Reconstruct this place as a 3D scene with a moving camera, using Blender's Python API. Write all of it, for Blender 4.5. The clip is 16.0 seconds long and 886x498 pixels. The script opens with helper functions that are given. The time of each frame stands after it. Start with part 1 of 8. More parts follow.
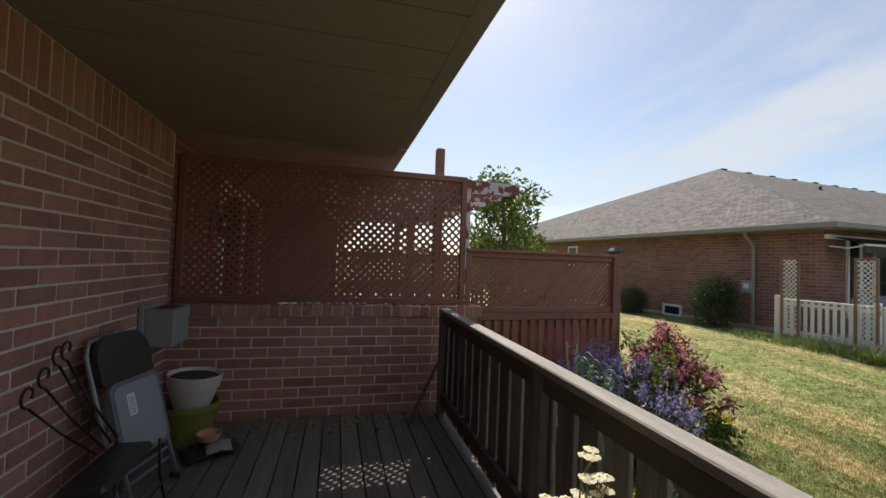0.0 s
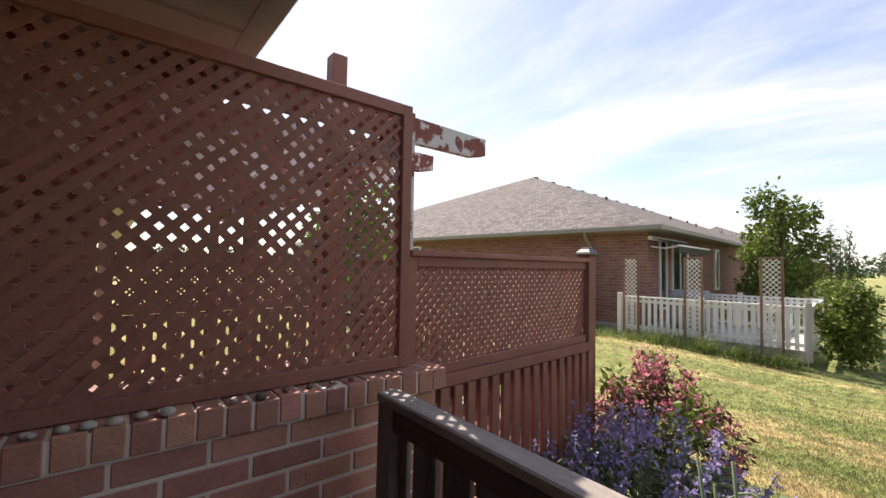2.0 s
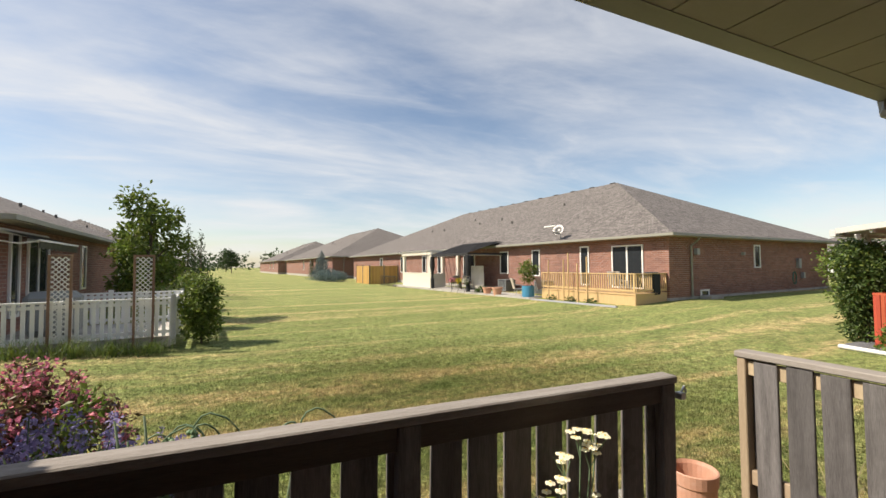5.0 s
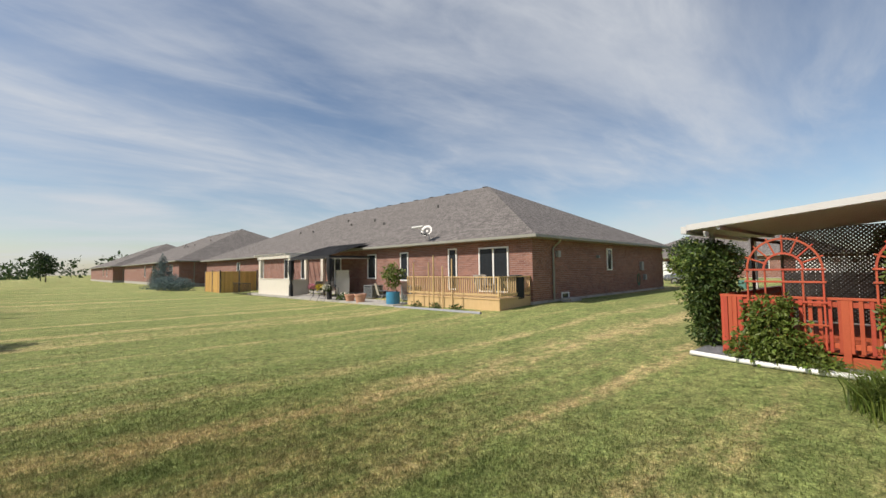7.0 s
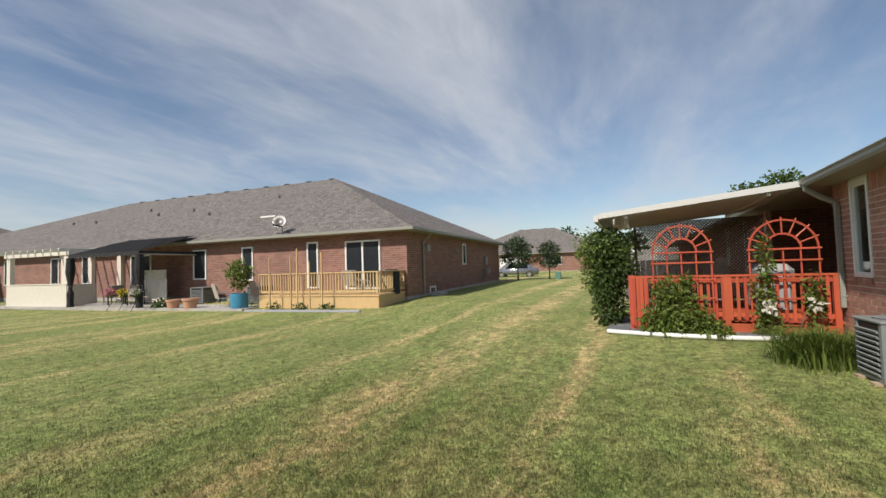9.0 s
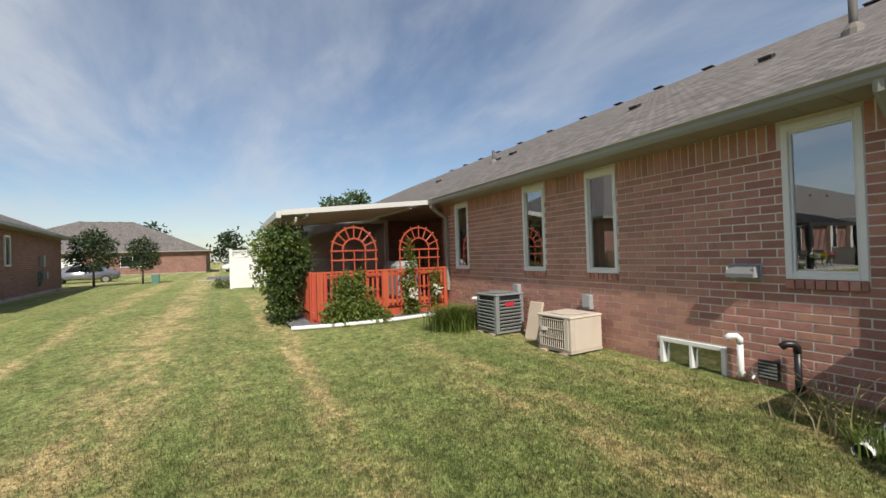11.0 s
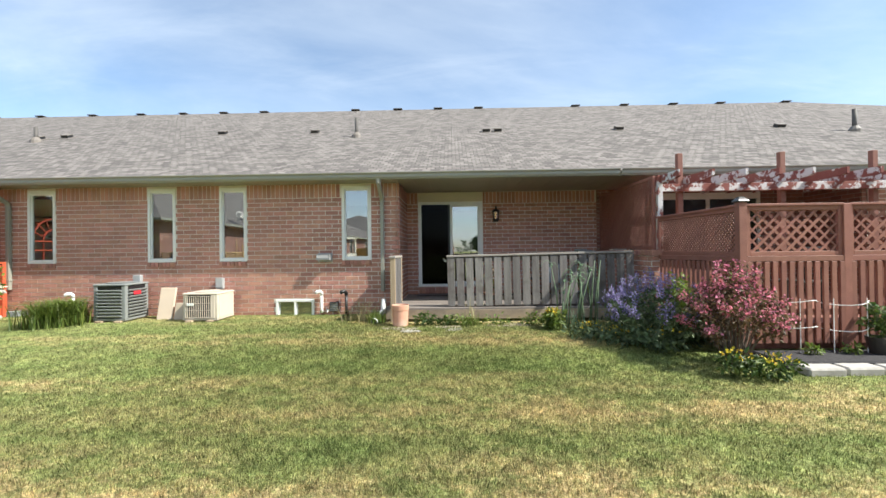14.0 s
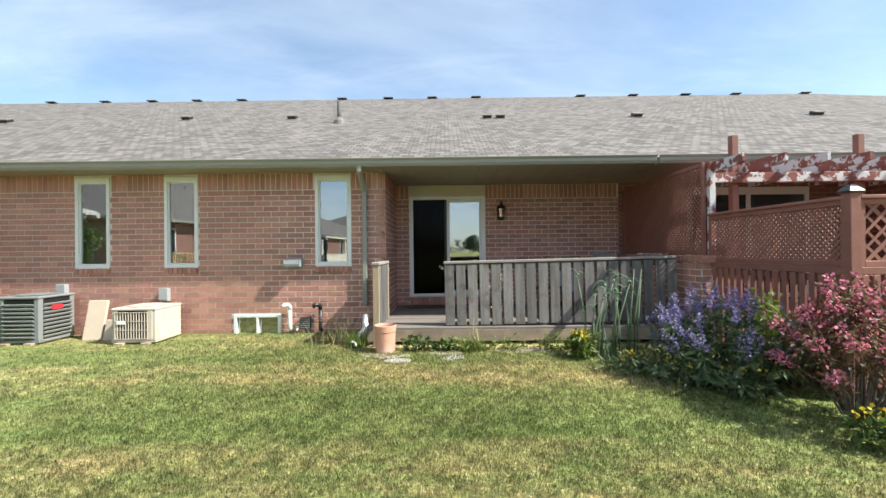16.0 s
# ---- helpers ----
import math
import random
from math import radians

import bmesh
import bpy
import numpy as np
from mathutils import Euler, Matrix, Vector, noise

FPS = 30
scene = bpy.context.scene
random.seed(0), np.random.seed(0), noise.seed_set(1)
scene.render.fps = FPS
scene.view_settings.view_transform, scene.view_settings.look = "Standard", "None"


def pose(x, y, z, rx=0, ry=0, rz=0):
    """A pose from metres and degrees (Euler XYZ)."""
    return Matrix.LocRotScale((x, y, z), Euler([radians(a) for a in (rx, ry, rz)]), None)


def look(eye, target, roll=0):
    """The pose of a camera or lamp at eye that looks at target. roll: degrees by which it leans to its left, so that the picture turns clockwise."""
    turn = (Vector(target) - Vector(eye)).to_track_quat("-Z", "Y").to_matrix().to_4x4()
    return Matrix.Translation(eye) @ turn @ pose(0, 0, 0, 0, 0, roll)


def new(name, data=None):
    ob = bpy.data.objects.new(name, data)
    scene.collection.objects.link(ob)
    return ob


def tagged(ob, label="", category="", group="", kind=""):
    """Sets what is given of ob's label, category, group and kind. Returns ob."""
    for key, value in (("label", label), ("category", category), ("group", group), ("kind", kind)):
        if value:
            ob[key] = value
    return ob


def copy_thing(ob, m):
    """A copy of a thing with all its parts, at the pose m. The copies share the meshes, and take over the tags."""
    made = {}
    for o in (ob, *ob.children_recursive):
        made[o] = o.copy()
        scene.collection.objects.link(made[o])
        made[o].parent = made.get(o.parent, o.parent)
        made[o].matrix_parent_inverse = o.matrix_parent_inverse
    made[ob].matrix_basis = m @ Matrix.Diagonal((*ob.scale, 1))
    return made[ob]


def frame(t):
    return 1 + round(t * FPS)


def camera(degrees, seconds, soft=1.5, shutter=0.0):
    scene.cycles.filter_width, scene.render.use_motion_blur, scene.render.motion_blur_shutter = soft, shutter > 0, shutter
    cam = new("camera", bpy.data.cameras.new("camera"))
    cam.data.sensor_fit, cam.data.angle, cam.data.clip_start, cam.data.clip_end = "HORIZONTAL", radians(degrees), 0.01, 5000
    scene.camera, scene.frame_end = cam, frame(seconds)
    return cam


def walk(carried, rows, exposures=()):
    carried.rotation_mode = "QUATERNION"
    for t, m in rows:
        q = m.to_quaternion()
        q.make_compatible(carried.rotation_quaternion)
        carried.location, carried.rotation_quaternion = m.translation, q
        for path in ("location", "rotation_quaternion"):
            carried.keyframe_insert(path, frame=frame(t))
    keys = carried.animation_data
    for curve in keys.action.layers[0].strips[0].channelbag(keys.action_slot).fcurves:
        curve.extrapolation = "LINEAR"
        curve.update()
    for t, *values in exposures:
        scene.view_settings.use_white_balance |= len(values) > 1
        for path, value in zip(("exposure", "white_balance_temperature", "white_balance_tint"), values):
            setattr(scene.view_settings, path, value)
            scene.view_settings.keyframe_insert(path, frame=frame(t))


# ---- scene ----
# seconds, eye, yaw, pitch, roll
PATH = [
    (0, (0.957, 0.104, 1.821), -104.34, 1.66, 2.00),
    (0.5, (1.258, 0.190, 1.845), -100.40, 1.58, 2.00),
    (0.6, (1.544, 0.164, 1.849), -99.77, 1.58, 1.98),
    (0.7, (1.830, 0.139, 1.854), -99.37, 1.58, 1.96),
    (0.8, (2.115, 0.113, 1.858), -99.31, 1.58, 1.94),
    (0.9, (2.401, 0.088, 1.863), -99.70, 1.58, 1.92),
    (1, (2.687, 0.062, 1.867), -100.66, 1.58, 1.90),
    (1.5, (3.047, -0.021, 1.874), -114.18, 2.03, 1.40),
    (2, (3.237, 0.016, 1.882), -129.19, 2.35, 1.00),
    (2.5, (3.330, 0.122, 1.862), -144.23, 2.61, 0.50),
    (3, (3.377, 0.281, 1.860), -158.52, 2.58, 0.10),
    (3.5, (3.405, 0.398, 1.862), -172.38, 2.52, -0.30),
    (4, (3.405, 0.490, 1.872), -185.43, 2.38, -0.40),
    (4.5, (3.335, 0.583, 1.889), -195.77, 2.38, -0.40),
    (5, (3.267, 0.604, 1.899), -204.42, 2.29, -0.40),
    (5.2, (3.215, 0.591, 1.891), -207.50, 2.29, -0.50),
    (5.8, (2.800, 0.470, 1.910), -212.6, 2.57, -0.40),
    (6.4, (1.620, 0.120, 1.885), -217.67, 2.58, -0.50),
    (6.9, (1.000, -0.600, 1.830), -219.92, 2.87, -0.70),
    (7.5, (1.120, -1.640, 1.700), -221.25, 2.72, -0.90),
    (8, (1.283, -2.416, 1.645), -226.01, 2.98, -1.10),
    (8.5, (1.424, -2.710, 1.622), -233.33, 2.89, -1.40),
    (8.7, (1.450, -2.849, 1.632), -237.55, 2.67, -1.60),
    (10.8, (1.173, -4.750, 1.598), -292.64, 0.92, -1.70),
    (11, (1.204, -4.900, 1.596), -297.97, 0.77, -1.80),
    (11.5, (1.237, -5.460, 1.555), -312.45, 0.57, -1.60),
    (11.6, (1.243, -5.754, 1.551), -317.08, 0.32, -1.40),
    (11.7, (1.257, -6.048, 1.546), -322.41, 0.09, -1.20),
    (11.8, (1.291, -6.342, 1.537), -327.55, 0.07, -1.17),
    (11.9, (1.331, -6.636, 1.525), -332.65, 0.12, -1.19),
    (12, (1.363, -6.930, 1.512), -336.82, 0.17, -1.20),
    (12.1, (1.383, -7.216, 1.496), -340.09, 0.21, -1.17),
    (12.2, (1.400, -7.502, 1.479), -343.05, 0.24, -1.13),
    (12.3, (1.414, -7.788, 1.462), -345.66, 0.28, -1.08),
    (12.4, (1.425, -8.074, 1.446), -347.92, 0.31, -1.04),
    (12.5, (1.434, -8.360, 1.432), -349.80, 0.34, -1.00),
    (13, (1.442, -8.536, 1.392), -353.66, 0.46, -0.90),
    (13.5, (1.451, -8.524, 1.385), -356.67, 0.46, -0.80),
    (14, (1.434, -8.347, 1.406), -358.68, 0.34, -0.70),
    (14.5, (1.427, -8.037, 1.431), -359.63, 0.29, -0.70),
    (15, (1.408, -7.699, 1.459), -359.77, 0.34, -0.70),
    (15.5, (1.358, -7.306, 1.473), -359.74, 0.37, -0.60),
    (16, (1.354, -6.852, 1.485), -359.63, 0.29, -0.60),
]
LENS = 94.1


def aim(eye, yaw, pitch, roll):
    a, b = radians(yaw), radians(pitch)
    way = Vector((-math.sin(a) * math.cos(b), math.cos(a) * math.cos(b), math.sin(b)))
    return look(eye, Vector(eye) + way, roll)


# seconds, stops, kelvin, tint
EXPOSURES = [(0, 0.4, 6700, 11), (0.6, 0.65, 6600, 16), (1.5, 1.05, 6800, 18), (3.5, 0.82, 7300, 16), (5.0, 0.55, 7100, 12), (8, 0.1, 6600, 11),
             (11, 0.2, 6600, 11), (12.5, 0.82, 6600, 9), (14, 1.12, 6350, 6), (16, 1.16, 6300, 5)]
cam = camera(LENS, 16.0)
walk(cam, [(t, aim(*row)) for t, *row in PATH], EXPOSURES)

# ---- world and sun ----
SUN_WAY = Vector((1.0, -0.285, 1.07)).normalized()
sun_elevation = math.asin(SUN_WAY.z)
sun_azimuth = math.atan2(SUN_WAY.x, SUN_WAY.y)


def make_world():
    world = bpy.data.worlds.new("sky")
    scene.world = world
    world.use_nodes = True
    nt = world.node_tree
    n, ln = nt.nodes, nt.links
    n.clear()
    out = n.new("ShaderNodeOutputWorld")
    bg = n.new("ShaderNodeBackground")
    bg.inputs["Strength"].default_value = 0.10
    sky = n.new("ShaderNodeTexSky")
    sky.sky_type = "NISHITA"
    sky.sun_disc = False
    sky.sun_elevation, sky.sun_rotation = sun_elevation, sun_azimuth
    sky.air_density, sky.dust_density, sky.ozone_density = 1.0, 0.6, 1.6
    # thin high cloud: noise on a flat layer overhead
    tc = n.new("ShaderNodeTexCoord")
    sep = n.new("ShaderNodeSeparateXYZ")
    ln.new(tc.outputs["Generated"], sep.inputs[0])
    up = n.new("ShaderNodeMath"); up.operation = "MAXIMUM"; up.inputs[1].default_value = 0.0
    ln.new(sep.outputs["Z"], up.inputs[0])
    lift = n.new("ShaderNodeMath"); lift.operation = "ADD"; lift.inputs[1].default_value = 0.16
    ln.new(up.outputs[0], lift.inputs[0])
    div = []
    for axis in ("X", "Y"):
        d = n.new("ShaderNodeMath"); d.operation = "DIVIDE"
        ln.new(sep.outputs[axis], d.inputs[0]); ln.new(lift.outputs[0], d.inputs[1])
        div.append(d)
    comb = n.new("ShaderNodeCombineXYZ")
    ln.new(div[0].outputs[0], comb.inputs[0]); ln.new(div[1].outputs[0], comb.inputs[1])

    def layer(scale, stretch, turn, detail, distort, lo, hi):
        m = n.new("ShaderNodeMapping")
        m.inputs["Scale"].default_value = (scale, scale * stretch, 1)
        m.inputs["Rotation"].default_value = (0, 0, radians(turn))
        ln.new(comb.outputs[0], m.inputs["Vector"])
        t = n.new("ShaderNodeTexNoise")
        t.inputs["Scale"].default_value = 1.0
        t.inputs["Detail"].default_value = detail
        t.inputs["Roughness"].default_value = 0.58
        t.inputs["Distortion"].default_value = distort
        ln.new(m.outputs[0], t.inputs["Vector"])
        r = n.new("ShaderNodeMapRange")
        r.interpolation_type = "SMOOTHSTEP"
        r.inputs["From Min"].default_value, r.inputs["From Max"].default_value = lo, hi
        ln.new(t.outputs[0], r.inputs["Value"])
        return r.outputs[0]

    a = layer(0.40, 1.9, 62, 9, 0.35, 0.36, 0.74)
    b = layer(1.3, 2.6, 50, 8, 0.6, 0.42, 0.85)
    mul = n.new("ShaderNodeMath"); mul.operation = "MULTIPLY"; mul.inputs[1].default_value = 0.5
    ln.new(b, mul.inputs[0])
    add = n.new("ShaderNodeMath"); add.operation = "ADD"; add.use_clamp = True
    ln.new(a, add.inputs[0]); ln.new(mul.outputs[0], add.inputs[1])
    amount = n.new("ShaderNodeMath"); amount.operation = "MULTIPLY"; amount.inputs[1].default_value = 0.78
    ln.new(add.outputs[0], amount.inputs[0])
    clear = n.new("ShaderNodeMapRange")
    clear.inputs["From Min"].default_value, clear.inputs["From Max"].default_value = -0.1, 0.8
    clear.inputs["To Min"].default_value, clear.inputs["To Max"].default_value = 1.0, 0.45
    ln.new(sep.outputs["Y"], clear.inputs["Value"])
    cover = n.new("ShaderNodeMath"); cover.operation = "MULTIPLY"
    ln.new(amount.outputs[0], cover.inputs[0]); ln.new(clear.outputs[0], cover.inputs[1])
    mix = n.new("ShaderNodeMix"); mix.data_type = "RGBA"
    ln.new(cover.outputs[0], mix.inputs["Factor"])
    ln.new(sky.outputs[0], mix.inputs["A"])
    mix.inputs["B"].default_value = (5.7, 6.05, 6.5, 1)
    ln.new(mix.outputs["Result"], bg.inputs["Color"])
    ln.new(bg.outputs[0], out.inputs["Surface"])


make_world()
sun = new("sun", bpy.data.lights.new("sun", "SUN"))
sun.data.energy, sun.data.angle, sun.data.color = 4.5, radians(0.55), (1.0, 0.94, 0.85)
sun.matrix_world = look((30, -10, 40), Vector((30, -10, 40)) - SUN_WAY)


# ---- materials ----
def rgb(*c):
    return (*c, 1.0)


def material(name, c1, c2=None, rough=0.7, metal=0.0, scale=6.0, fine=90.0, bump=0.15, spec=0.5, vary=0.12, stretch=(1, 1, 1), piece=False,
             island=False, stain=None, stain_amount=0.0, stain_scale=1.2, stain_edge=(0.5, 0.62), coords="Object", fine_amount=0.5):
    """Two-scale procedural surface: broad tone change, fine grain with relief, optional stains and a tone for each piece."""
    m = bpy.data.materials.new(name)
    m.use_nodes = True
    nt = m.node_tree
    n, ln = nt.nodes, nt.links
    bsdf = n["Principled BSDF"]
    bsdf.inputs["Metallic"].default_value = metal
    bsdf.inputs["Specular IOR Level"].default_value = spec
    c2 = c2 or tuple(v * 0.7 for v in c1)
    tc = n.new("ShaderNodeTexCoord")
    vec = tc.outputs[coords]
    if piece:
        oi = n.new("ShaderNodeObjectInfo")
        off = n.new("ShaderNodeVectorMath"); off.operation = "SCALE"
        off.inputs[0].default_value = (37.0, 19.0, 53.0)
        ln.new(oi.outputs["Random"], off.inputs["Scale"])
        addv = n.new("ShaderNodeVectorMath"); addv.operation = "ADD"
        ln.new(vec, addv.inputs[0]); ln.new(off.outputs[0], addv.inputs[1])
        vec = addv.outputs[0]
    mp = n.new("ShaderNodeMapping"); mp.inputs["Scale"].default_value = stretch
    ln.new(vec, mp.inputs["Vector"])

    def noise_node(s, detail=4, rough_=0.6):
        t = n.new("ShaderNodeTexNoise")
        t.inputs["Scale"].default_value, t.inputs["Detail"].default_value, t.inputs["Roughness"].default_value = s, detail, rough_
        ln.new(mp.outputs[0], t.inputs["Vector"])
        return t.outputs[0]

    broad, grain = noise_node(scale, 5), noise_node(fine, 4, 0.7)
    blend = n.new("ShaderNodeMix"); blend.data_type = "FLOAT"
    blend.inputs["Factor"].default_value = fine_amount
    ln.new(broad, blend.inputs["A"]); ln.new(grain, blend.inputs["B"])
    ramp = n.new("ShaderNodeMapRange")
    ramp.inputs["From Min"].default_value, ramp.inputs["From Max"].default_value = 0.33, 0.67
    ln.new(blend.outputs["Result"], ramp.inputs["Value"])
    mix = n.new("ShaderNodeMix"); mix.data_type = "RGBA"
    mix.inputs["A"].default_value, mix.inputs["B"].default_value = rgb(*c1), rgb(*c2)
    ln.new(ramp.outputs[0], mix.inputs["Factor"])
    col = mix.outputs["Result"]
    if piece or island:
        if piece:
            rnd = oi.outputs["Random"]
        else:
            geo = n.new("ShaderNodeNewGeometry"); rnd = geo.outputs["Random Per Island"]
        val = n.new("ShaderNodeMapRange")
        val.inputs["To Min"].default_value, val.inputs["To Max"].default_value = 1 - vary * 1.6, 1 + vary * 1.6
        ln.new(rnd, val.inputs["Value"])
        hsv = n.new("ShaderNodeHueSaturation")
        ln.new(col, hsv.inputs["Color"]); ln.new(val.outputs[0], hsv.inputs["Value"])
        hue = n.new("ShaderNodeMapRange")
        hue.inputs["To Min"].default_value, hue.inputs["To Max"].default_value = 0.5 - vary * 0.07, 0.5 + vary * 0.07
        w = n.new("ShaderNodeMath"); w.operation = "MULTIPLY"; w.inputs[1].default_value = 7.31
        fr = n.new("ShaderNodeMath"); fr.operation = "FRACT"
        ln.new(rnd, w.inputs[0]); ln.new(w.outputs[0], fr.inputs[0]); ln.new(fr.outputs[0], hue.inputs["Value"])
        ln.new(hue.outputs[0], hsv.inputs["Hue"])
        col = hsv.outputs[0]
    if stain:
        st = n.new("ShaderNodeTexNoise")
        st.inputs["Scale"].default_value, st.inputs["Detail"].default_value, st.inputs["Roughness"].default_value = stain_scale, 7, 0.65
        ln.new(vec, st.inputs["Vector"])
        e = n.new("ShaderNodeMapRange")
        e.inputs["From Min"].default_value, e.inputs["From Max"].default_value = stain_edge
        e.inputs["To Max"].default_value = stain_amount
        ln.new(st.outputs[0], e.inputs["Value"])
        sm = n.new("ShaderNodeMix"); sm.data_type = "RGBA"
        ln.new(e.outputs[0], sm.inputs["Factor"]); ln.new(col, sm.inputs["A"])
        sm.inputs["B"].default_value = rgb(*stain)
        col = sm.outputs["Result"]
    ln.new(col, bsdf.inputs["Base Color"])
    rr = n.new("ShaderNodeMapRange")
    rr.inputs["To Min"].default_value, rr.inputs["To Max"].default_value = max(rough - 0.1, 0.03), min(rough + 0.1, 1)
    ln.new(broad, rr.inputs["Value"]); ln.new(rr.outputs[0], bsdf.inputs["Roughness"])
    if bump:
        bp = n.new("ShaderNodeBump")
        bp.inputs["Strength"].default_value, bp.inputs["Distance"].default_value = bump, 0.01
        ln.new(blend.outputs["Result"], bp.inputs["Height"])
        ln.new(bp.outputs[0], bsdf.inputs["Normal"])
    return m


BRICK_HI, BRICK_LO = (0.50, 0.255, 0.19), (0.33, 0.16, 0.12)
M = {}
M["brick"] = material("brick_red", BRICK_HI, BRICK_LO, 0.85, scale=9, fine=70, bump=0.8, vary=0.13, piece=True)
M["brick_rest"] = material("brick_red_far", BRICK_HI, BRICK_LO, 0.85, scale=9, fine=70, bump=0.5, vary=0.11, island=True)
M["mortar"] = material("mortar", (0.74, 0.68, 0.61), (0.60, 0.54, 0.48), 0.95, scale=3, fine=160, bump=0.3)
M["concrete"] = material("concrete", (0.47, 0.45, 0.41), (0.34, 0.32, 0.29), 0.9, scale=2, fine=120, bump=0.25, stain=(0.2, 0.19, 0.16), stain_amount=0.6)
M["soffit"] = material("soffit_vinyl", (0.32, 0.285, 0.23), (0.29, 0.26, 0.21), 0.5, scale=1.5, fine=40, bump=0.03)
M["gutter"] = material("gutter_metal", (0.30, 0.295, 0.25), (0.265, 0.26, 0.22), 0.45, scale=1, fine=60, bump=0.02, stain=(0.26, 0.25, 0.21), stain_amount=0.35)
M["white"] = material("white_vinyl", (0.80, 0.80, 0.77), (0.74, 0.74, 0.71), 0.35, scale=2, fine=50, bump=0.02, stain=(0.55, 0.53, 0.47), stain_amount=0.25)
M["cream"] = material("cream_panel", (0.62, 0.55, 0.40), (0.56, 0.50, 0.36), 0.5, scale=2, fine=50, bump=0.03)
M["red_paint"] = material("red_stained_wood", (0.31, 0.135, 0.098), (0.215, 0.09, 0.064), 0.62, scale=5, fine=80, bump=0.25, stretch=(1, 1, 1), piece=True, vary=0.06)
M["red_peel"] = material("peeling_red_paint", (0.27, 0.085, 0.065), (0.20, 0.06, 0.046), 0.7, scale=5, fine=80, bump=0.4, stain=(0.62, 0.60, 0.60), stain_amount=1.0,
                         stain_scale=4.5, stain_edge=(0.50, 0.52))
M["deck"] = material("weathered_grey_deck", (0.235, 0.205, 0.18), (0.115, 0.098, 0.085), 0.8, scale=2.2, fine=26, bump=0.45, stretch=(1, 9, 9), piece=True, vary=0.12)
M["fence_wood"] = material("weathered_fence_wood", (0.27, 0.25, 0.235), (0.085, 0.075, 0.068), 0.82, scale=2.2, fine=26, bump=0.6, stretch=(9, 9, 0.7), piece=True, vary=0.2,
                           stain=(0.075, 0.06, 0.05), stain_amount=0.75, stain_scale=3.0, stain_edge=(0.53, 0.68))
M["rail_wood"] = material("weathered_rail_wood", (0.40, 0.365, 0.33), (0.20, 0.172, 0.15), 0.8, scale=2.2, fine=26, bump=0.5, stretch=(1, 9, 9), piece=True, vary=0.1)
M["new_wood"] = material("pale_new_wood", (0.62, 0.44, 0.22), (0.50, 0.34, 0.16), 0.6, scale=3, fine=30, bump=0.2, stretch=(8, 8, 1), piece=True, vary=0.08)
M["shingle"] = None
M["dark"] = material("dark_interior", (0.05, 0.045, 0.04), (0.03, 0.028, 0.025), 0.9, bump=0)
M["black"] = material("black_metal", (0.018, 0.018, 0.02), (0.012, 0.012, 0.013), 0.4, bump=0.03)
M["grey_plastic"] = material("grey_plastic", (0.35, 0.36, 0.36), (0.30, 0.31, 0.31), 0.5, bump=0.03)
M["steel"] = material("galvanised_steel", (0.55, 0.55, 0.54), (0.45, 0.45, 0.44), 0.35, metal=0.8, bump=0.03)


def roof_material():
    m = bpy.data.materials.new("asphalt_shingles")
    m.use_nodes = True
    n, ln = m.node_tree.nodes, m.node_tree.links
    bsdf = n["Principled BSDF"]
    bsdf.inputs["Roughness"].default_value = 0.95
    bsdf.inputs["Specular IOR Level"].default_value = 0.2
    uv = n.new("ShaderNodeUVMap")
    bt = n.new("ShaderNodeTexBrick")
    bt.inputs["Scale"].default_value = 1.0
    bt.offset, bt.squash = 0.5, 1.0
    bt.inputs["Brick Width"].default_value, bt.inputs["Row Height"].default_value = 0.17, 0.143
    bt.inputs["Mortar Size"].default_value, bt.inputs["Mortar Smooth"].default_value = 0.008, 0.4
    bt.inputs["Color1"].default_value = rgb(0.235, 0.213, 0.196)
    bt.inputs["Color2"].default_value = rgb(0.118, 0.107, 0.100)
    bt.inputs["Mortar"].default_value = rgb(0.055, 0.048, 0.043)
    ln.new(uv.outputs[0], bt.inputs["Vector"])
    ns = n.new("ShaderNodeTexNoise"); ns.inputs["Scale"].default_value = 150; ns.inputs["Detail"].default_value = 3
    ln.new(uv.outputs[0], ns.inputs["Vector"])
    nb = n.new("ShaderNodeTexNoise"); nb.inputs["Scale"].default_value = 0.7; nb.inputs["Detail"].default_value = 6
    ln.new(uv.outputs[0], nb.inputs["Vector"])
    mr = n.new("ShaderNodeMapRange"); mr.inputs["To Min"].default_value, mr.inputs["To Max"].default_value = 0.62, 1.38
    ln.new(ns.outputs[0], mr.inputs["Value"])
    mr2 = n.new("ShaderNodeMapRange"); mr2.inputs["To Min"].default_value, mr2.inputs["To Max"].default_value = 0.88, 1.12
    ln.new(nb.outputs[0], mr2.inputs["Value"])
    mm = n.new("ShaderNodeMath"); mm.operation = "MULTIPLY"
    ln.new(mr.outputs[0], mm.inputs[0]); ln.new(mr2.outputs[0], mm.inputs[1])
    hs = n.new("ShaderNodeHueSaturation")
    ln.new(bt.outputs["Color"], hs.inputs["Color"]); ln.new(mm.outputs[0], hs.inputs["Value"])
    ln.new(hs.outputs[0], bsdf.inputs["Base Color"])
    bp = n.new("ShaderNodeBump"); bp.inputs["Strength"].default_value, bp.inputs["Distance"].default_value = 0.7, 0.012
    ln.new(bt.outputs["Fac"], bp.inputs["Height"]); bp.invert = True
    ln.new(bp.outputs[0], bsdf.inputs["Normal"])
    return m


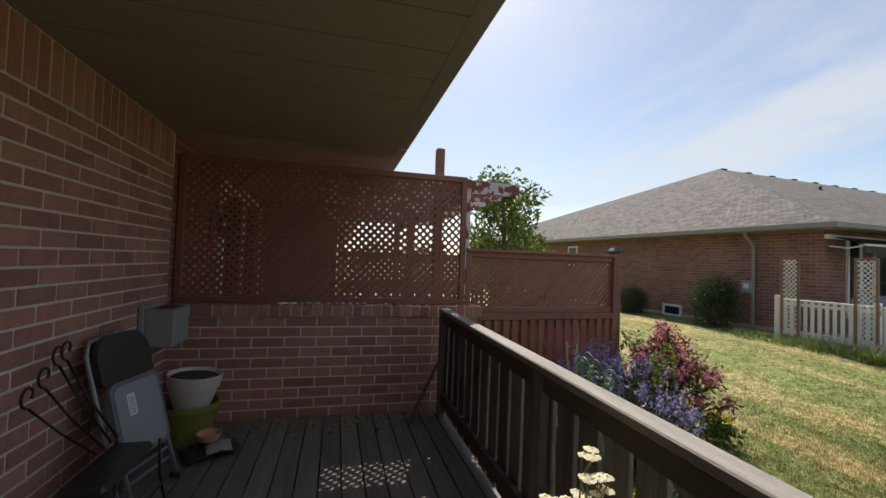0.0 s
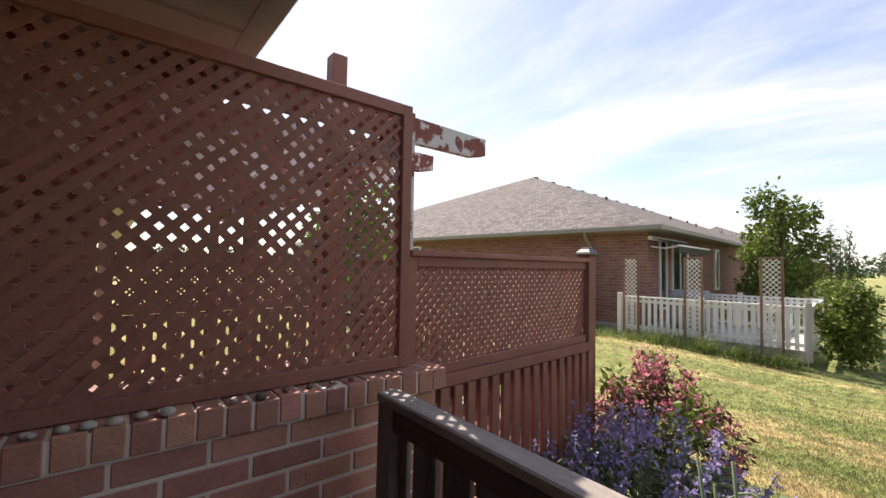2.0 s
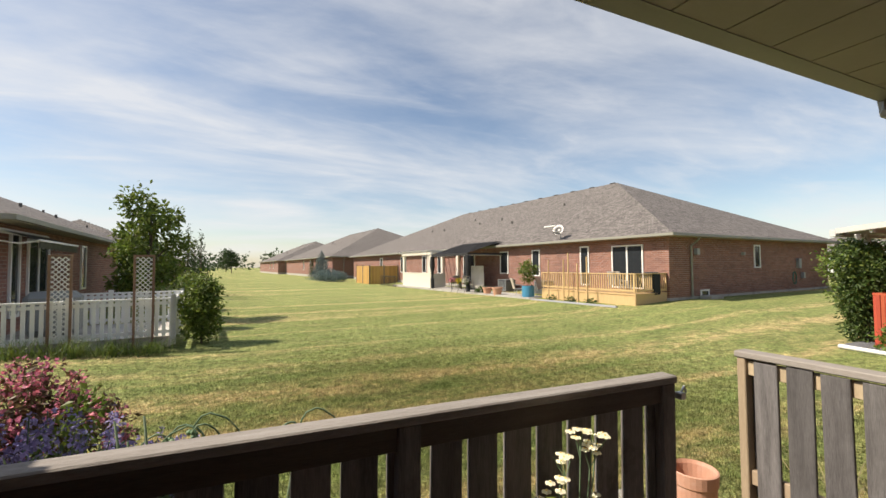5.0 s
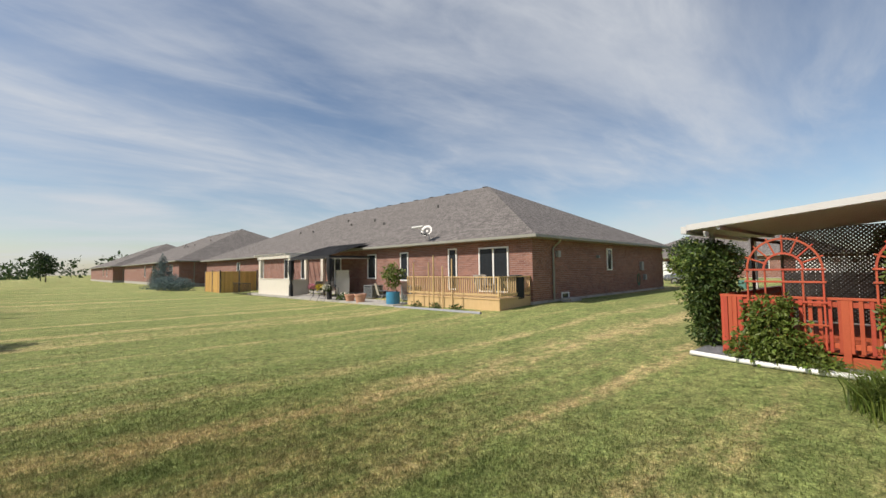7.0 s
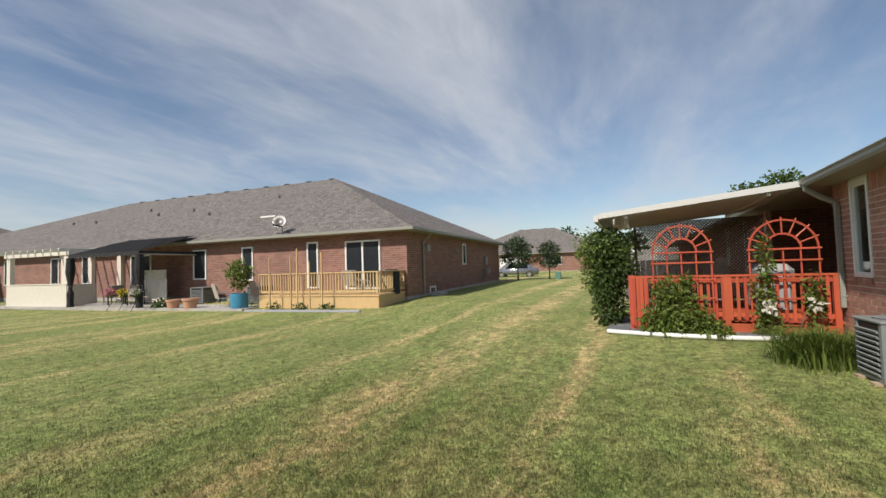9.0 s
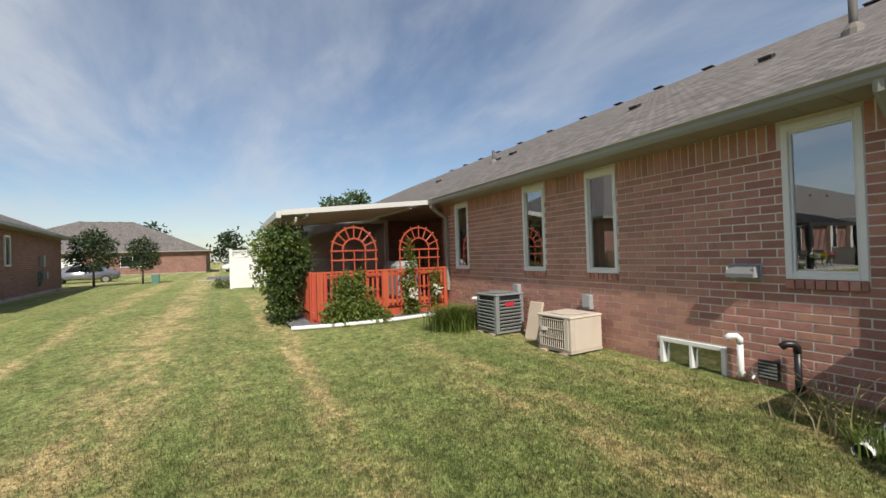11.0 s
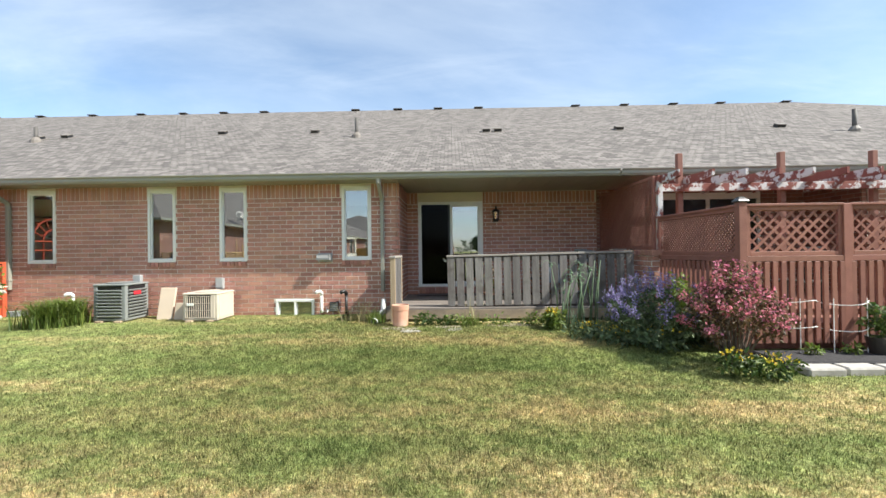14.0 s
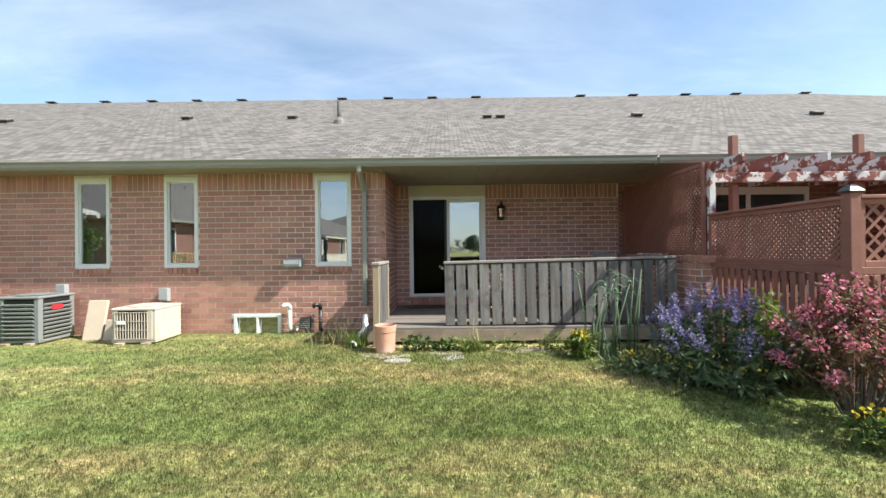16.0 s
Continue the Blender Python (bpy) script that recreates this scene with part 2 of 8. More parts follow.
def glass_material(name, tint, gloss):
    m = bpy.data.materials.new(name)
    m.use_nodes = True
    n, ln = m.node_tree.nodes, m.node_tree.links
    n.clear()
    out = n.new("ShaderNodeOutputMaterial")
    mix = n.new("ShaderNodeMixShader"); mix.inputs[0].default_value = gloss
    tr = n.new("ShaderNodeBsdfTransparent"); tr.inputs[0].default_value = rgb(*tint)
    gl = n.new("ShaderNodeBsdfGlossy"); gl.inputs["Roughness"].default_value = 0.0
    gl.inputs["Color"].default_value = rgb(0.95, 0.97, 1.0)
    ln.new(tr.outputs[0], mix.inputs[1]); ln.new(gl.outputs[0], mix.inputs[2]); ln.new(mix.outputs[0], out.inputs[0])
    return m


def facing_brick_material():
    """Brick for walls that stay far off."""
    m = bpy.data.materials.new("brick_wall_far")
    m.use_nodes = True
    n, ln = m.node_tree.nodes, m.node_tree.links
    bsdf = n["Principled BSDF"]
    bsdf.inputs["Roughness"].default_value = 0.9
    uv = n.new("ShaderNodeUVMap")
    bt = n.new("ShaderNodeTexBrick")
    bt.inputs["Scale"].default_value = 1.0
    bt.inputs["Brick Width"].default_value, bt.inputs["Row Height"].default_value = 0.267, 0.0889
    bt.inputs["Mortar Size"].default_value, bt.inputs["Mortar Smooth"].default_value = 0.005, 0.2
    bt.inputs["Color1"].default_value, bt.inputs["Color2"].default_value = rgb(0.29, 0.137, 0.1), rgb(0.19, 0.088, 0.066)
    bt.inputs["Mortar"].default_value = rgb(0.36, 0.32, 0.29)
    ln.new(uv.outputs[0], bt.inputs["Vector"])
    nb = n.new("ShaderNodeTexNoise"); nb.inputs["Scale"].default_value = 0.9; nb.inputs["Detail"].default_value = 8
    ln.new(uv.outputs[0], nb.inputs["Vector"])
    mr = n.new("ShaderNodeMapRange"); mr.inputs["To Min"].default_value, mr.inputs["To Max"].default_value = 0.7, 1.3
    ln.new(nb.outputs[0], mr.inputs["Value"])
    hs = n.new("ShaderNodeHueSaturation")
    ln.new(bt.outputs["Color"], hs.inputs["Color"]); ln.new(mr.outputs[0], hs.inputs["Value"])
    ln.new(hs.outputs[0], bsdf.inputs["Base Color"])
    bp = n.new("ShaderNodeBump"); bp.inputs["Strength"].default_value, bp.inputs["Distance"].default_value = 0.5, 0.006
    bp.invert = True
    ln.new(bt.outputs["Fac"], bp.inputs["Height"]); ln.new(bp.outputs[0], bsdf.inputs["Normal"])
    return m


def lawn_material(name, thin=0.0):
    """Mown grass: green, dry straw bands along the mower's tracks, soft patches. thin: share of light that passes through a blade."""
    m = bpy.data.materials.new(name)
    m.use_nodes = True
    n, ln = m.node_tree.nodes, m.node_tree.links
    bsdf = n["Principled BSDF"]
    bsdf.inputs["Roughness"].default_value = 0.9
    bsdf.inputs["Specular IOR Level"].default_value = 0.15
    tc = n.new("ShaderNodeTexCoord")

    def tex(scale, stretch, detail=6, rough=0.6, turn=0):
        mp = n.new("ShaderNodeMapping"); mp.inputs["Scale"].default_value = stretch
        mp.inputs["Rotation"].default_value = (0, 0, radians(turn))
        ln.new(tc.outputs["Object"], mp.inputs["Vector"])
        t = n.new("ShaderNodeTexNoise")
        t.inputs["Scale"].default_value, t.inputs["Detail"].default_value, t.inputs["Roughness"].default_value = scale, detail, rough
        ln.new(mp.outputs[0], t.inputs["Vector"])
        return t.outputs[0]

    def ranged(v, lo, hi, a=0.0, b=1.0):
        r = n.new("ShaderNodeMapRange"); r.interpolation_type = "SMOOTHSTEP"
        r.inputs["From Min"].default_value, r.inputs["From Max"].default_value = lo, hi
        r.inputs["To Min"].default_value, r.inputs["To Max"].default_value = a, b
        ln.new(v, r.inputs["Value"])
        return r.outputs[0]

    def math_node(op, a, b):
        k = n.new("ShaderNodeMath"); k.operation = op; k.use_clamp = True
        for i, v in enumerate((a, b)):
            if isinstance(v, float):
                k.inputs[i].default_value = v
            else:
                ln.new(v, k.inputs[i])
        return k.outputs[0]

    tracks = ranged(tex(1.0, (0.03, 0.85, 1), 4, 0.55, 3), 0.46, 0.66)
    sep = n.new("ShaderNodeSeparateXYZ")
    ln.new(tc.outputs["Object"], sep.inputs[0])
    wander = tex(0.35, (1, 1, 1), 4)

    def worn_band(y, half, amount):
        """A wandering strip of dry grass along the house at the given y."""
        k = n.new("ShaderNodeMath"); k.operation = "MULTIPLY_ADD"; k.inputs[1].default_value = 1.6
        ln.new(wander, k.inputs[0]); ln.new(sep.outputs["Y"], k.inputs[2])
        off = n.new("ShaderNodeMath"); off.operation = "ADD"; off.inputs[1].default_value = -0.8 - y
        ln.new(k.outputs[0], off.inputs[0])
        gap = n.new("ShaderNodeMath"); gap.operation = "ABSOLUTE"
        ln.new(off.outputs[0], gap.inputs[0])
        return ranged(gap.outputs[0], 0.0, half, amount, 0.0)

    tracks = math_node("MAXIMUM", tracks, math_node("MAXIMUM", worn_band(-6.1, 0.85, 1.0), worn_band(-7.9, 0.5, 0.6)))
    rough_patch = ranged(tex(2.2, (0.5, 1, 1), 9, 0.78), 0.40, 0.60)
    lush = ranged(tex(0.9, (0.45, 1, 1), 6, 0.65), 0.42, 0.62)
    fine = ranged(tex(20, (1, 1, 1), 6, 0.85), 0.36, 0.64)
    blades = ranged(tex(120, (1, 1, 1), 4, 0.85), 0.34, 0.66)
    dry = math_node("MULTIPLY", math_node("ADD", math_node("MULTIPLY", tracks, 0.85), 0.2), math_node("ADD", rough_patch, 0.22))
    dry = math_node("MULTIPLY", dry, math_node("ADD", math_node("MULTIPLY", fine, 0.9), 0.3))
    green = n.new("ShaderNodeMix"); green.data_type = "RGBA"
    green.inputs["A"].default_value, green.inputs["B"].default_value = rgb(0.062, 0.108, 0.026), rgb(0.320, 0.375, 0.125)
    tone = math_node("ADD", math_node("MULTIPLY", fine, 0.5), math_node("MULTIPLY", blades, 0.5))
    ln.new(math_node("MULTIPLY", tone, math_node("ADD", math_node("MULTIPLY", lush, 0.4), 0.75)), green.inputs["Factor"])
    mix = n.new("ShaderNodeMix"); mix.data_type = "RGBA"
    ln.new(dry, mix.inputs["Factor"]); ln.new(green.outputs["Result"], mix.inputs["A"])
    mix.inputs["B"].default_value = rgb(0.56, 0.42, 0.21)
    geo = n.new("ShaderNodeNewGeometry")
    val = n.new("ShaderNodeMapRange"); val.inputs["To Min"].default_value, val.inputs["To Max"].default_value = 0.68, 1.5
    ln.new(geo.outputs["Random Per Island"], val.inputs["Value"])
    clump = n.new("ShaderNodeMath"); clump.operation = "MULTIPLY"
    tuft = n.new("ShaderNodeMath"); tuft.operation = "MULTIPLY"
    ln.new(ranged(tex(6.5, (1, 1, 1), 5, 0.75), 0.34, 0.66, 0.62, 1.30), clump.inputs[0])
    ln.new(ranged(tex(34, (1, 1, 1), 4, 0.8), 0.34, 0.66, 0.60, 1.35), clump.inputs[1])
    ln.new(val.outputs[0], tuft.inputs[0]); ln.new(clump.outputs[0], tuft.inputs[1])
    hs = n.new("ShaderNodeHueSaturation")
    ln.new(mix.outputs["Result"], hs.inputs["Color"]); ln.new(tuft.outputs[0], hs.inputs["Value"])
    ln.new(hs.outputs[0], bsdf.inputs["Base Color"])
    bp = n.new("ShaderNodeBump"); bp.inputs["Strength"].default_value, bp.inputs["Distance"].default_value = 0.6, 0.03
    ln.new(tone, bp.inputs["Height"])
    ln.new(bp.outputs[0], bsdf.inputs["Normal"])
    if thin:
        tr = n.new("ShaderNodeBsdfTranslucent")
        ln.new(hs.outputs[0], tr.inputs["Color"])
        both = n.new("ShaderNodeMixShader"); both.inputs[0].default_value = thin
        ln.new(bsdf.outputs[0], both.inputs[1]); ln.new(tr.outputs[0], both.inputs[2])
        ln.new(both.outputs[0], n["Material Output"].inputs["Surface"])
    return m


M["shingle"] = roof_material()
M["far_brick"] = facing_brick_material()
M["glass"] = glass_material("window_glass", (0.72, 0.76, 0.74), 0.30)
M["lawn"] = lawn_material("lawn")
M["lawn_blade"] = lawn_material("lawn_blade", 0.4)


def leaf_material(name, c1, c2, rough=0.55, thin=0.35):
    """Leaf or petal: a tone for each one, some light passing through."""
    m = material(name, c1, c2, rough, scale=3, fine=30, bump=0, island=True, vary=0.28)
    n, ln = m.node_tree.nodes, m.node_tree.links
    bsdf = n["Principled BSDF"]
    tr = n.new("ShaderNodeBsdfTranslucent")
    ln.new(bsdf.inputs["Base Color"].links[0].from_socket, tr.inputs["Color"])
    both = n.new("ShaderNodeMixShader"); both.inputs[0].default_value = thin
    ln.new(bsdf.outputs[0], both.inputs[1]); ln.new(tr.outputs[0], both.inputs[2])
    ln.new(both.outputs[0], n["Material Output"].inputs["Surface"])
    return m


# ---- mesh helpers ----
def set_uv(bm):
    bm.normal_update()
    layer = bm.loops.layers.uv.verify()
    for f in bm.faces:
        nrm = f.normal
        h = Vector((-nrm.y, nrm.x, 0))
        h = h.normalized() if h.length > 0.05 else Vector((1, 0, 0))
        s = nrm.cross(h)
        for lp in f.loops:
            lp[layer].uv = (lp.vert.co.dot(h), lp.vert.co.dot(s))


def box(bm, x0, y0, z0, x1, y1, z1, m=None, bevel=0.0):
    vs = [bm.verts.new((x, y, z)) for x in (x0, x1) for y in (y0, y1) for z in (z0, z1)]
    fs = [(0, 1, 3, 2), (4, 6, 7, 5), (0, 4, 5, 1), (2, 3, 7, 6), (0, 2, 6, 4), (1, 5, 7, 3)]
    faces = [bm.faces.new([vs[i] for i in f]) for f in fs]
    if bevel:
        edges = {e for f in faces for e in f.edges}
        r = bmesh.ops.bevel(bm, geom=list(edges), offset=bevel, segments=1, affect="EDGES")
        vs = list({v for f in r["faces"] for v in f.verts} | {v for v in vs if v.is_valid})
    if m is not None:
        bmesh.ops.transform(bm, matrix=m, verts=vs)
    return vs


def tube(bm, points, r, seg=10, cap=True):
    """A round bar along points."""
    rings = []
    pts = [Vector(p) for p in points]
    for i, p in enumerate(pts):
        d = (pts[min(i + 1, len(pts) - 1)] - pts[max(i - 1, 0)]).normalized()
        a = d.orthogonal().normalized() if i == 0 else (rings_axis - d * rings_axis.dot(d)).normalized()
        rings_axis = a
        b = d.cross(a)
        rad = r[i] if isinstance(r, (list, tuple)) else r
        rings.append([bm.verts.new(p + (a * math.cos(k * math.tau / seg) + b * math.sin(k * math.tau / seg)) * rad) for k in range(seg)])
    for q, w in zip(rings, rings[1:]):
        for k in range(seg):
            bm.faces.new((q[k], q[(k + 1) % seg], w[(k + 1) % seg], w[k]))
    if cap:
        bm.faces.new(rings[0][::-1]); bm.faces.new(rings[-1])


def lathe(bm, profile, seg=24, centre=(0, 0, 0)):
    """A turned shape: profile is a list of (radius, height)."""
    cx, cy, cz = centre
    rings = [[bm.verts.new((cx + r * math.cos(k * math.tau / seg), cy + r * math.sin(k * math.tau / seg), cz + z)) for k in range(seg)] for r, z in profile]
    for q, w in zip(rings, rings[1:]):
        for k in range(seg):
            bm.faces.new((q[k], q[(k + 1) % seg], w[(k + 1) % seg], w[k]))
    bm.faces.new(rings[0][::-1]); bm.faces.new(rings[-1])


def mesh_of(name, bm, mat, smooth=False):
    if smooth:
        for f in bm.faces:
            f.smooth = True
    me = bpy.data.meshes.new(name)
    bm.to_mesh(me)
    bm.free()
    me.materials.append(mat)
    return me


def part(name, bm, mat, parent=None, label="", smooth=False, uv=False, kind=""):
    if uv:
        set_uv(bm)
    ob = new(name, mesh_of(name, bm, mat, smooth))
    if parent is not None:
        ob.parent = parent
    return tagged(ob, label, kind=kind)


def share(name, me, parent, m):
    ob = new(name, me)
    ob.parent = parent
    ob.matrix_basis = m
    return ob


def thing(name, label, category, at=(0, 0, 0), rz=0, group="", kind=""):
    ob = new(name)
    ob.matrix_basis = pose(*at, 0, 0, rz)
    ob.empty_display_size = 0.1
    return tagged(ob, label, category, group, kind)


def bar(name, parent, mat, *xyz, bevel=0.003, label="", uv=False):
    bm = bmesh.new()
    box(bm, *xyz, bevel=bevel)
    return part(name, bm, mat, parent, label, uv=uv)


def raw_mesh(name, verts, faces, mat):
    me = bpy.data.meshes.new(name)
    me.from_pydata(verts, [], faces)
    me.materials.append(mat)
    return me


def smooth(a, b, v):
    u = min(max((v - a) / (b - a), 0.0), 1.0)
    return u * u * (3 - 2 * u)


def ground_height(x, y):
    """Lawn: a shallow swale between the rows of houses, rising towards each of them."""
    own = 0.15 * smooth(-4.5, -1.0, y) if y > -6 else 0.0
    west = 0.31 * smooth(-6.5, -14.0, x) * smooth(-4.0, -9.0, y) + 0.18 * smooth(-3.5, -8.0, x) * smooth(-9.0, -3.0, y)
    east = 0.24 * smooth(3.5, 8.0, x) * smooth(-5.0, -10.0, y)
    far = 0.12 * smooth(-25, -60, y)
    return max(own, west, east, far)


# ---- ground ----
def build_ground():
    xs = sorted(set([-900, -400, -200, -120, -80, -60] + [v * 2 for v in range(-25, 16)] + [v * 0.5 for v in range(-26, 21)] + [40, 60, 100, 200, 400, 900]))
    ys = sorted(set([-900, -500, -300, -200, -150, -120, -100, -80] + [-v * 2 for v in range(0, 36)] + [-v * 0.5 for v in range(-1, 27)] + [12, 30, 80, 200, 900]))
    verts = [(x, y, ground_height(x, y)) for y in ys for x in xs]
    w = len(xs)
    faces = [(j * w + i, j * w + i + 1, (j + 1) * w + i + 1, (j + 1) * w + i) for j in range(len(ys) - 1) for i in range(w - 1)]
    me = raw_mesh("ground", verts, faces, M["lawn"])
    for p in me.polygons:
        p.use_smooth = True
    tagged(new("ground", me), "mown green lawn with dry straw-coloured bands", "lawn", kind="structure")


build_ground()

# ---- our house: brick walls ----
H_COURSE, L_BRICK = 0.0889, 0.267
SOFFIT_Z, RECESS_Y, CORNER_X, END_X, DECK_Z = 2.81, 1.45, 0.36, 4.83, 0.40
brick_meshes = {}


def brick_mesh(length, height, depth, rest=False):
    key = (round(length, 3), round(height, 3), round(depth, 3))
    if key not in brick_meshes:
        bm = bmesh.new()
        box(bm, 0, -depth, 0, key[0], 0.02, key[1], bevel=0.004)
        brick_meshes[key] = mesh_of("brick", bm, M["brick"])
    return brick_meshes[key]


def spans_free(a, b, blocks):
    """The stretches of a..b that no block covers."""
    out, x = [], a
    for p, q in sorted(blocks):
        if q <= x or p >= b:
            continue
        if p > x:
            out.append((x, p))
        x = max(x, q)
    if x < b:
        out.append((x, b))
    return out


def brick_wall(name, label, m, length, z0, z1, openings, near, soldier=0.257, depth=0.1, stack_cap=False, cap_parts=False):
    """A wall whose outer face lies in the plane y = 0 of the pose m, x along it from 0 to length. openings: (x0, z0, x1, z1).
    near: the stretch of x whose bricks are pieces of their own; the others are joined."""
    wall_bm = bmesh.new()
    xs = sorted({0.0, length, *[o[0] for o in openings], *[o[2] for o in openings]})
    zs = sorted({z0, z1, *[o[1] for o in openings], *[o[3] for o in openings]})
    xs = [x for x in xs if 0 <= x <= length]
    zs = [z for z in zs if z0 <= z <= z1]
    for xa, xb in zip(xs, xs[1:]):
        for za, zb in zip(zs, zs[1:]):
            cx, cz = (xa + xb) / 2, (za + zb) / 2
            if any(o[0] < cx < o[2] and o[1] < cz < o[3] for o in openings):
                continue
            box(wall_bm, xa, 0.0, za, xb, depth, zb)
    bmesh.ops.remove_doubles(wall_bm, verts=wall_bm.verts, dist=1e-5)
    wall = part(name, wall_bm, M["mortar"])
    wall.matrix_basis = m
    tagged(wall, label, "brick wall", kind="structure")
    rest_bm = bmesh.new()
    rnd = random.Random(len(name) * 7 + int(length * 10))
    count = 0
    rows = int((z1 - soldier - z0) / H_COURSE + 0.01)
    if soldier:
        soldier = z1 - z0 - rows * H_COURSE
    top = z1 - soldier
    for k in range(rows + 1 + (1 if soldier else 0)):
        if k <= rows:
            zb = z0 + k * H_COURSE
            zt = min(zb + H_COURSE - 0.013, top - 0.013)
            if zt - zb < 0.03:
                continue
            off = -L_BRICK / 2 if k % 2 else 0.0
            pitch = L_BRICK
        else:
            zb, zt, off, pitch = top, z1 - 0.006, 0.0, 0.0889
        blocks = [(o[0] - 0.008, o[2] + 0.008) for o in openings if o[1] < (zb + zt) / 2 < o[3]]
        x = off
        while x < length:
            for a, b in spans_free(max(x, 0.0), min(x + pitch - 0.013, length), blocks):
                if b - a < 0.03:
                    continue
                out = 0.0035 + rnd.random() * 0.003
                if near[0] <= a < near[1] and count < 300:
                    share("brick", brick_mesh(b - a, zt - zb, 0.008), wall, pose(a, -out + 0.008, zb, rnd.uniform(-0.3, 0.3), 0, rnd.uniform(-0.25, 0.25)))
                    count += 1
                else:
                    box(rest_bm, a, -out, zb, b, 0.01, zt)
            x += pitch
    if rest_bm.verts:
        part("brickwork", rest_bm, M["brick_rest"], wall, kind="stuff")
    else:
        rest_bm.free()
    return wall


WIN = [(-7.36, 1.25, -6.77, 2.765), (-4.83, 1.25, -4.25, 2.765), (-3.335, 1.25, -2.77, 2.765), (-0.81, 1.25, -0.215, 2.765)]
BASEMENT = (-2.18, 0.07, -1.395, 0.465)
DOOR = (0.63, 0.585, 2.155, 2.80)
X_WEST = -7.95
shift = lambda o, x: (o[0] - x, o[1], o[2] - x, o[3])
brick_wall("wall_rear", "red brick rear wall with pale mortar joints", pose(X_WEST, 0, 0), CORNER_X - X_WEST, 0.135, SOFFIT_Z,
           [shift(o, X_WEST) for o in WIN + [BASEMENT]], (6.2, 8.4))
brick_wall("wall_recess", "shaded red brick wall behind the covered deck", pose(CORNER_X, RECESS_Y, 0), END_X - CORNER_X, 0.40, SOFFIT_Z,
           [shift(DOOR, CORNER_X)], (1.9, 4.6))
brick_wall("wall_return", "short red brick wall beside the patio door", pose(CORNER_X, 0, 0, 0, 0, 90), RECESS_Y, 0.135, SOFFIT_Z, [], (0, 2))


def end_wall():
    """Low brick wall at the end of the deck with a rowlock cap."""
    wall = brick_wall("wall_deck_end", "low red brick wall with a rowlock brick cap", pose(END_X, RECESS_Y, 0, 0, 0, -90), RECESS_Y + 1.24, DECK_Z, DECK_Z + 10 * H_COURSE,
                      [], (0, 3), soldier=0.0, depth=0.2)
    lower = bmesh.new()
    box(lower, 0, 0, -0.1, RECESS_Y + 1.24, 0.2, DECK_Z - 0.002)
    part("footing", lower, M["concrete"], wall)
    bed = bmesh.new()
    box(bed, 0, -0.02, DECK_Z + 10 * H_COURSE + 0.001, RECESS_Y + 1.235, 0.2, DECK_Z + 10 * H_COURSE + 0.094)
    part("cap_bed", bed, M["mortar"], wall)
    rnd = random.Random(5)
    x = 0.0
    while x < RECESS_Y + 1.22:
        share("brick", brick_mesh(0.079, 0.098, 0.235), wall, pose(x, 0.208, DECK_Z + 10 * H_COURSE, rnd.uniform(-1.2, 1.2), rnd.uniform(-0.8, 0.8), rnd.uniform(-1, 1)))
        x += 0.0889
    return wall


end_wall()
# end face of that wall towards the lawn, and the far neighbour's face
for nm, m, ln_ in (("wall_deck_end_face", pose(END_X, -1.245, 0), 0.2),):
    brick_wall(nm, "end of the low red brick wall", m, ln_, DECK_Z - 0.35, DECK_Z + 10 * H_COURSE, [], (0, 1), soldier=0.0, depth=0.005)

# other stretches of the same long house, farther off
for nm, m, ln_, op in (("wall_rear_east", pose(9.75, 0, 0), 8.5, [(0.6, 1.25, 1.2, 2.76), (3.2, 1.25, 3.8, 2.76)]),
                       ("wall_rear_west", pose(-40, 0, 0), 27.8, [(25, 1.25, 25.6, 2.76), (22, 1.25, 22.6, 2.76)])):
    brick_wall(nm, "red brick rear wall of the adjoining unit", m, ln_, 0.135, SOFFIT_Z, op, (0, 0))


def flat_wall(name, label, mat, *xyz):
    ob = bar(name, None, mat, *xyz, bevel=0, uv=True)
    return tagged(ob, label, "wall", kind="structure")


flat_wall("wall_recess_east", "red brick wall behind the neighbouring deck", M["far_brick"], 5.0, RECESS_Y, 0.1, 9.75, RECESS_Y + 0.1, SOFFIT_Z)
flat_wall("wall_recess_west", "dark red brick wall under the patio cover", M["far_brick"], -12.2, RECESS_Y, 0.1, X_WEST, RECESS_Y + 0.1, SOFFIT_Z)
flat_wall("wall_return_west", "red brick side wall", M["far_brick"], X_WEST - 0.1, 0.01, 0.1, X_WEST - 0.004, RECESS_Y, SOFFIT_Z)
flat_wall("wall_return_west_far", "red brick side wall", M["far_brick"], -12.3, 0.11, 0.1, -12.2, RECESS_Y, SOFFIT_Z)
flat_wall("wall_return_east", "red brick side wall", M["far_brick"], 9.65, 0.11, 0.1, 9.75, RECESS_Y, SOFFIT_Z)
flat_wall("wall_party", "brick party wall between two decks", M["far_brick"], END_X + 0.001, RECESS_Y - 0.002, 0.1, 4.999, RECESS_Y + 0.1, SOFFIT_Z)
flat_wall("foundation", "concrete foundation strip at the foot of the wall", M["concrete"], X_WEST, 0.012, -0.2, CORNER_X - 0.005, 0.1, 0.134)
flat_wall("foundation_west", "concrete foundation strip", M["concrete"], -40, 0.012, -0.2, -12.2, 0.1, 0.134)
flat_wall("foundation_east", "concrete foundation strip", M["concrete"], 9.75, 0.012, -0.2, 18.2, 0.1, 0.134)


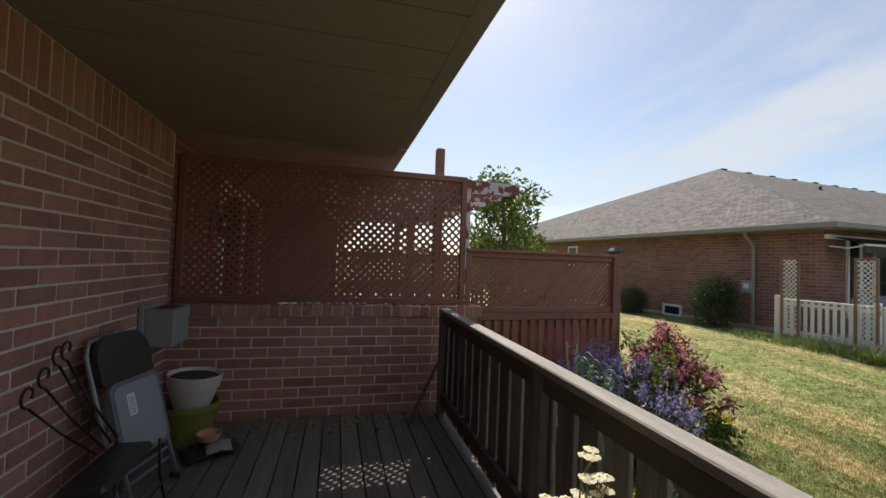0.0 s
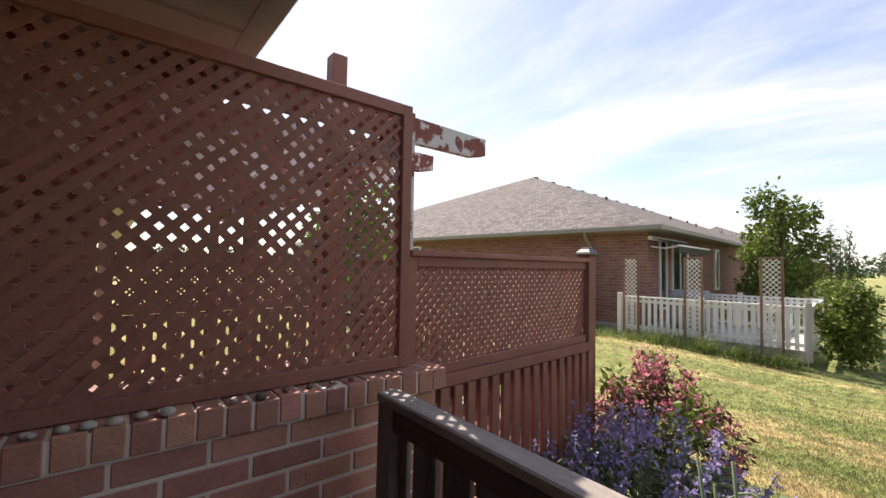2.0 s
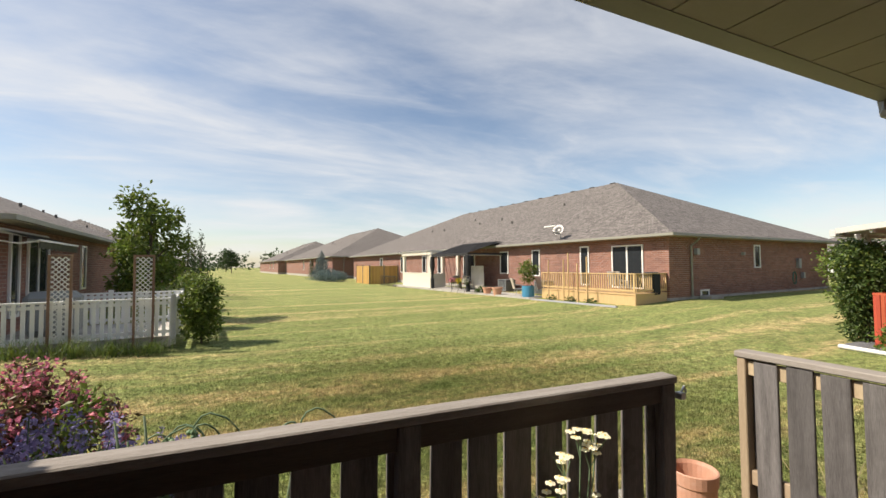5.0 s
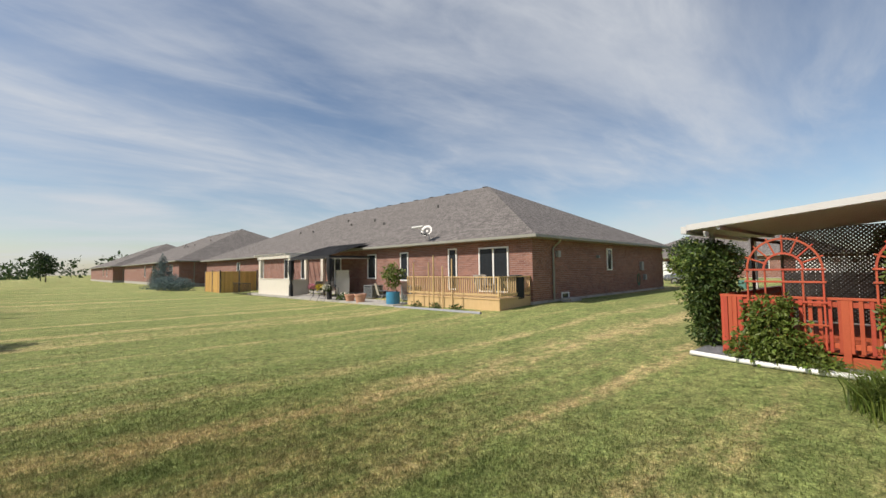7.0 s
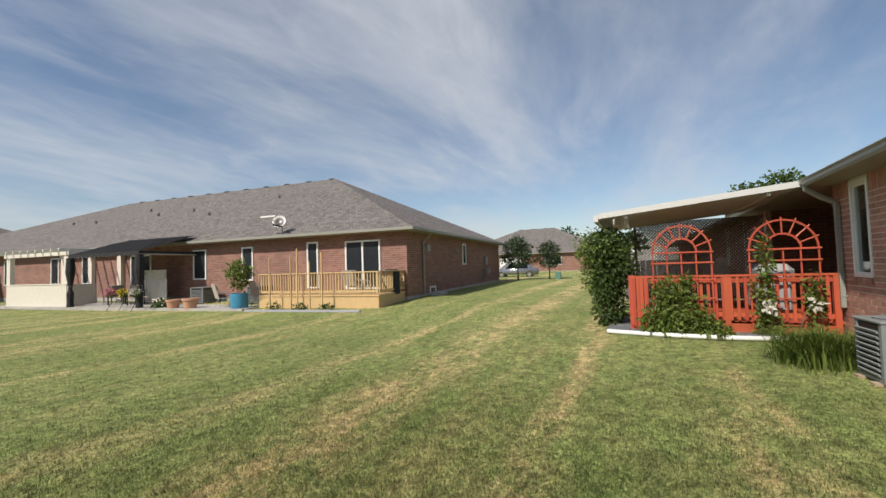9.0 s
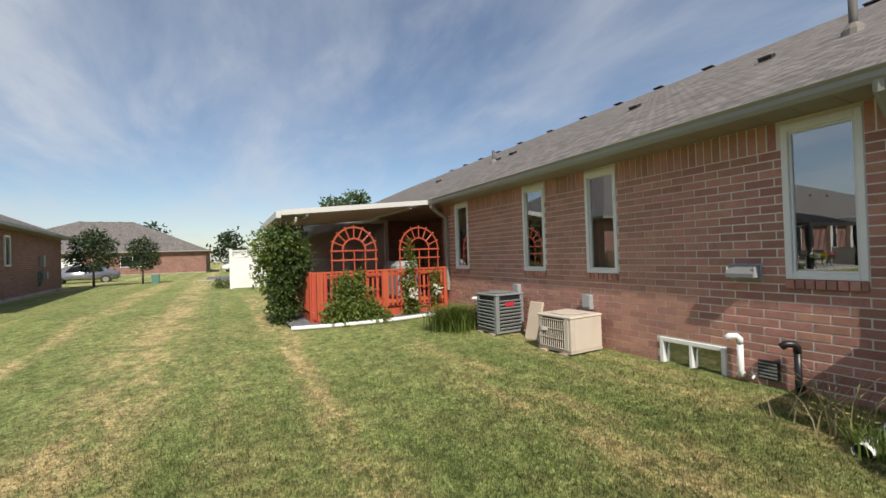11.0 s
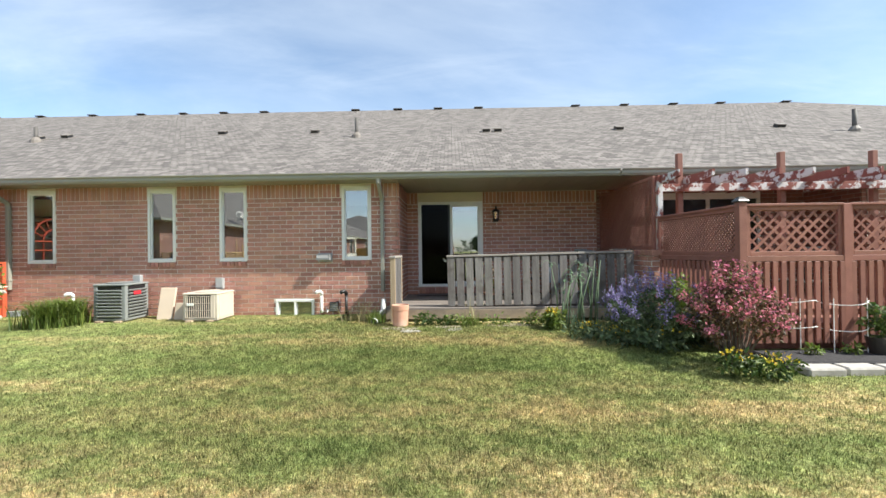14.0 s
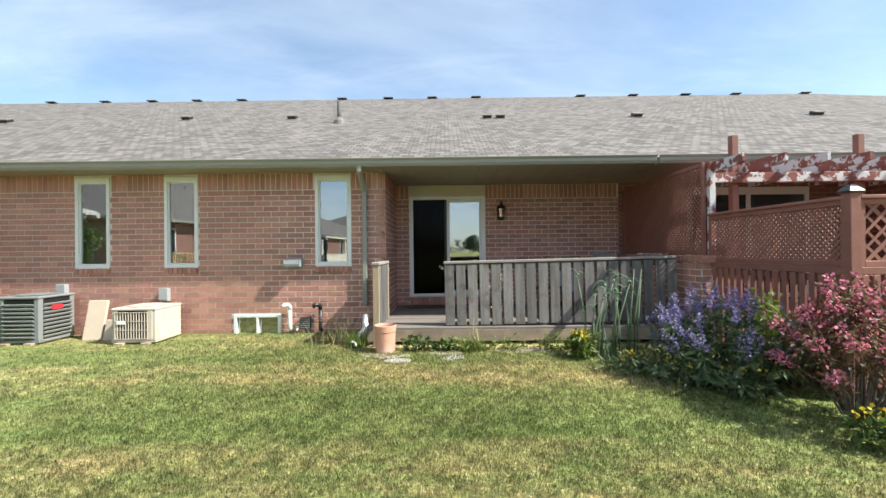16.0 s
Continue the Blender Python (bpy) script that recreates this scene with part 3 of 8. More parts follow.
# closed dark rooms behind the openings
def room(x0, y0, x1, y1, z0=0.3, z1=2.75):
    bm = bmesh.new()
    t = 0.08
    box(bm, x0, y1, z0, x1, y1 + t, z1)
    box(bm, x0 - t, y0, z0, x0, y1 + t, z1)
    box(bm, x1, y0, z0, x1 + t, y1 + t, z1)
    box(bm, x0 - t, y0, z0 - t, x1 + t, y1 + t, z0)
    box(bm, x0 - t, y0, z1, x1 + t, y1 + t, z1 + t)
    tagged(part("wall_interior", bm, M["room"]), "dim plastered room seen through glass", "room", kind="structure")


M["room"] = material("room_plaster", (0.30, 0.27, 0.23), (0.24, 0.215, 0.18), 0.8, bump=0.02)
M["curtain"] = material("sheer_curtain", (0.62, 0.60, 0.55), (0.48, 0.46, 0.42), 0.9, scale=3, fine=25, stretch=(9, 9, 0.4), bump=0.3)
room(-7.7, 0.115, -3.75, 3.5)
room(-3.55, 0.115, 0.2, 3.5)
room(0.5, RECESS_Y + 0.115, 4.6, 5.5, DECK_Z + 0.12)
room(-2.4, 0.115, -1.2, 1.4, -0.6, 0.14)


# ---- roof, soffit, gutter of our house ----
def hip_roof(name, parent, x0, y0, x1, y1, z, slope, label="", thick=0.14, ridge=None, reach=None):
    """Hip roof over the eave rectangle, the ridge along its longer side; ridge and reach shift it off the middle."""
    bm = bmesh.new()
    w, d = x1 - x0, y1 - y0
    run = reach or min(w, d) / 2
    ridge = (x0 + x1) / 2 if ridge is None else ridge
    zt = z + run * slope
    a = [bm.verts.new(p) for p in ((x0, y0, z), (x1, y0, z), (x1, y1, z), (x0, y1, z))]
    if w >= d:
        r = [bm.verts.new((x0 + run, (y0 + y1) / 2, zt)), bm.verts.new((x1 - run, (y0 + y1) / 2, zt))]
        fs = ((a[0], a[1], r[1], r[0]), (a[1], a[2], r[1]), (a[2], a[3], r[0], r[1]), (a[3], a[0], r[0]))
    else:
        r = [bm.verts.new((ridge, y0 + run, zt)), bm.verts.new((ridge, y1 - run, zt))]
        fs = ((a[0], a[1], r[0]), (a[1], a[2], r[1], r[0]), (a[2], a[3], r[1]), (a[3], a[0], r[0], r[1]))
    for f in fs:
        bm.faces.new(f)
    bm.faces.new(a[::-1])
    return part(name, bm, M["shingle"], parent, label, uv=True)


EAVE_Y, ROOF_SLOPE, EAVE_Z = -0.395, 0.457, 2.905
RIDGE_Y = 10.65
roof = hip_roof("roof", None, -46, EAVE_Y - 0.06, 28.0, 2 * RIDGE_Y - EAVE_Y, EAVE_Z, ROOF_SLOPE)
tagged(roof, "long grey-brown asphalt shingle hip roof", "roof", kind="structure")


def soffit(name, x0, x1, y0, y1, z, pitch=0.305, along="y"):
    """Vented vinyl soffit: ribbed panels in one mesh."""
    bm = bmesh.new()
    if along == "y":
        x = x0
        while x < x1:
            b = min(x + pitch, x1)
            box(bm, x + 0.004, y0, z, b - 0.004, y1, z + 0.02)
            x += pitch
    else:
        y = y0
        while y < y1:
            b = min(y + pitch, y1)
            box(bm, x0, y + 0.004, z, x1, b - 0.004, z + 0.02)
            y += pitch
    box(bm, x0, y0, z + 0.012, x1, y1, z + 0.03)
    tagged(part(name, bm, M["soffit"]), "ribbed tan vinyl soffit under the eave", "soffit", kind="structure")


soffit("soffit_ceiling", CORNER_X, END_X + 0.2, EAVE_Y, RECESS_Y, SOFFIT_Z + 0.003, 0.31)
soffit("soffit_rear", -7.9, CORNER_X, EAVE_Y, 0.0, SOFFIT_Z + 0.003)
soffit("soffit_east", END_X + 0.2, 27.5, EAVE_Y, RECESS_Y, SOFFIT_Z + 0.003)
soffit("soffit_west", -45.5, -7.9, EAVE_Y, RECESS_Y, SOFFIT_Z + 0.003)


def gutter(name, x0, x1):
    bm = bmesh.new()
    prof = [(0.0, 0.0), (-0.075, 0.0), (-0.10, 0.04), (-0.10, 0.085), (-0.125, 0.115), (-0.125, 0.125), (-0.115, 0.125), (-0.09, 0.09), (-0.07, 0.02), (0.0, 0.02)]
    ra = [bm.verts.new((x0, EAVE_Y + y, SOFFIT_Z + z)) for y, z in prof]
    rb = [bm.verts.new((x1, EAVE_Y + y, SOFFIT_Z + z)) for y, z in prof]
    for i in range(len(prof)):
        j = (i + 1) % len(prof)
        bm.faces.new((ra[i], rb[i], rb[j], ra[j]))
    bm.faces.new(ra[::-1]); bm.faces.new(rb)
    g = tagged(part(name, bm, M["gutter"]), "beige metal rain gutter along the eave", "gutter", kind="structure")
    bar("fascia", g, M["gutter"], x0, EAVE_Y - 0.002, SOFFIT_Z, x1, EAVE_Y + 0.018, SOFFIT_Z + 0.13, bevel=0)


gutter("gutter", -7.75, 4.62)
gutter("gutter_east", 4.66, 27.9)
gutter("gutter_west", -45.9, -7.79)


def downspout(x, z_low, shoe=True):
    t = thing("downspout", "beige square metal downspout on the wall", "downspout", (x, -0.05, 0), group="downspouts")
    bm = bmesh.new()
    box(bm, -0.036, -0.036, z_low, 0.036, 0.036, 2.42, bevel=0.006)
    part("pipe", bm, M["gutter"], t)
    bm = bmesh.new()
    tube(bm, [(0, EAVE_Y + 0.0, 2.83), (0, EAVE_Y, 2.76), (0, EAVE_Y * 0.55, 2.62), (0, -0.02, 2.50), (0, 0, 2.41)], 0.047, 8)
    part("elbow", bm, M["gutter"], t)
    for z in (0.9, 2.0):
        bar("strap", t, M["gutter"], -0.045, -0.04, z, 0.045, 0.05, z + 0.03)
    return t


downspout(0.02, 0.62)
downspout(-7.72, 0.72)


def window_unit(x0, z0, x1, z1, curtain=False, sill=True):
    w = tagged(new("window"), "tall narrow white vinyl casement window", "window", "rear windows", "structure")
    w.matrix_basis = pose(x0, 0, z0)
    W, Hh = x1 - x0, z1 - z0
    for a in ((0, 0, 0.055, Hh), (W - 0.055, 0, W, Hh), (0.055, 0, W - 0.055, 0.06), (0.055, Hh - 0.075, W - 0.055, Hh)):
        bar("window_frame", w, M["white"], a[0], -0.016, a[1], a[2], 0.07, a[3], bevel=0.004)
    bar("sash", w, M["white"], 0.055, 0.012, 0.06, 0.075, 0.06, Hh - 0.075)
    bar("sash", w, M["white"], W - 0.075, 0.012, 0.06, W - 0.055, 0.06, Hh - 0.075)
    bar("sash", w, M["white"], 0.075, 0.012, 0.06, W - 0.075, 0.06, 0.08)
    bar("sash", w, M["white"], 0.075, 0.012, Hh - 0.095, W - 0.075, 0.06, Hh - 0.075)
    pane = bar("pane", w, M["glass"], 0.07, 0.034, 0.075, W - 0.07, 0.038, Hh - 0.09, bevel=0)
    pane.visible_shadow = False
    if sill:
        for k in range(int(W / 0.079) + 1):
            share("brick", brick_mesh(min(0.071, W - k * 0.0789), 0.085, 0.03), w, pose(k * 0.0789, -0.004, -0.09))
    return w


for i, o in enumerate(WIN):
    window_unit(*o)
for x in (10.35, 12.95, -15, -18):
    window_unit(x, 1.25, x + 0.6, 2.76, sill=False)


def basement_window():
    x0, z0, x1, z1 = BASEMENT
    w = tagged(new("basement_window"), "white sliding basement window in a small concrete well", "window", kind="structure")
    w.matrix_basis = pose(x0, 0, z0)
    W, Hh = x1 - x0, z1 - z0
    for a in ((0, 0, 0.05, Hh), (W - 0.05, 0, W, Hh), (0.05, 0, W - 0.05, 0.055), (0.05, Hh - 0.05, W - 0.05, Hh), (W / 2 - 0.018, 0.055, W / 2 + 0.018, Hh - 0.05)):
        bar("window_frame", w, M["white"], a[0], -0.02, a[1], a[2], 0.08, a[3], bevel=0.004)
    for a, b in ((0.05, W / 2 - 0.018), (W / 2 + 0.018, W - 0.05)):
        bar("pane", w, M["glass"], a, 0.04, 0.055, b, 0.044, Hh - 0.05, bevel=0).visible_shadow = False
    bar("window_sill", w, M["concrete"], -0.06, -0.24, -0.05, W + 0.06, -0.021, 0.015, bevel=0.01)


basement_window()


def patio_door():
    x0, z0, x1, z1 = DOOR
    d = tagged(new("door_patio"), "white sliding patio door, one leaf open, screen drawn", "sliding door", kind="structure")
    d.matrix_basis = pose(x0, RECESS_Y, z0)
    W, top = x1 - x0, z1 - z0
    Hd = 2.585 - z0
    bar("filler_panel", d, M["cream"], 0, -0.012, Hd, W, 0.06, top, label="cream panel above the door")
    for a in ((0, 0, 0.075, Hd), (W - 0.075, 0, W, Hd), (0.075, Hd - 0.065, W - 0.075, Hd), (0.075, 0, W - 0.075, 0.05)):
        bar("door_frame", d, M["white"], a[0], -0.02, a[1], a[2], 0.1, a[3], bevel=0.004)
    mid = W * 0.5
    for a in ((mid - 0.01, 0.05, mid + 0.05, Hd - 0.065), (W - 0.12, 0.05, W - 0.075, Hd - 0.065), (mid + 0.05, 0.05, W - 0.12, 0.11), (mid + 0.05, Hd - 0.12, W - 0.12, Hd - 0.065)):
        bar("door_leaf", d, M["white"], a[0], 0.03, a[1], a[2], 0.065, a[3])
    bar("pane", d, M["glass"], mid + 0.05, 0.045, 0.11, W - 0.12, 0.05, Hd - 0.12, bevel=0).visible_shadow = False
    bar("screen_stile", d, M["black"], mid - 0.06, 0.0, 0.05, mid - 0.012, 0.02, Hd - 0.065)
    bar("screen", d, M["screen"], 0.075, 0.010, 0.05, mid - 0.06, 0.012, Hd - 0.065, bevel=0)
    for k in range(20):
        share("brick", brick_mesh(0.071, 0.14, 0.05), d, pose(k * 0.0789, -0.004, -0.17))


M["screen"] = glass_material("insect_screen", (0.16, 0.16, 0.16), 0.004)
patio_door()


# ---- deck ----
def deck():
    t = thing("deck", "weathered grey wooden deck boards under the eave", "deck", (0, 0, 0))
    x0, x1, y0, y1 = 0.22, END_X - 0.004, -0.965, RECESS_Y - 0.01
    n, w = 17, (y1 - y0) / 17
    bm = bmesh.new()
    box(bm, 0, 0, 0, x1 - CORNER_X - 0.02, w - 0.008, 0.035, bevel=0.004)
    me = mesh_of("board", bm, M["deck"])
    bm = bmesh.new()
    box(bm, 0, 0, 0, x1 - x0, w - 0.008, 0.035, bevel=0.004)
    me_long = mesh_of("board", bm, M["deck"])
    for k in range(n):
        y = y0 + k * w
        if y > -0.12:
            share("board", me, t, pose(CORNER_X + 0.02, y, DECK_Z - 0.035))
        else:
            share("board", me_long, t, pose(x0, y, DECK_Z - 0.035))
    bar("rim_board", t, M["tan_rim"], x0, -0.97, DECK_Z - 0.20, x1 + 0.0, -0.93, DECK_Z - 0.037)
    bar("rim_board", t, M["tan_rim"], x0, -0.925, DECK_Z - 0.26, x0 + 0.04, -0.05, DECK_Z - 0.037)
    for x in (0.4, 1.6, 2.8, 4.0, 4.7):
        bar("joist", t, M["deck"], x, -0.925, DECK_Z - 0.19, x + 0.04, RECESS_Y - 0.02, DECK_Z - 0.037)
        bar("pier", t, M["concrete"], x, -0.9, -0.1, x + 0.14, -0.75, DECK_Z - 0.19)


M["tan_rim"] = material("tan_rim_board", (0.36, 0.29, 0.20), (0.26, 0.20, 0.14), 0.8, scale=2, fine=24, stretch=(1, 8, 8), bump=0.3, stain=(0.14, 0.11, 0.09), stain_amount=0.6)
deck()
step = bar("doormat", None, M["black"], 0.62, RECESS_Y - 0.46, DECK_Z + 0.001, 1.4, RECESS_Y - 0.05, DECK_Z + 0.016)
tagged(step, "dark rubber doormat on the deck", "doormat")

RAIL_Z, RAIL_Y = 1.335, -0.91


def front_fence():
    t = thing("deck_fence", "weathered grey board fence along the deck edge", "fence", (0, 0, 0))
    # the old fence climbs a little towards the brick wall
    t.matrix_basis = pose(1.33, 0, DECK_Z, 0, -0.85, 0) @ pose(-1.33, 0, -DECK_Z)
    x0, x1 = 1.345, 4.68
    bm = bmesh.new()
    box(bm, x0 - 0.01, RAIL_Y - 0.008, RAIL_Z - 0.038, x1, RAIL_Y + 0.084, RAIL_Z, bevel=0.006)
    part("top_rail", bm, M["rail_wood"], t)
    bar("inner_rail", t, M["fence_dark"], x0, RAIL_Y + 0.026, RAIL_Z - 0.13, x1, RAIL_Y + 0.064, RAIL_Z - 0.04)
    bar("bottom_rail", t, M["fence_dark"], x0, RAIL_Y + 0.026, DECK_Z + 0.1, x1, RAIL_Y + 0.064, DECK_Z + 0.19)
    for x in (x0, 2.72, x1 - 0.09):
        bar("post", t, M["fence_wood"], x, RAIL_Y + 0.024, DECK_Z - 0.06, x + 0.088, RAIL_Y + 0.078, RAIL_Z - 0.039, bevel=0.005)
    bm = bmesh.new()
    box(bm, 0, 0, 0, 0.132, 0.022, RAIL_Z - 0.043 - DECK_Z - 0.02, bevel=0.003)
    me = mesh_of("board", bm, M["fence_wood"])
    n = 20
    for k in range(n):
        share("board", me, t, pose(x0 + 0.0 + k * (x1 - x0 - 0.132) / (n - 1), RAIL_Y + 0.001, DECK_Z + 0.01 + random.uniform(-0.006, 0.006), 0, random.uniform(-0.4, 0.4), 0))
    bm = bmesh.new()
    box(bm, x0 - 0.05, RAIL_Y + 0.06, RAIL_Z - 0.12, x0 - 0.012, RAIL_Y + 0.10, RAIL_Z - 0.085, bevel=0.004)
    tube(bm, [(x0 - 0.04, RAIL_Y + 0.08, RAIL_Z - 0.085), (x0 - 0.06, RAIL_Y + 0.08, RAIL_Z - 0.06), (x0 - 0.075, RAIL_Y + 0.08, RAIL_Z - 0.09)], 0.006, 6)
    part("gate_latch", bm, M["steel"], t)


M["fence_dark"] = material("weathered_dark_wood", (0.16, 0.125, 0.10), (0.075, 0.058, 0.047), 0.85, scale=2.2, fine=26, bump=0.5, stretch=(1, 9, 9), piece=True, vary=0.1)
front_fence()


def side_panel(name, label, x, y0, y1):
    """Board panel that runs along y: cap, rails, posts, boards with gaps on the deck side."""
    t = thing(name, label, "fence", (x, y0, DECK_Z))
    L = y1 - y0
    Hh = RAIL_Z - DECK_Z
    bar("cap", t, M["rail_wood2"], -0.06, -0.012, Hh - 0.042, 0.055, L + 0.01, Hh, bevel=0.007)
    for z in (0.1, Hh - 0.15):
        bar("rail", t, M["pale_rail"], -0.02, 0.05, z, 0.02, L - 0.09, z + 0.09)
    bar("post", t, M["pale_rail"], -0.045, 0.0, -0.28, 0.045, 0.05, Hh - 0.043, bevel=0.005)
    bar("post", t, M["pale_rail"], -0.045, L - 0.09, 0.0, 0.045, L, Hh - 0.043, bevel=0.005)
    bm = bmesh.new()
    box(bm, 0.0215, 0, 0, 0.0435, 0.128, Hh - 0.062, bevel=0.003)
    me = mesh_of("board", bm, M["grey_board"])
    n = 5
    for k in range(n):
        share("board", me, t, pose(0, 0.098 + k * (L - 0.32) / (n - 1), 0.018 + random.uniform(-0.012, 0.0), random.uniform(-0.5, 0.5), 0, 0))
    share("board", me, t, pose(-0.0655, 0.053, 0.015))


M["pale_rail"] = material("pale_sawn_wood", (0.48, 0.38, 0.25), (0.33, 0.25, 0.165), 0.75, scale=2.2, fine=26, bump=0.4, stretch=(9, 9, 1), piece=True, vary=0.1)
M["rail_wood2"] = material("weathered_cap_wood", (0.42, 0.385, 0.34), (0.26, 0.235, 0.205), 0.8, scale=2.2, fine=26, bump=0.5, stretch=(9, 1, 9), piece=True, vary=0.1)
M["grey_board"] = material("silver_grey_board", (0.20, 0.19, 0.185), (0.065, 0.06, 0.058), 0.8, scale=2.4, fine=30, bump=0.6, stretch=(9, 9, 0.6), piece=True, vary=0.2, stain=(0.045, 0.04, 0.037), stain_amount=0.35)
side_panel("side_fence", "silver-grey board fence with a pale post beside the deck", 0.37, -1.075, -0.07)


# ---- red lattice screens ----
def lattice(parent, m, W, Hh, pitch, width, mat, thick=0.006, name="slat"):
    """Two crossed layers of diagonal slats that fill W x Hh in the plane y = 0 of m."""
    count = 0
    for layer, sgn in ((0, 1), (1, -1)):
        k = -int(Hh / pitch) - 1 if sgn > 0 else 0
        end = int(W / pitch) + 1 if sgn > 0 else int((W + Hh) / pitch) + 1
        while k <= end:
            c = k * pitch + pitch * 0.25
            # centre line x = c + sgn * z, clipped to the panel
            za, zb = 0.0, Hh
            if sgn > 0:
                za, zb = max(za, -c), min(zb, W - c)
            else:
                za, zb = max(za, c - W), min(zb, c)
            if zb - za > 0.02:
                hw = width * 0.7071
                bm = bmesh.new()
                y0 = layer * thick
                pts = []
                for z, e in ((za, -1), (zb, 1)):
                    x = c + sgn * z
                    pts.append((x - hw, z)); pts.append((x + hw, z))
                q = [(min(max(x, -0.004), W + 0.004), z) for x, z in (pts[0], pts[1], pts[3], pts[2])]
                va = [bm.verts.new((x, y0, z)) for x, z in q]
                vb = [bm.verts.new((x, y0 + thick, z)) for x, z in q]
                bm.faces.new(va); bm.faces.new(vb[::-1])
                for i in range(4):
                    bm.faces.new((va[i], vb[i], vb[(i + 1) % 4], va[(i + 1) % 4]))
                bmesh.ops.recalc_face_normals(bm, faces=bm.faces)
                s = part(name, bm, mat, parent)
                s.matrix_basis = m
                count += 1
            k += 1
    return count


def framed(parent, m, W, Hh, z0, mat, wid=0.07, th=0.045):
    for a in ((0, 0, wid, Hh), (W - wid, 0, W, Hh), (wid, 0, W - wid, wid), (wid, Hh - wid, W - wid, Hh)):
        ob = bar("frame_board", parent, mat, a[0], -th / 2, a[1], a[2], th / 2, a[3])
        ob.matrix_basis = m @ pose(0, 0, z0)


LAT_X = 4.93
CAP_Z = DECK_Z + 10 * H_COURSE + 0.1
big = thing("lattice_screen", "red-brown painted lattice privacy screen on the brick wall", "lattice screen", (0, 0, 0))
mb = pose(LAT_X, RECESS_Y - 0.01, CAP_Z + 0.004, 0, 0, -90)
W_BIG, H_BIG = RECESS_Y + 1.13, 2.668 - CAP_Z
framed(big, mb, W_BIG, H_BIG, 0, M["red_paint"], 0.055)
lattice(big, mb @ pose(0.05, -0.006, 0.05), W_BIG - 0.1, H_BIG - 0.1, 0.0745, 0.0315, M["red_paint"])

small = thing("lattice_fence", "red-brown fence with fine lattice over vertical slats", "fence", (0, 0, 0))
P0, P1 = Vector((4.985, -1.17, 0)), Vector((5.10, -3.02, 0))
ang = math.degrees(math.atan2(P1.y - P0.y, P1.x - P0.x))
ms = pose(P0.x, P0.y, 0, 0, 0, ang)
LEN = (P1 - P0).length
Z_MID, Z_TOP = 1.30, 1.93


def low_fence(t, m, L, pitch, width, slat_pitch=0.098, z_low=0.2):
    framed(t, m, L, Z_TOP - Z_MID, Z_MID, M["red_paint"], 0.055)
    lattice(t, m @ pose(0.05, -0.006, Z_MID + 0.05), L - 0.1, Z_TOP - Z_MID - 0.1, pitch, width, M["red_paint"])
    ob = bar("top_rail", t, M["red_paint"], -0.0, -0.05, Z_TOP, L, 0.05, Z_TOP + 0.03); ob.matrix_basis = m
    ob = bar("mid_rail", t, M["red_paint"], 0, -0.045, Z_MID - 0.07, L, 0.045, Z_MID - 0.002); ob.matrix_basis = m
    for z in (0.55, 1.15):
        ob = bar("rail", t, M["red_paint"], 0, -0.02, z, L, 0.02, z + 0.07); ob.matrix_basis = m
    bm = bmesh.new()
    box(bm, -0.031, -0.05, z_low, 0.031, -0.021, Z_MID - 0.075, bevel=0.003)
    me = mesh_of("slat", bm, M["red_paint"])
    n = int(L / slat_pitch)
    for k in range(n):
        share("slat", me, t, m @ pose(0.03 + k * (L - 0.06) / (n - 1), 0, 0))


low_fence(small, ms, LEN, 0.060, 0.0238)
EAST_L = 4.2
mfront = pose(P1.x, P1.y, 0)
front = thing("lattice_fence", "red-brown deck fence with wide lattice over vertical slats", "fence", (0, 0, 0))
for i in range(3):
    low_fence(front, mfront @ pose(0.05 + i * 1.28, 0, 0), 1.2, 0.14, 0.036)


side = thing("lattice_fence", "red-brown fence at the far side of the neighbouring deck", "fence", (0, 0, 0))
low_fence(side, pose(9.5, 0.0, 0, 0, 0, -90), 3.0, 0.075, 0.033)


def capped_post(x, y, z1, lamp=True):
    t = thing("fence_post", "square red-brown fence post with a solar lamp cap" if lamp else "square red-brown fence post", "post", (x, y, 0), group="fence posts")
    bar("post", t, M["red_paint"], -0.05, -0.05, 0.0, 0.05, 0.05, z1, bevel=0.005)
    if lamp:
        bm = bmesh.new()
        lathe(bm, [(0.09, 0), (0.098, 0.012), (0.085, 0.028), (0.05, 0.055), (0.047, 0.065)], 4)
        bmesh.ops.rotate(bm, verts=bm.verts, cent=(0, 0, 0), matrix=Matrix.Rotation(radians(45), 3, "Z"))
        ob = part("solar_cap", bm, M["black_cap"], t)
        ob.matrix_basis = pose(0, 0, z1)
        ob2 = bar("solar_panel", t, M["pale_cap"], -0.03, -0.03, z1 + 0.063, 0.03, 0.03, z1 + 0.069)
    return t


M["black_cap"] = material("black_plastic_cap", (0.05, 0.045, 0.04), (0.03, 0.028, 0.025), 0.35, bump=0.05)
M["pale_cap"] = material("solar_panel", (0.30, 0.31, 0.33), (0.22, 0.23, 0.25), 0.12, bump=0)
capped_post(P1.x, P1.y, 1.985)
capped_post(P1.x + 1.29, P1.y, 1.95, False)
capped_post(P1.x + 2.57, P1.y, 1.95, False)
capped_post(P1.x + 3.85, P1.y, 1.985)
capped_post(5.9, -1.1, 1.99)


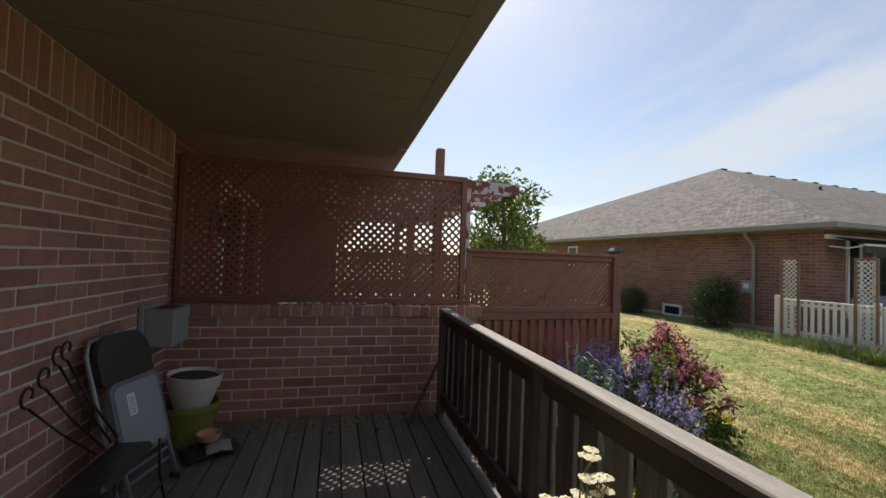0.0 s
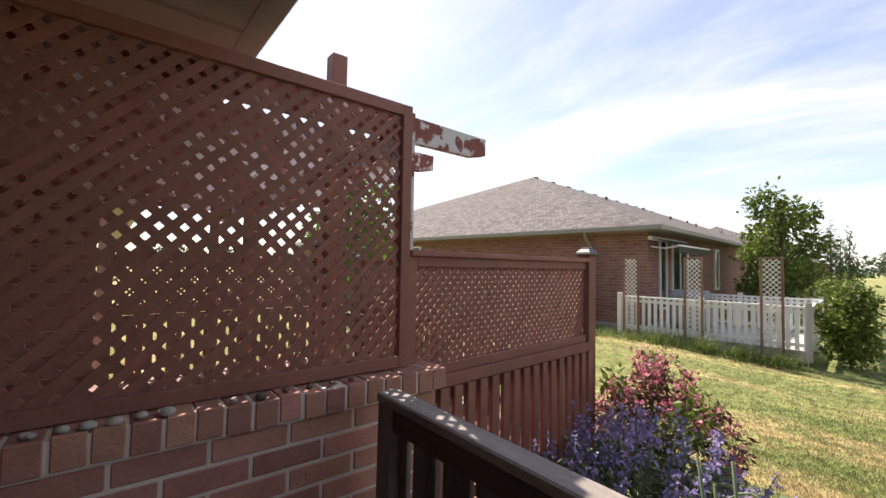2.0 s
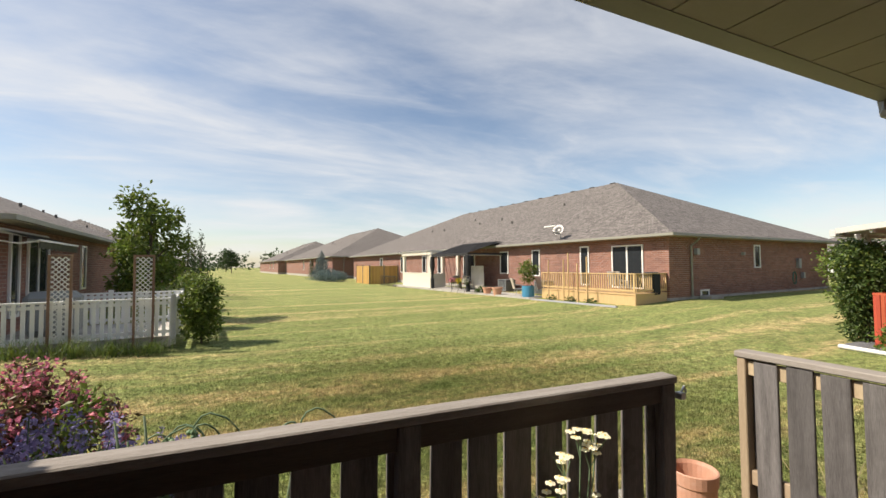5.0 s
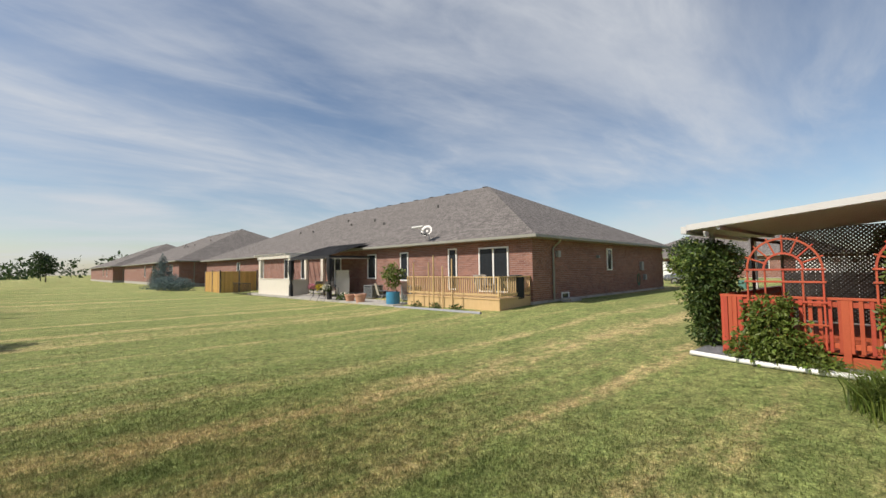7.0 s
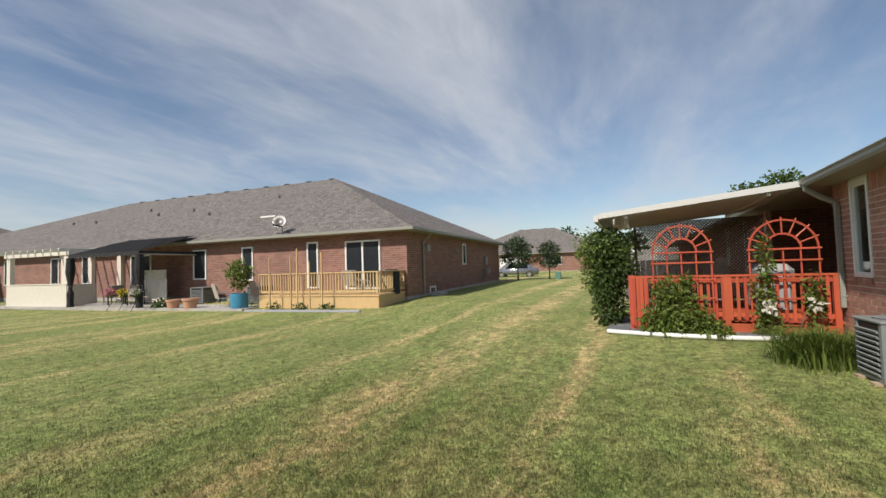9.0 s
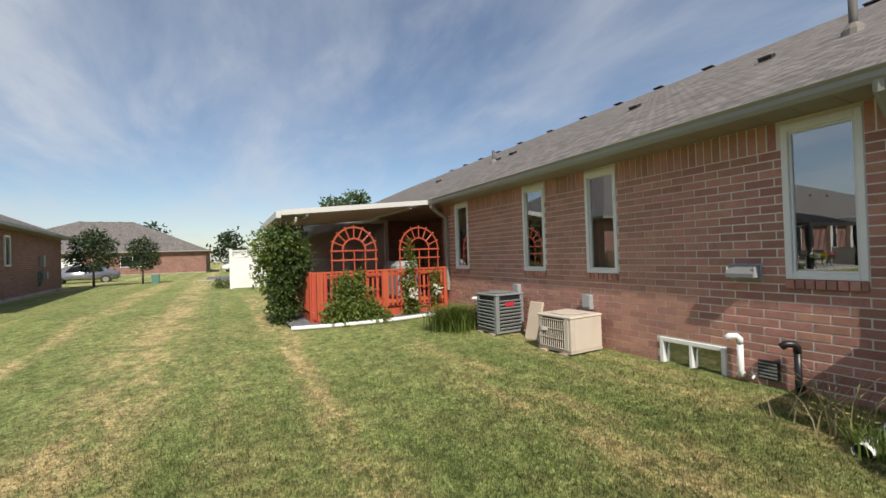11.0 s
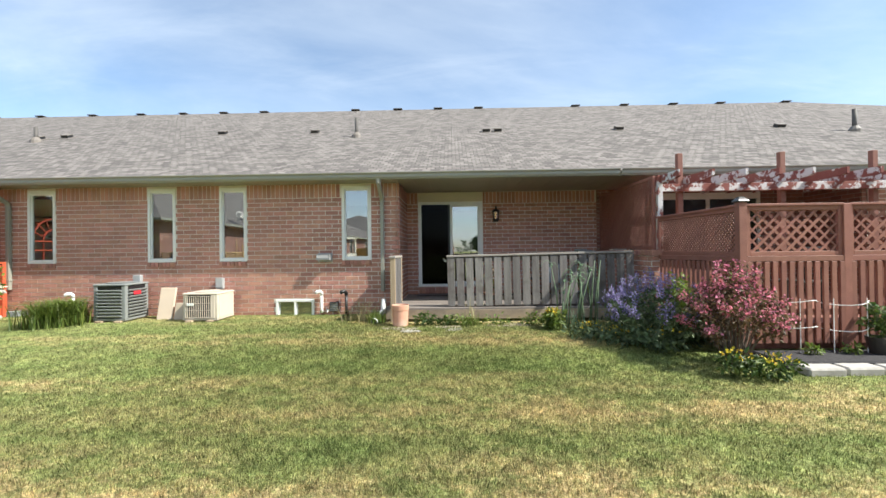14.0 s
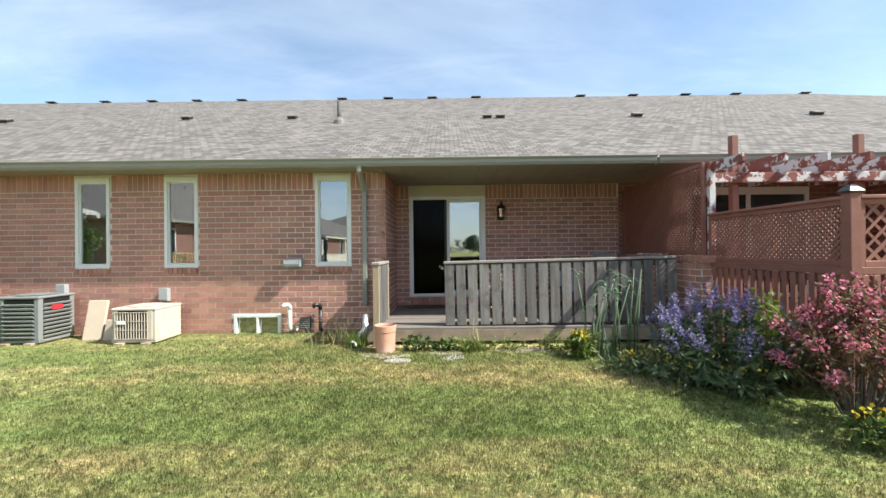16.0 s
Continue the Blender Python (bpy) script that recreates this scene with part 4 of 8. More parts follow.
# ---- neighbouring houses ----
def far_house(name, label, at, rz, depth, length, wall_h, slope=0.462, openings=(), side_openings=(), flip=1, half=None):
    """A long brick bungalow: local y along its rear front, local x (times flip) into it."""
    t = thing(name, label, "house", at, rz)
    o = 0.45
    half = half or depth / 2
    bm = bmesh.new()
    xa, xb = sorted((0, depth * flip))
    box(bm, xa, 0, 0.12, xb, length, wall_h)
    part("wall", bm, M["far_brick"], t, uv=True)
    bm = bmesh.new()
    box(bm, xa - 0.01, -0.01, -0.4, xb + 0.01, length + 0.01, 0.12)
    part("foundation", bm, M["concrete"], t)
    hip_roof("roof", t, xa - o - 0.03, -o - 0.03, xb + o + 0.03, length + o + 0.03, wall_h + 0.12, slope, ridge=half * flip, reach=half + o + 0.03)
    bm = bmesh.new()
    box(bm, xa - o, -o, wall_h, xb + o, length + o, wall_h + 0.02)
    part("soffit", bm, M["soffit"], t)
    bm = bmesh.new()
    for a in ((xa - o - 0.1, -o - 0.1, xb + o + 0.1, -o), (xa - o - 0.1, length + o, xb + o + 0.1, length + o + 0.1), (xa - o - 0.1, -o, xa - o, length + o), (xb + o, -o, xb + o + 0.1, length + o)):
        box(bm, a[0], a[1], wall_h + 0.015, a[2], a[3], wall_h + 0.13)
    part("gutter", bm, M["gutter"], t)
    run = half + o
    zr = wall_h + 0.12 + run * slope
    xm = half * flip
    bm = bmesh.new()
    box(bm, -0.17, -0.22, 0, 0.17, 0.22, 0.06, bevel=0.02)
    me = mesh_of("ridge_vent", bm, M["vent"])
    n = int((length + 2 * o - 2 * run) / 2.1)
    for k in range(n + 1):
        share("ridge_vent", me, t, pose(xm, run - o + 0.3 + k * 2.1, zr - 0.02))
    rnd = random.Random(len(label))
    for k in range(max(3, int(length / 6))):
        u = 0.35 + 0.3 * rnd.random()
        y = run + 1 + k * (length - 2 * run) / max(3, int(length / 6))
        bm = bmesh.new()
        tube(bm, [(0, 0, -0.1), (0, 0, 0.2)], 0.07, 8)
        ob = part("roof_pipe", bm, M["vent"], t)
        ob.matrix_basis = pose(flip * (u * run - o), y, wall_h + 0.12 + u * run * slope)
    for (y0, z0, y1, z1, kind) in openings:
        house_opening(t, kind, pose(0, 0, 0), flip, y0, z0, y1, z1)
    for (x0, z0, x1, z1, kind) in side_openings:
        house_opening(t, kind, pose(0, 0, 0, 0, 0, 90 * 1), 1, x0, z0, x1, z1, side=True, flip2=flip)
    for y in (-0.0,):
        bm = bmesh.new()
        tube(bm, [(1.6 * flip, -o, wall_h + 0.05), (1.6 * flip, -o * 0.9, wall_h - 0.1), (1.6 * flip, -0.06, wall_h - 0.38), (1.6 * flip, -0.06, 0.1)], 0.045, 8)
        part("downspout", bm, M["gutter"], t)
    return t


def house_opening(t, kind, m, flip, a, z0, b, z1, side=False, flip2=1):
    """A window or door on the rear front (plane x = 0) or on the side (plane y = 0)."""
    e = 0.05

    def put(nm, mat, u0, w0, u1, w1, d0, d1):
        if side:
            ob = bar(nm, opening, mat, min(u0 * flip2, u1 * flip2), -d1, w0, max(u0 * flip2, u1 * flip2), -d0, w1, bevel=0)
        else:
            ob = bar(nm, opening, mat, min(-d0 * flip, -d1 * flip), u0, w0, max(-d0 * flip, -d1 * flip), u1, w1, bevel=0)
        return ob

    opening = bpy.data.objects.new("window" if kind == "window" else "door", None)
    scene.collection.objects.link(opening)
    opening.parent = t
    f = 0.07
    put("window_frame", M["white"], a, z0, a + f, z1, -0.02, e); put("window_frame", M["white"], b - f, z0, b, z1, -0.02, e)
    put("window_frame", M["white"], a + f, z0, b - f, z0 + f, -0.02, e); put("window_frame", M["white"], a + f, z1 - f, b - f, z1, -0.02, e)
    put("pane", M["far_glass"], a + f, z0 + f, b - f, z1 - f, -0.01, 0.015)
    if b - a > 1.0:
        put("window_frame", M["white"], (a + b) / 2 - 0.04, z0 + f, (a + b) / 2 + 0.04, z1 - f, -0.02, e - 0.01)


M["vent"] = material("dark_roof_vent", (0.115, 0.105, 0.096), (0.08, 0.073, 0.067), 0.7, bump=0.1)
M["far_glass"] = material("dark_window_glass", (0.03, 0.035, 0.04), (0.02, 0.024, 0.028), 0.12, bump=0)
ROW = 185.0
house_c = far_house("house", "long brick bungalow with grey hip roof across the lawn", (-13.0, -11.6, 0.31), ROW, 16.6, 45, 2.78, slope=0.455, half=11,
                    openings=[(1.2, 0.45, 2.9, 2.5, "door"), (4.3, 0.5, 4.9, 2.55, "window"), (8.0, 0.9, 8.7, 2.5, "window"), (11.0, 1.0, 11.9, 2.5, "window"),
                              (15, 0.4, 16.6, 2.4, "door"), (20, 0.9, 20.8, 2.5, "window"), (23, 0.9, 23.8, 2.5, "window"), (28, 0.9, 28.8, 2.5, "window"), (34, 0.9, 34.8, 2.5, "window")],
                    side_openings=[(7.3, 1.35, 7.95, 2.55, "window"), (2.3, 0.05, 3.0, 0.4, "window")])
house_d = far_house("house", "brick bungalow with grey hip roof farther along the lawn", (-6.6, -59.0, 0.4), ROW, 22, 40, 2.78,
                    openings=[(3, 0.5, 4.6, 2.4, "door"), (8, 0.9, 8.8, 2.5, "window"), (14, 0.9, 14.8, 2.5, "window"), (20, 0.9, 20.8, 2.5, "window")])
house_e = far_house("house", "distant brick bungalow with grey hip roof", (-1.5, -103.0, 0.4), ROW, 22, 40, 2.78, openings=[(8, 0.9, 8.8, 2.5, "window"), (14, 0.9, 14.8, 2.5, "window")])
house_b = far_house("house", "red brick bungalow with grey hip roof beside the lattice fence", (8.45, -11.45, 0.22), ROW, 22, 45, 2.70, slope=0.415, flip=-1,
                    openings=[(0.9, 0.5, 1.5, 2.55, "window"), (2.0, 0.4, 3.6, 2.45, "door"), (7.0, 0.9, 7.7, 2.5, "window"), (14, 0.9, 14.7, 2.5, "window"), (20, 0.9, 20.7, 2.5, "window")],
                    side_openings=[(3.9, 0.0, 4.65, 0.4, "window"), (9.4, 1.6, 10.1, 2.5, "window")])
house_b2 = far_house("house", "distant brick bungalow behind trees", (13.0, -60.0, 0.3), ROW, 22, 40, 2.70, flip=-1, openings=[(8, 0.9, 8.8, 2.5, "window")])


# ---- plants ----
def leaf_cloud(name, blobs, count, size, mat, parent=None, seed=1, shell=0.55, droop=0.3, aspect=0.5):
    """Many small folded leaves scattered through ellipsoids (x, y, z, rx, ry, rz); denser near each surface."""
    r = np.random.default_rng(seed)
    vol = np.array([b[3] * b[4] * b[5] for b in blobs]) ** 0.67
    pick = r.choice(len(blobs), count, p=vol / vol.sum())
    b = np.array(blobs)[pick]
    d = r.normal(size=(count, 3))
    d /= np.linalg.norm(d, axis=1)[:, None]
    rad = shell + (1 - shell) * r.random(count) ** 0.6
    rad *= 1 + 0.16 * r.normal(size=count)
    p = b[:, :3] + d * rad[:, None] * b[:, 3:6]
    s = size * (0.6 + 0.8 * r.random(count))
    axis = d * 0.6 + r.normal(size=(count, 3)) * 0.8
    axis[:, 2] -= droop
    axis /= np.linalg.norm(axis, axis=1)[:, None]
    side = np.cross(axis, r.normal(size=(count, 3)))
    side /= np.linalg.norm(side, axis=1)[:, None] + 1e-9
    nrm = np.cross(side, axis)
    v = np.empty((count, 4, 3))
    v[:, 0] = p
    v[:, 1] = p + axis * (s * 0.5)[:, None] + side * (s * aspect * 0.5)[:, None] + nrm * (s * 0.12)[:, None]
    v[:, 2] = p + axis * s[:, None]
    v[:, 3] = p + axis * (s * 0.5)[:, None] - side * (s * aspect * 0.5)[:, None] + nrm * (s * 0.12)[:, None]
    me = raw_mesh(name, v.reshape(-1, 3).tolist(), [(4 * i, 4 * i + 1, 4 * i + 2, 4 * i + 3) for i in range(count)], mat)
    ob = new(name, me)
    if parent is not None:
        ob.parent = parent
    return ob


def blade_tuft(name, n, height, spread, width, mat, parent=None, seed=1, arch=0.6, centre=(0, 0)):
    """Arching grass blades from one base."""
    r = random.Random(seed)
    verts, faces = [], []
    for _ in range(n):
        a = r.uniform(0, math.tau)
        h = height * r.uniform(0.6, 1.1)
        rad = spread * r.uniform(0.2, 1.0)
        x0, y0 = centre[0] + spread * 0.28 * r.gauss(0, 1), centre[1] + spread * 0.28 * r.gauss(0, 1)
        px, py = -math.sin(a), math.cos(a)
        k = len(verts)
        for i in range(4):
            u = i / 3
            out = rad * u ** 1.6
            z = h * (u - arch * 0.45 * u * u)
            w = width * (1 - u * 0.92)
            verts += [(x0 + math.cos(a) * out - px * w / 2, y0 + math.sin(a) * out - py * w / 2, z), (x0 + math.cos(a) * out + px * w / 2, y0 + math.sin(a) * out + py * w / 2, z)]
        for i in range(3):
            j = k + 2 * i
            faces.append((j, j + 1, j + 3, j + 2))
    ob = new(name, raw_mesh(name, verts, faces, mat))
    if parent is not None:
        ob.parent = parent
    return ob


M["leaf"] = leaf_material("leaf_green", (0.085, 0.135, 0.028), (0.045, 0.08, 0.016))
M["leaf_light"] = leaf_material("leaf_yellow_green", (0.17, 0.22, 0.04), (0.10, 0.15, 0.025))
M["leaf_dark"] = leaf_material("leaf_dark_green", (0.05, 0.085, 0.022), (0.025, 0.05, 0.014))
M["leaf_sage"] = leaf_material("leaf_sage", (0.15, 0.20, 0.095), (0.08, 0.12, 0.05))
M["leaf_red"] = leaf_material("leaf_bronze", (0.15, 0.09, 0.045), (0.085, 0.065, 0.03))
M["leaf_blue"] = leaf_material("needles_blue_green", (0.16, 0.22, 0.22), (0.09, 0.14, 0.14))
M["petal_purple"] = leaf_material("petal_purple", (0.36, 0.31, 0.54), (0.20, 0.165, 0.35))
M["petal_pink"] = leaf_material("petal_pink", (0.74, 0.28, 0.36), (0.52, 0.13, 0.20))
M["petal_white"] = leaf_material("petal_white", (0.80, 0.77, 0.68), (0.68, 0.65, 0.55))
M["petal_yellow"] = leaf_material("petal_yellow", (0.75, 0.55, 0.04), (0.6, 0.42, 0.03))
M["grass_blade"] = leaf_material("grass_blade", (0.18, 0.235, 0.05), (0.11, 0.16, 0.03))
M["grass_dry"] = leaf_material("dry_grass", (0.42, 0.37, 0.2), (0.28, 0.25, 0.12))
M["bark"] = material("bark", (0.17, 0.13, 0.10), (0.09, 0.07, 0.055), 0.9, scale=6, fine=40, bump=0.6, stretch=(4, 4, 1))
M["onion"] = leaf_material("onion_stem", (0.26, 0.36, 0.22), (0.17, 0.26, 0.15))


def branches(parent, limbs, mat):
    for k, (pts, r0, r1) in enumerate(limbs):
        bm = bmesh.new()
        n = len(pts)
        tube(bm, pts, [r0 + (r1 - r0) * i / (n - 1) for i in range(n)], 7)
        part("trunk" if k == 0 else "limb", bm, mat, parent, smooth=True)


def tree(label, at, height, width, mat="leaf", seed=3, count=3500, leaf=0.16, stem=0.35, group=""):
    t = thing("tree", label, "tree", at, group=group)
    r = random.Random(seed)
    limbs = [([(0, 0, -0.1), (0.02, 0, height * stem), (0.0, 0.05, height * 0.85)], height * 0.022, height * 0.006)]
    blobs = []
    for k in range(9):
        a = k * 2.4
        z = height * (stem + (1 - stem) * (0.12 + 0.78 * k / 8))
        reach = width * 0.5 * (1 - 0.75 * abs((k / 8) - 0.35) ** 1.2) * 0.62
        tip = (math.cos(a) * reach, math.sin(a) * reach, z)
        limbs.append(([(0, 0, z * 0.72), (tip[0] * 0.5, tip[1] * 0.5, z * 0.9), tip], height * 0.009, height * 0.003))
        blobs.append((*tip, width * r.uniform(0.18, 0.26), width * r.uniform(0.18, 0.26), height * r.uniform(0.09, 0.14)))
    branches(t, limbs, M["bark"])
    leaf_cloud("crown", blobs, count, leaf, M[mat], t, seed, shell=0.25)
    return t


def conifer(label, at, height, width, mat, seed=2, count=2600, leaf=0.13, group=""):
    t = thing("conifer", label, "conifer", at, group=group)
    branches(t, [([(0, 0, -0.1), (0, 0, height * 0.9)], height * 0.02, height * 0.004)], M["bark"])
    r = random.Random(seed)
    blobs = []
    for k in range(26):
        u = k / 25
        rad = width * 0.5 * (1 - u) ** 0.85
        a = k * 2.4
        blobs.append((math.cos(a) * rad * 0.5, math.sin(a) * rad * 0.5, height * (0.06 + 0.9 * u), rad * 0.62 + 0.05, rad * 0.62 + 0.05, height * 0.07))
    leaf_cloud("crown", blobs, count, leaf, M[mat], t, seed, shell=0.3, aspect=0.25)
    return t


def shrub(label, at, blobs, count, leaf, mat, seed=4, category="shrub", group="", name="shrub"):
    t = thing(name, label, category, at, group=group)
    limbs = [([(b[0] * 0.2, b[1] * 0.2, -0.05), (b[0] * 0.6, b[1] * 0.6, b[2] * 0.6), (b[0], b[1], b[2])], 0.014, 0.005) for b in blobs[:7]]
    branches(t, limbs, M["bark"])
    leaf_cloud("foliage", blobs, count, leaf, M[mat], t, seed, shell=0.35)
    return t


# flower bed beside the lattice fence
def purple_flowers():
    """Upright salvia stems with long leaves, each ending in a spike of small blossoms."""
    t = thing("salvia_bush", "bushy clump of purple flowering salvia beside the fence", "flower", (4.5, -2.3, 0.1))
    r = random.Random(8)
    leaves, spikes = [], []
    for k in range(120):
        a, q = r.uniform(0, math.tau), r.random() ** 0.5
        x, y = -0.1 + 0.5 * q * math.cos(a), -0.05 + 0.45 * q * math.sin(a)
        top = 0.98 - 0.5 * q * q + r.uniform(-0.12, 0.1)
        lx, ly = x * 0.65 + r.uniform(-0.07, 0.07), y * 0.65 + r.uniform(-0.07, 0.07)
        h = r.uniform(0.10, 0.22)
        for i in range(4):
            u = (i + 0.5) / 5
            leaves.append((x + lx * u, y + ly * u, top * u, 0.07, 0.07, 0.07))
        for i in range(5):
            u = 1 - h / top * (1 - i / 4)
            spikes.append((x + lx * u, y + ly * u, top * u, 0.030 * (1.15 - i * 0.14), 0.030 * (1.15 - i * 0.14), 0.02))
        if k < 40:
            bm = bmesh.new(); tube(bm, [(x, y, 0), (x + lx * 0.5, y + ly * 0.5, top * 0.5), (x + lx, y + ly, top)], 0.004, 4); part("stem", bm, M["onion"], t)
    leaf_cloud("foliage", leaves, 3600, 0.085, M["leaf_sage"], t, 11, shell=0.1, aspect=0.34)
    leaf_cloud("purple_blossom", spikes, 4800, 0.026, M["petal_purple"], t, 5, shell=0.35, aspect=0.75)
    return t


def pink_bush():
    """Twiggy shrub: arching limbs of bronze leaves with clusters of pink blossom near their tips."""
    t = thing("weigela_shrub", "bronze-leaved shrub covered in pink blossom", "shrub", (4.74, -3.42, 0.06))
    r = random.Random(21)
    leaves, bloom = [], []
    for k in range(34):
        a = k * 2.39996
        q = ((k + 0.5) / 34) ** 0.5
        reach, top = 0.62 * q * r.uniform(0.8, 1.1), (1.12 - 0.62 * q ** 1.6) * r.uniform(0.85, 1.1)
        tip = (reach * math.cos(a), reach * 0.85 * math.sin(a), top)
        mid = (tip[0] * 0.45, tip[1] * 0.45, top * 0.62)
        bm = bmesh.new(); tube(bm, [(0.06 * math.cos(a), 0.06 * math.sin(a), -0.04), mid, tip], [0.011, 0.007, 0.003], 5); part("limb", bm, M["bark"], t)
        for i in range(5):
            u = 0.3 + 0.7 * i / 4
            p = [mid[j] * (1 - u) + tip[j] * u for j in range(3)]
            leaves.append((*p, 0.085, 0.085, 0.08))
            if i > 1 and r.random() < 0.85:
                bloom.append((p[0], p[1], p[2] + 0.03, 0.065, 0.065, 0.055))
    leaf_cloud("foliage", leaves, 2700, 0.055, M["leaf_red"], t, 22, shell=0.1, aspect=0.45)
    leaf_cloud("blossom", bloom, 2000, 0.032, M["petal_pink"], t, 31, shell=0.3, aspect=0.8)
    leaf_cloud("young_foliage", [(-0.42, 0.4, 0.82, 0.1, 0.1, 0.2), (-0.3, 0.45, 0.66, 0.13, 0.13, 0.18), (0.2, 0.25, 0.95, 0.1, 0.1, 0.1)], 260, 0.07, M["leaf_light"], t, 33, shell=0.2)["kind"] = "stuff"
    return t


purple_flowers()
pink_bush()


def soil_patch(label, at, w, d, seed):
    """Bare earth: a thin uneven mound."""
    r = random.Random(seed)
    bm = bmesh.new()
    rim = [bm.verts.new((w * math.cos(a) * r.uniform(0.8, 1.1), d * math.sin(a) * r.uniform(0.8, 1.1), -0.01)) for a in [math.tau * i / 18 for i in range(18)]]
    inner = [bm.verts.new((v.co.x * 0.75, v.co.y * 0.75, 0.014 + r.uniform(-0.004, 0.006))) for v in rim]
    for i in range(18):
        j = (i + 1) % 18
        bm.faces.new((rim[i], rim[j], inner[j], inner[i]))
    bm.faces.new(inner)
    ob = part("earth", bm, M["dry_earth"])
    ob.matrix_basis = pose(*at)
    tagged(ob, label, "soil", kind="stuff")


M["dry_earth"] = material("dry_earth", (0.46, 0.40, 0.31), (0.24, 0.19, 0.14), 0.95, scale=7, fine=50, bump=0.7)


def low_plants(label, at, blobs, count, leaf, mat, flower=None, seed=1):
    t = thing("garden_plant", label, "plant", at)
    leaf_cloud("leaves", blobs, count, leaf, M[mat], t, seed, shell=0.2)
    if flower:
        leaf_cloud("blossom", [(b[0], b[1], b[2] + b[5] * 0.9, b[3] * 0.8, b[4] * 0.8, 0.05) for b in blobs], 90, 0.03, M[flower], t, seed + 1, shell=0.3, aspect=0.9)["kind"] = "stuff"
    return t


low_plants("yellow flowers at the edge of the flower bed", (4.75, -3.95, 0.06), [(0, 0, 0.1, 0.35, 0.14, 0.1), (-0.3, 0.1, 0.12, 0.2, 0.15, 0.1)], 420, 0.07, "leaf", "petal_yellow", 41)
low_plants("low green leaves in front of purple flowers", (3.75, -2.55, 0.1), [(0, 0, 0.1, 0.35, 0.3, 0.12), (0.4, -0.35, 0.12, 0.3, 0.25, 0.14), (-0.35, 0.35, 0.1, 0.3, 0.25, 0.12)], 700, 0.085, "leaf_sage", "petal_yellow", 43)
low_plants("bright green plant below the deck fence", (3.05, -1.65, 0.13), [(0, 0, 0.16, 0.16, 0.14, 0.16)], 420, 0.09, "leaf_light", "petal_yellow", 45)
low_plants("weedy green plants along the deck edge", (2.2, -1.32, 0.14), [(-0.7, 0, 0.1, 0.25, 0.1, 0.1), (0, 0, 0.08, 0.3, 0.1, 0.1), (0.55, 0, 0.1, 0.25, 0.12, 0.12)], 330, 0.06, "leaf_light", None, 47)
low_plants("clumps of leaves under the side fence", (0.95, -1.3, 0.14), [(0, 0, 0.1, 0.2, 0.1, 0.12), (0.35, 0, 0.07, 0.2, 0.1, 0.08)], 420, 0.06, "leaf", None, 48)


def onion_stalks():
    """Hollow pale stems in clumps, the tips curling and branching round small bulbs."""
    t = thing("onion_plant", "tall pale green walking onion stalks with curled tips", "plant", (3.42, -1.62, 0.12))
    r = random.Random(4)
    for k in range(16):
        cx = (-0.22, 0.05, 0.24)[k % 3]
        x, y = cx + 0.035 * r.gauss(0, 1), 0.05 * r.gauss(0, 1)
        h = r.uniform(0.55, 1.16)
        dx, dy = 0.07 * r.gauss(0, 1) + 0.04, 0.05 * r.gauss(0, 1)
        bm = bmesh.new()
        tube(bm, [(x, y, 0), (x + dx * 0.25, y + dy * 0.3, h * 0.5), (x + dx, y + dy, h)], [0.011, 0.011, 0.005], 6)
        part("stalk", bm, M["onion"], t, smooth=True)
        if k % 3 != 2:
            for c in range(2):
                side_ = 1 if r.random() < 0.6 else -1
                s_ = r.uniform(0.6, 1.2)
                pts = [(x + dx, y + dy, h)]
                for i in range(1, 8):
                    b = i / 7 * r.uniform(3.4, 4.4)
                    pts.append((x + dx + side_ * s_ * 0.10 * (1 - math.cos(b * 0.75)), y + dy + 0.02 * c, h + s_ * 0.085 * math.sin(b)))
                bm = bmesh.new(); tube(bm, pts, [0.0045] * 5 + [0.0035] * 3, 5); part("curl", bm, M["onion"], t, smooth=True)
            bm = bmesh.new()
            for c in range(5):
                bmesh.ops.create_icosphere(bm, subdivisions=1, radius=0.014, matrix=Matrix.Translation((r.uniform(-0.02, 0.02), r.uniform(-0.015, 0.015), r.uniform(-0.015, 0.02))))
            ob = part("bulblet", bm, M["onion"], t, smooth=True)
            ob.matrix_basis = pose(x + dx, y + dy, h)
    blade_tuft("leaves", 26, 0.42, 0.2, 0.018, M["onion"], t, 9, arch=0.4)


onion_stalks()


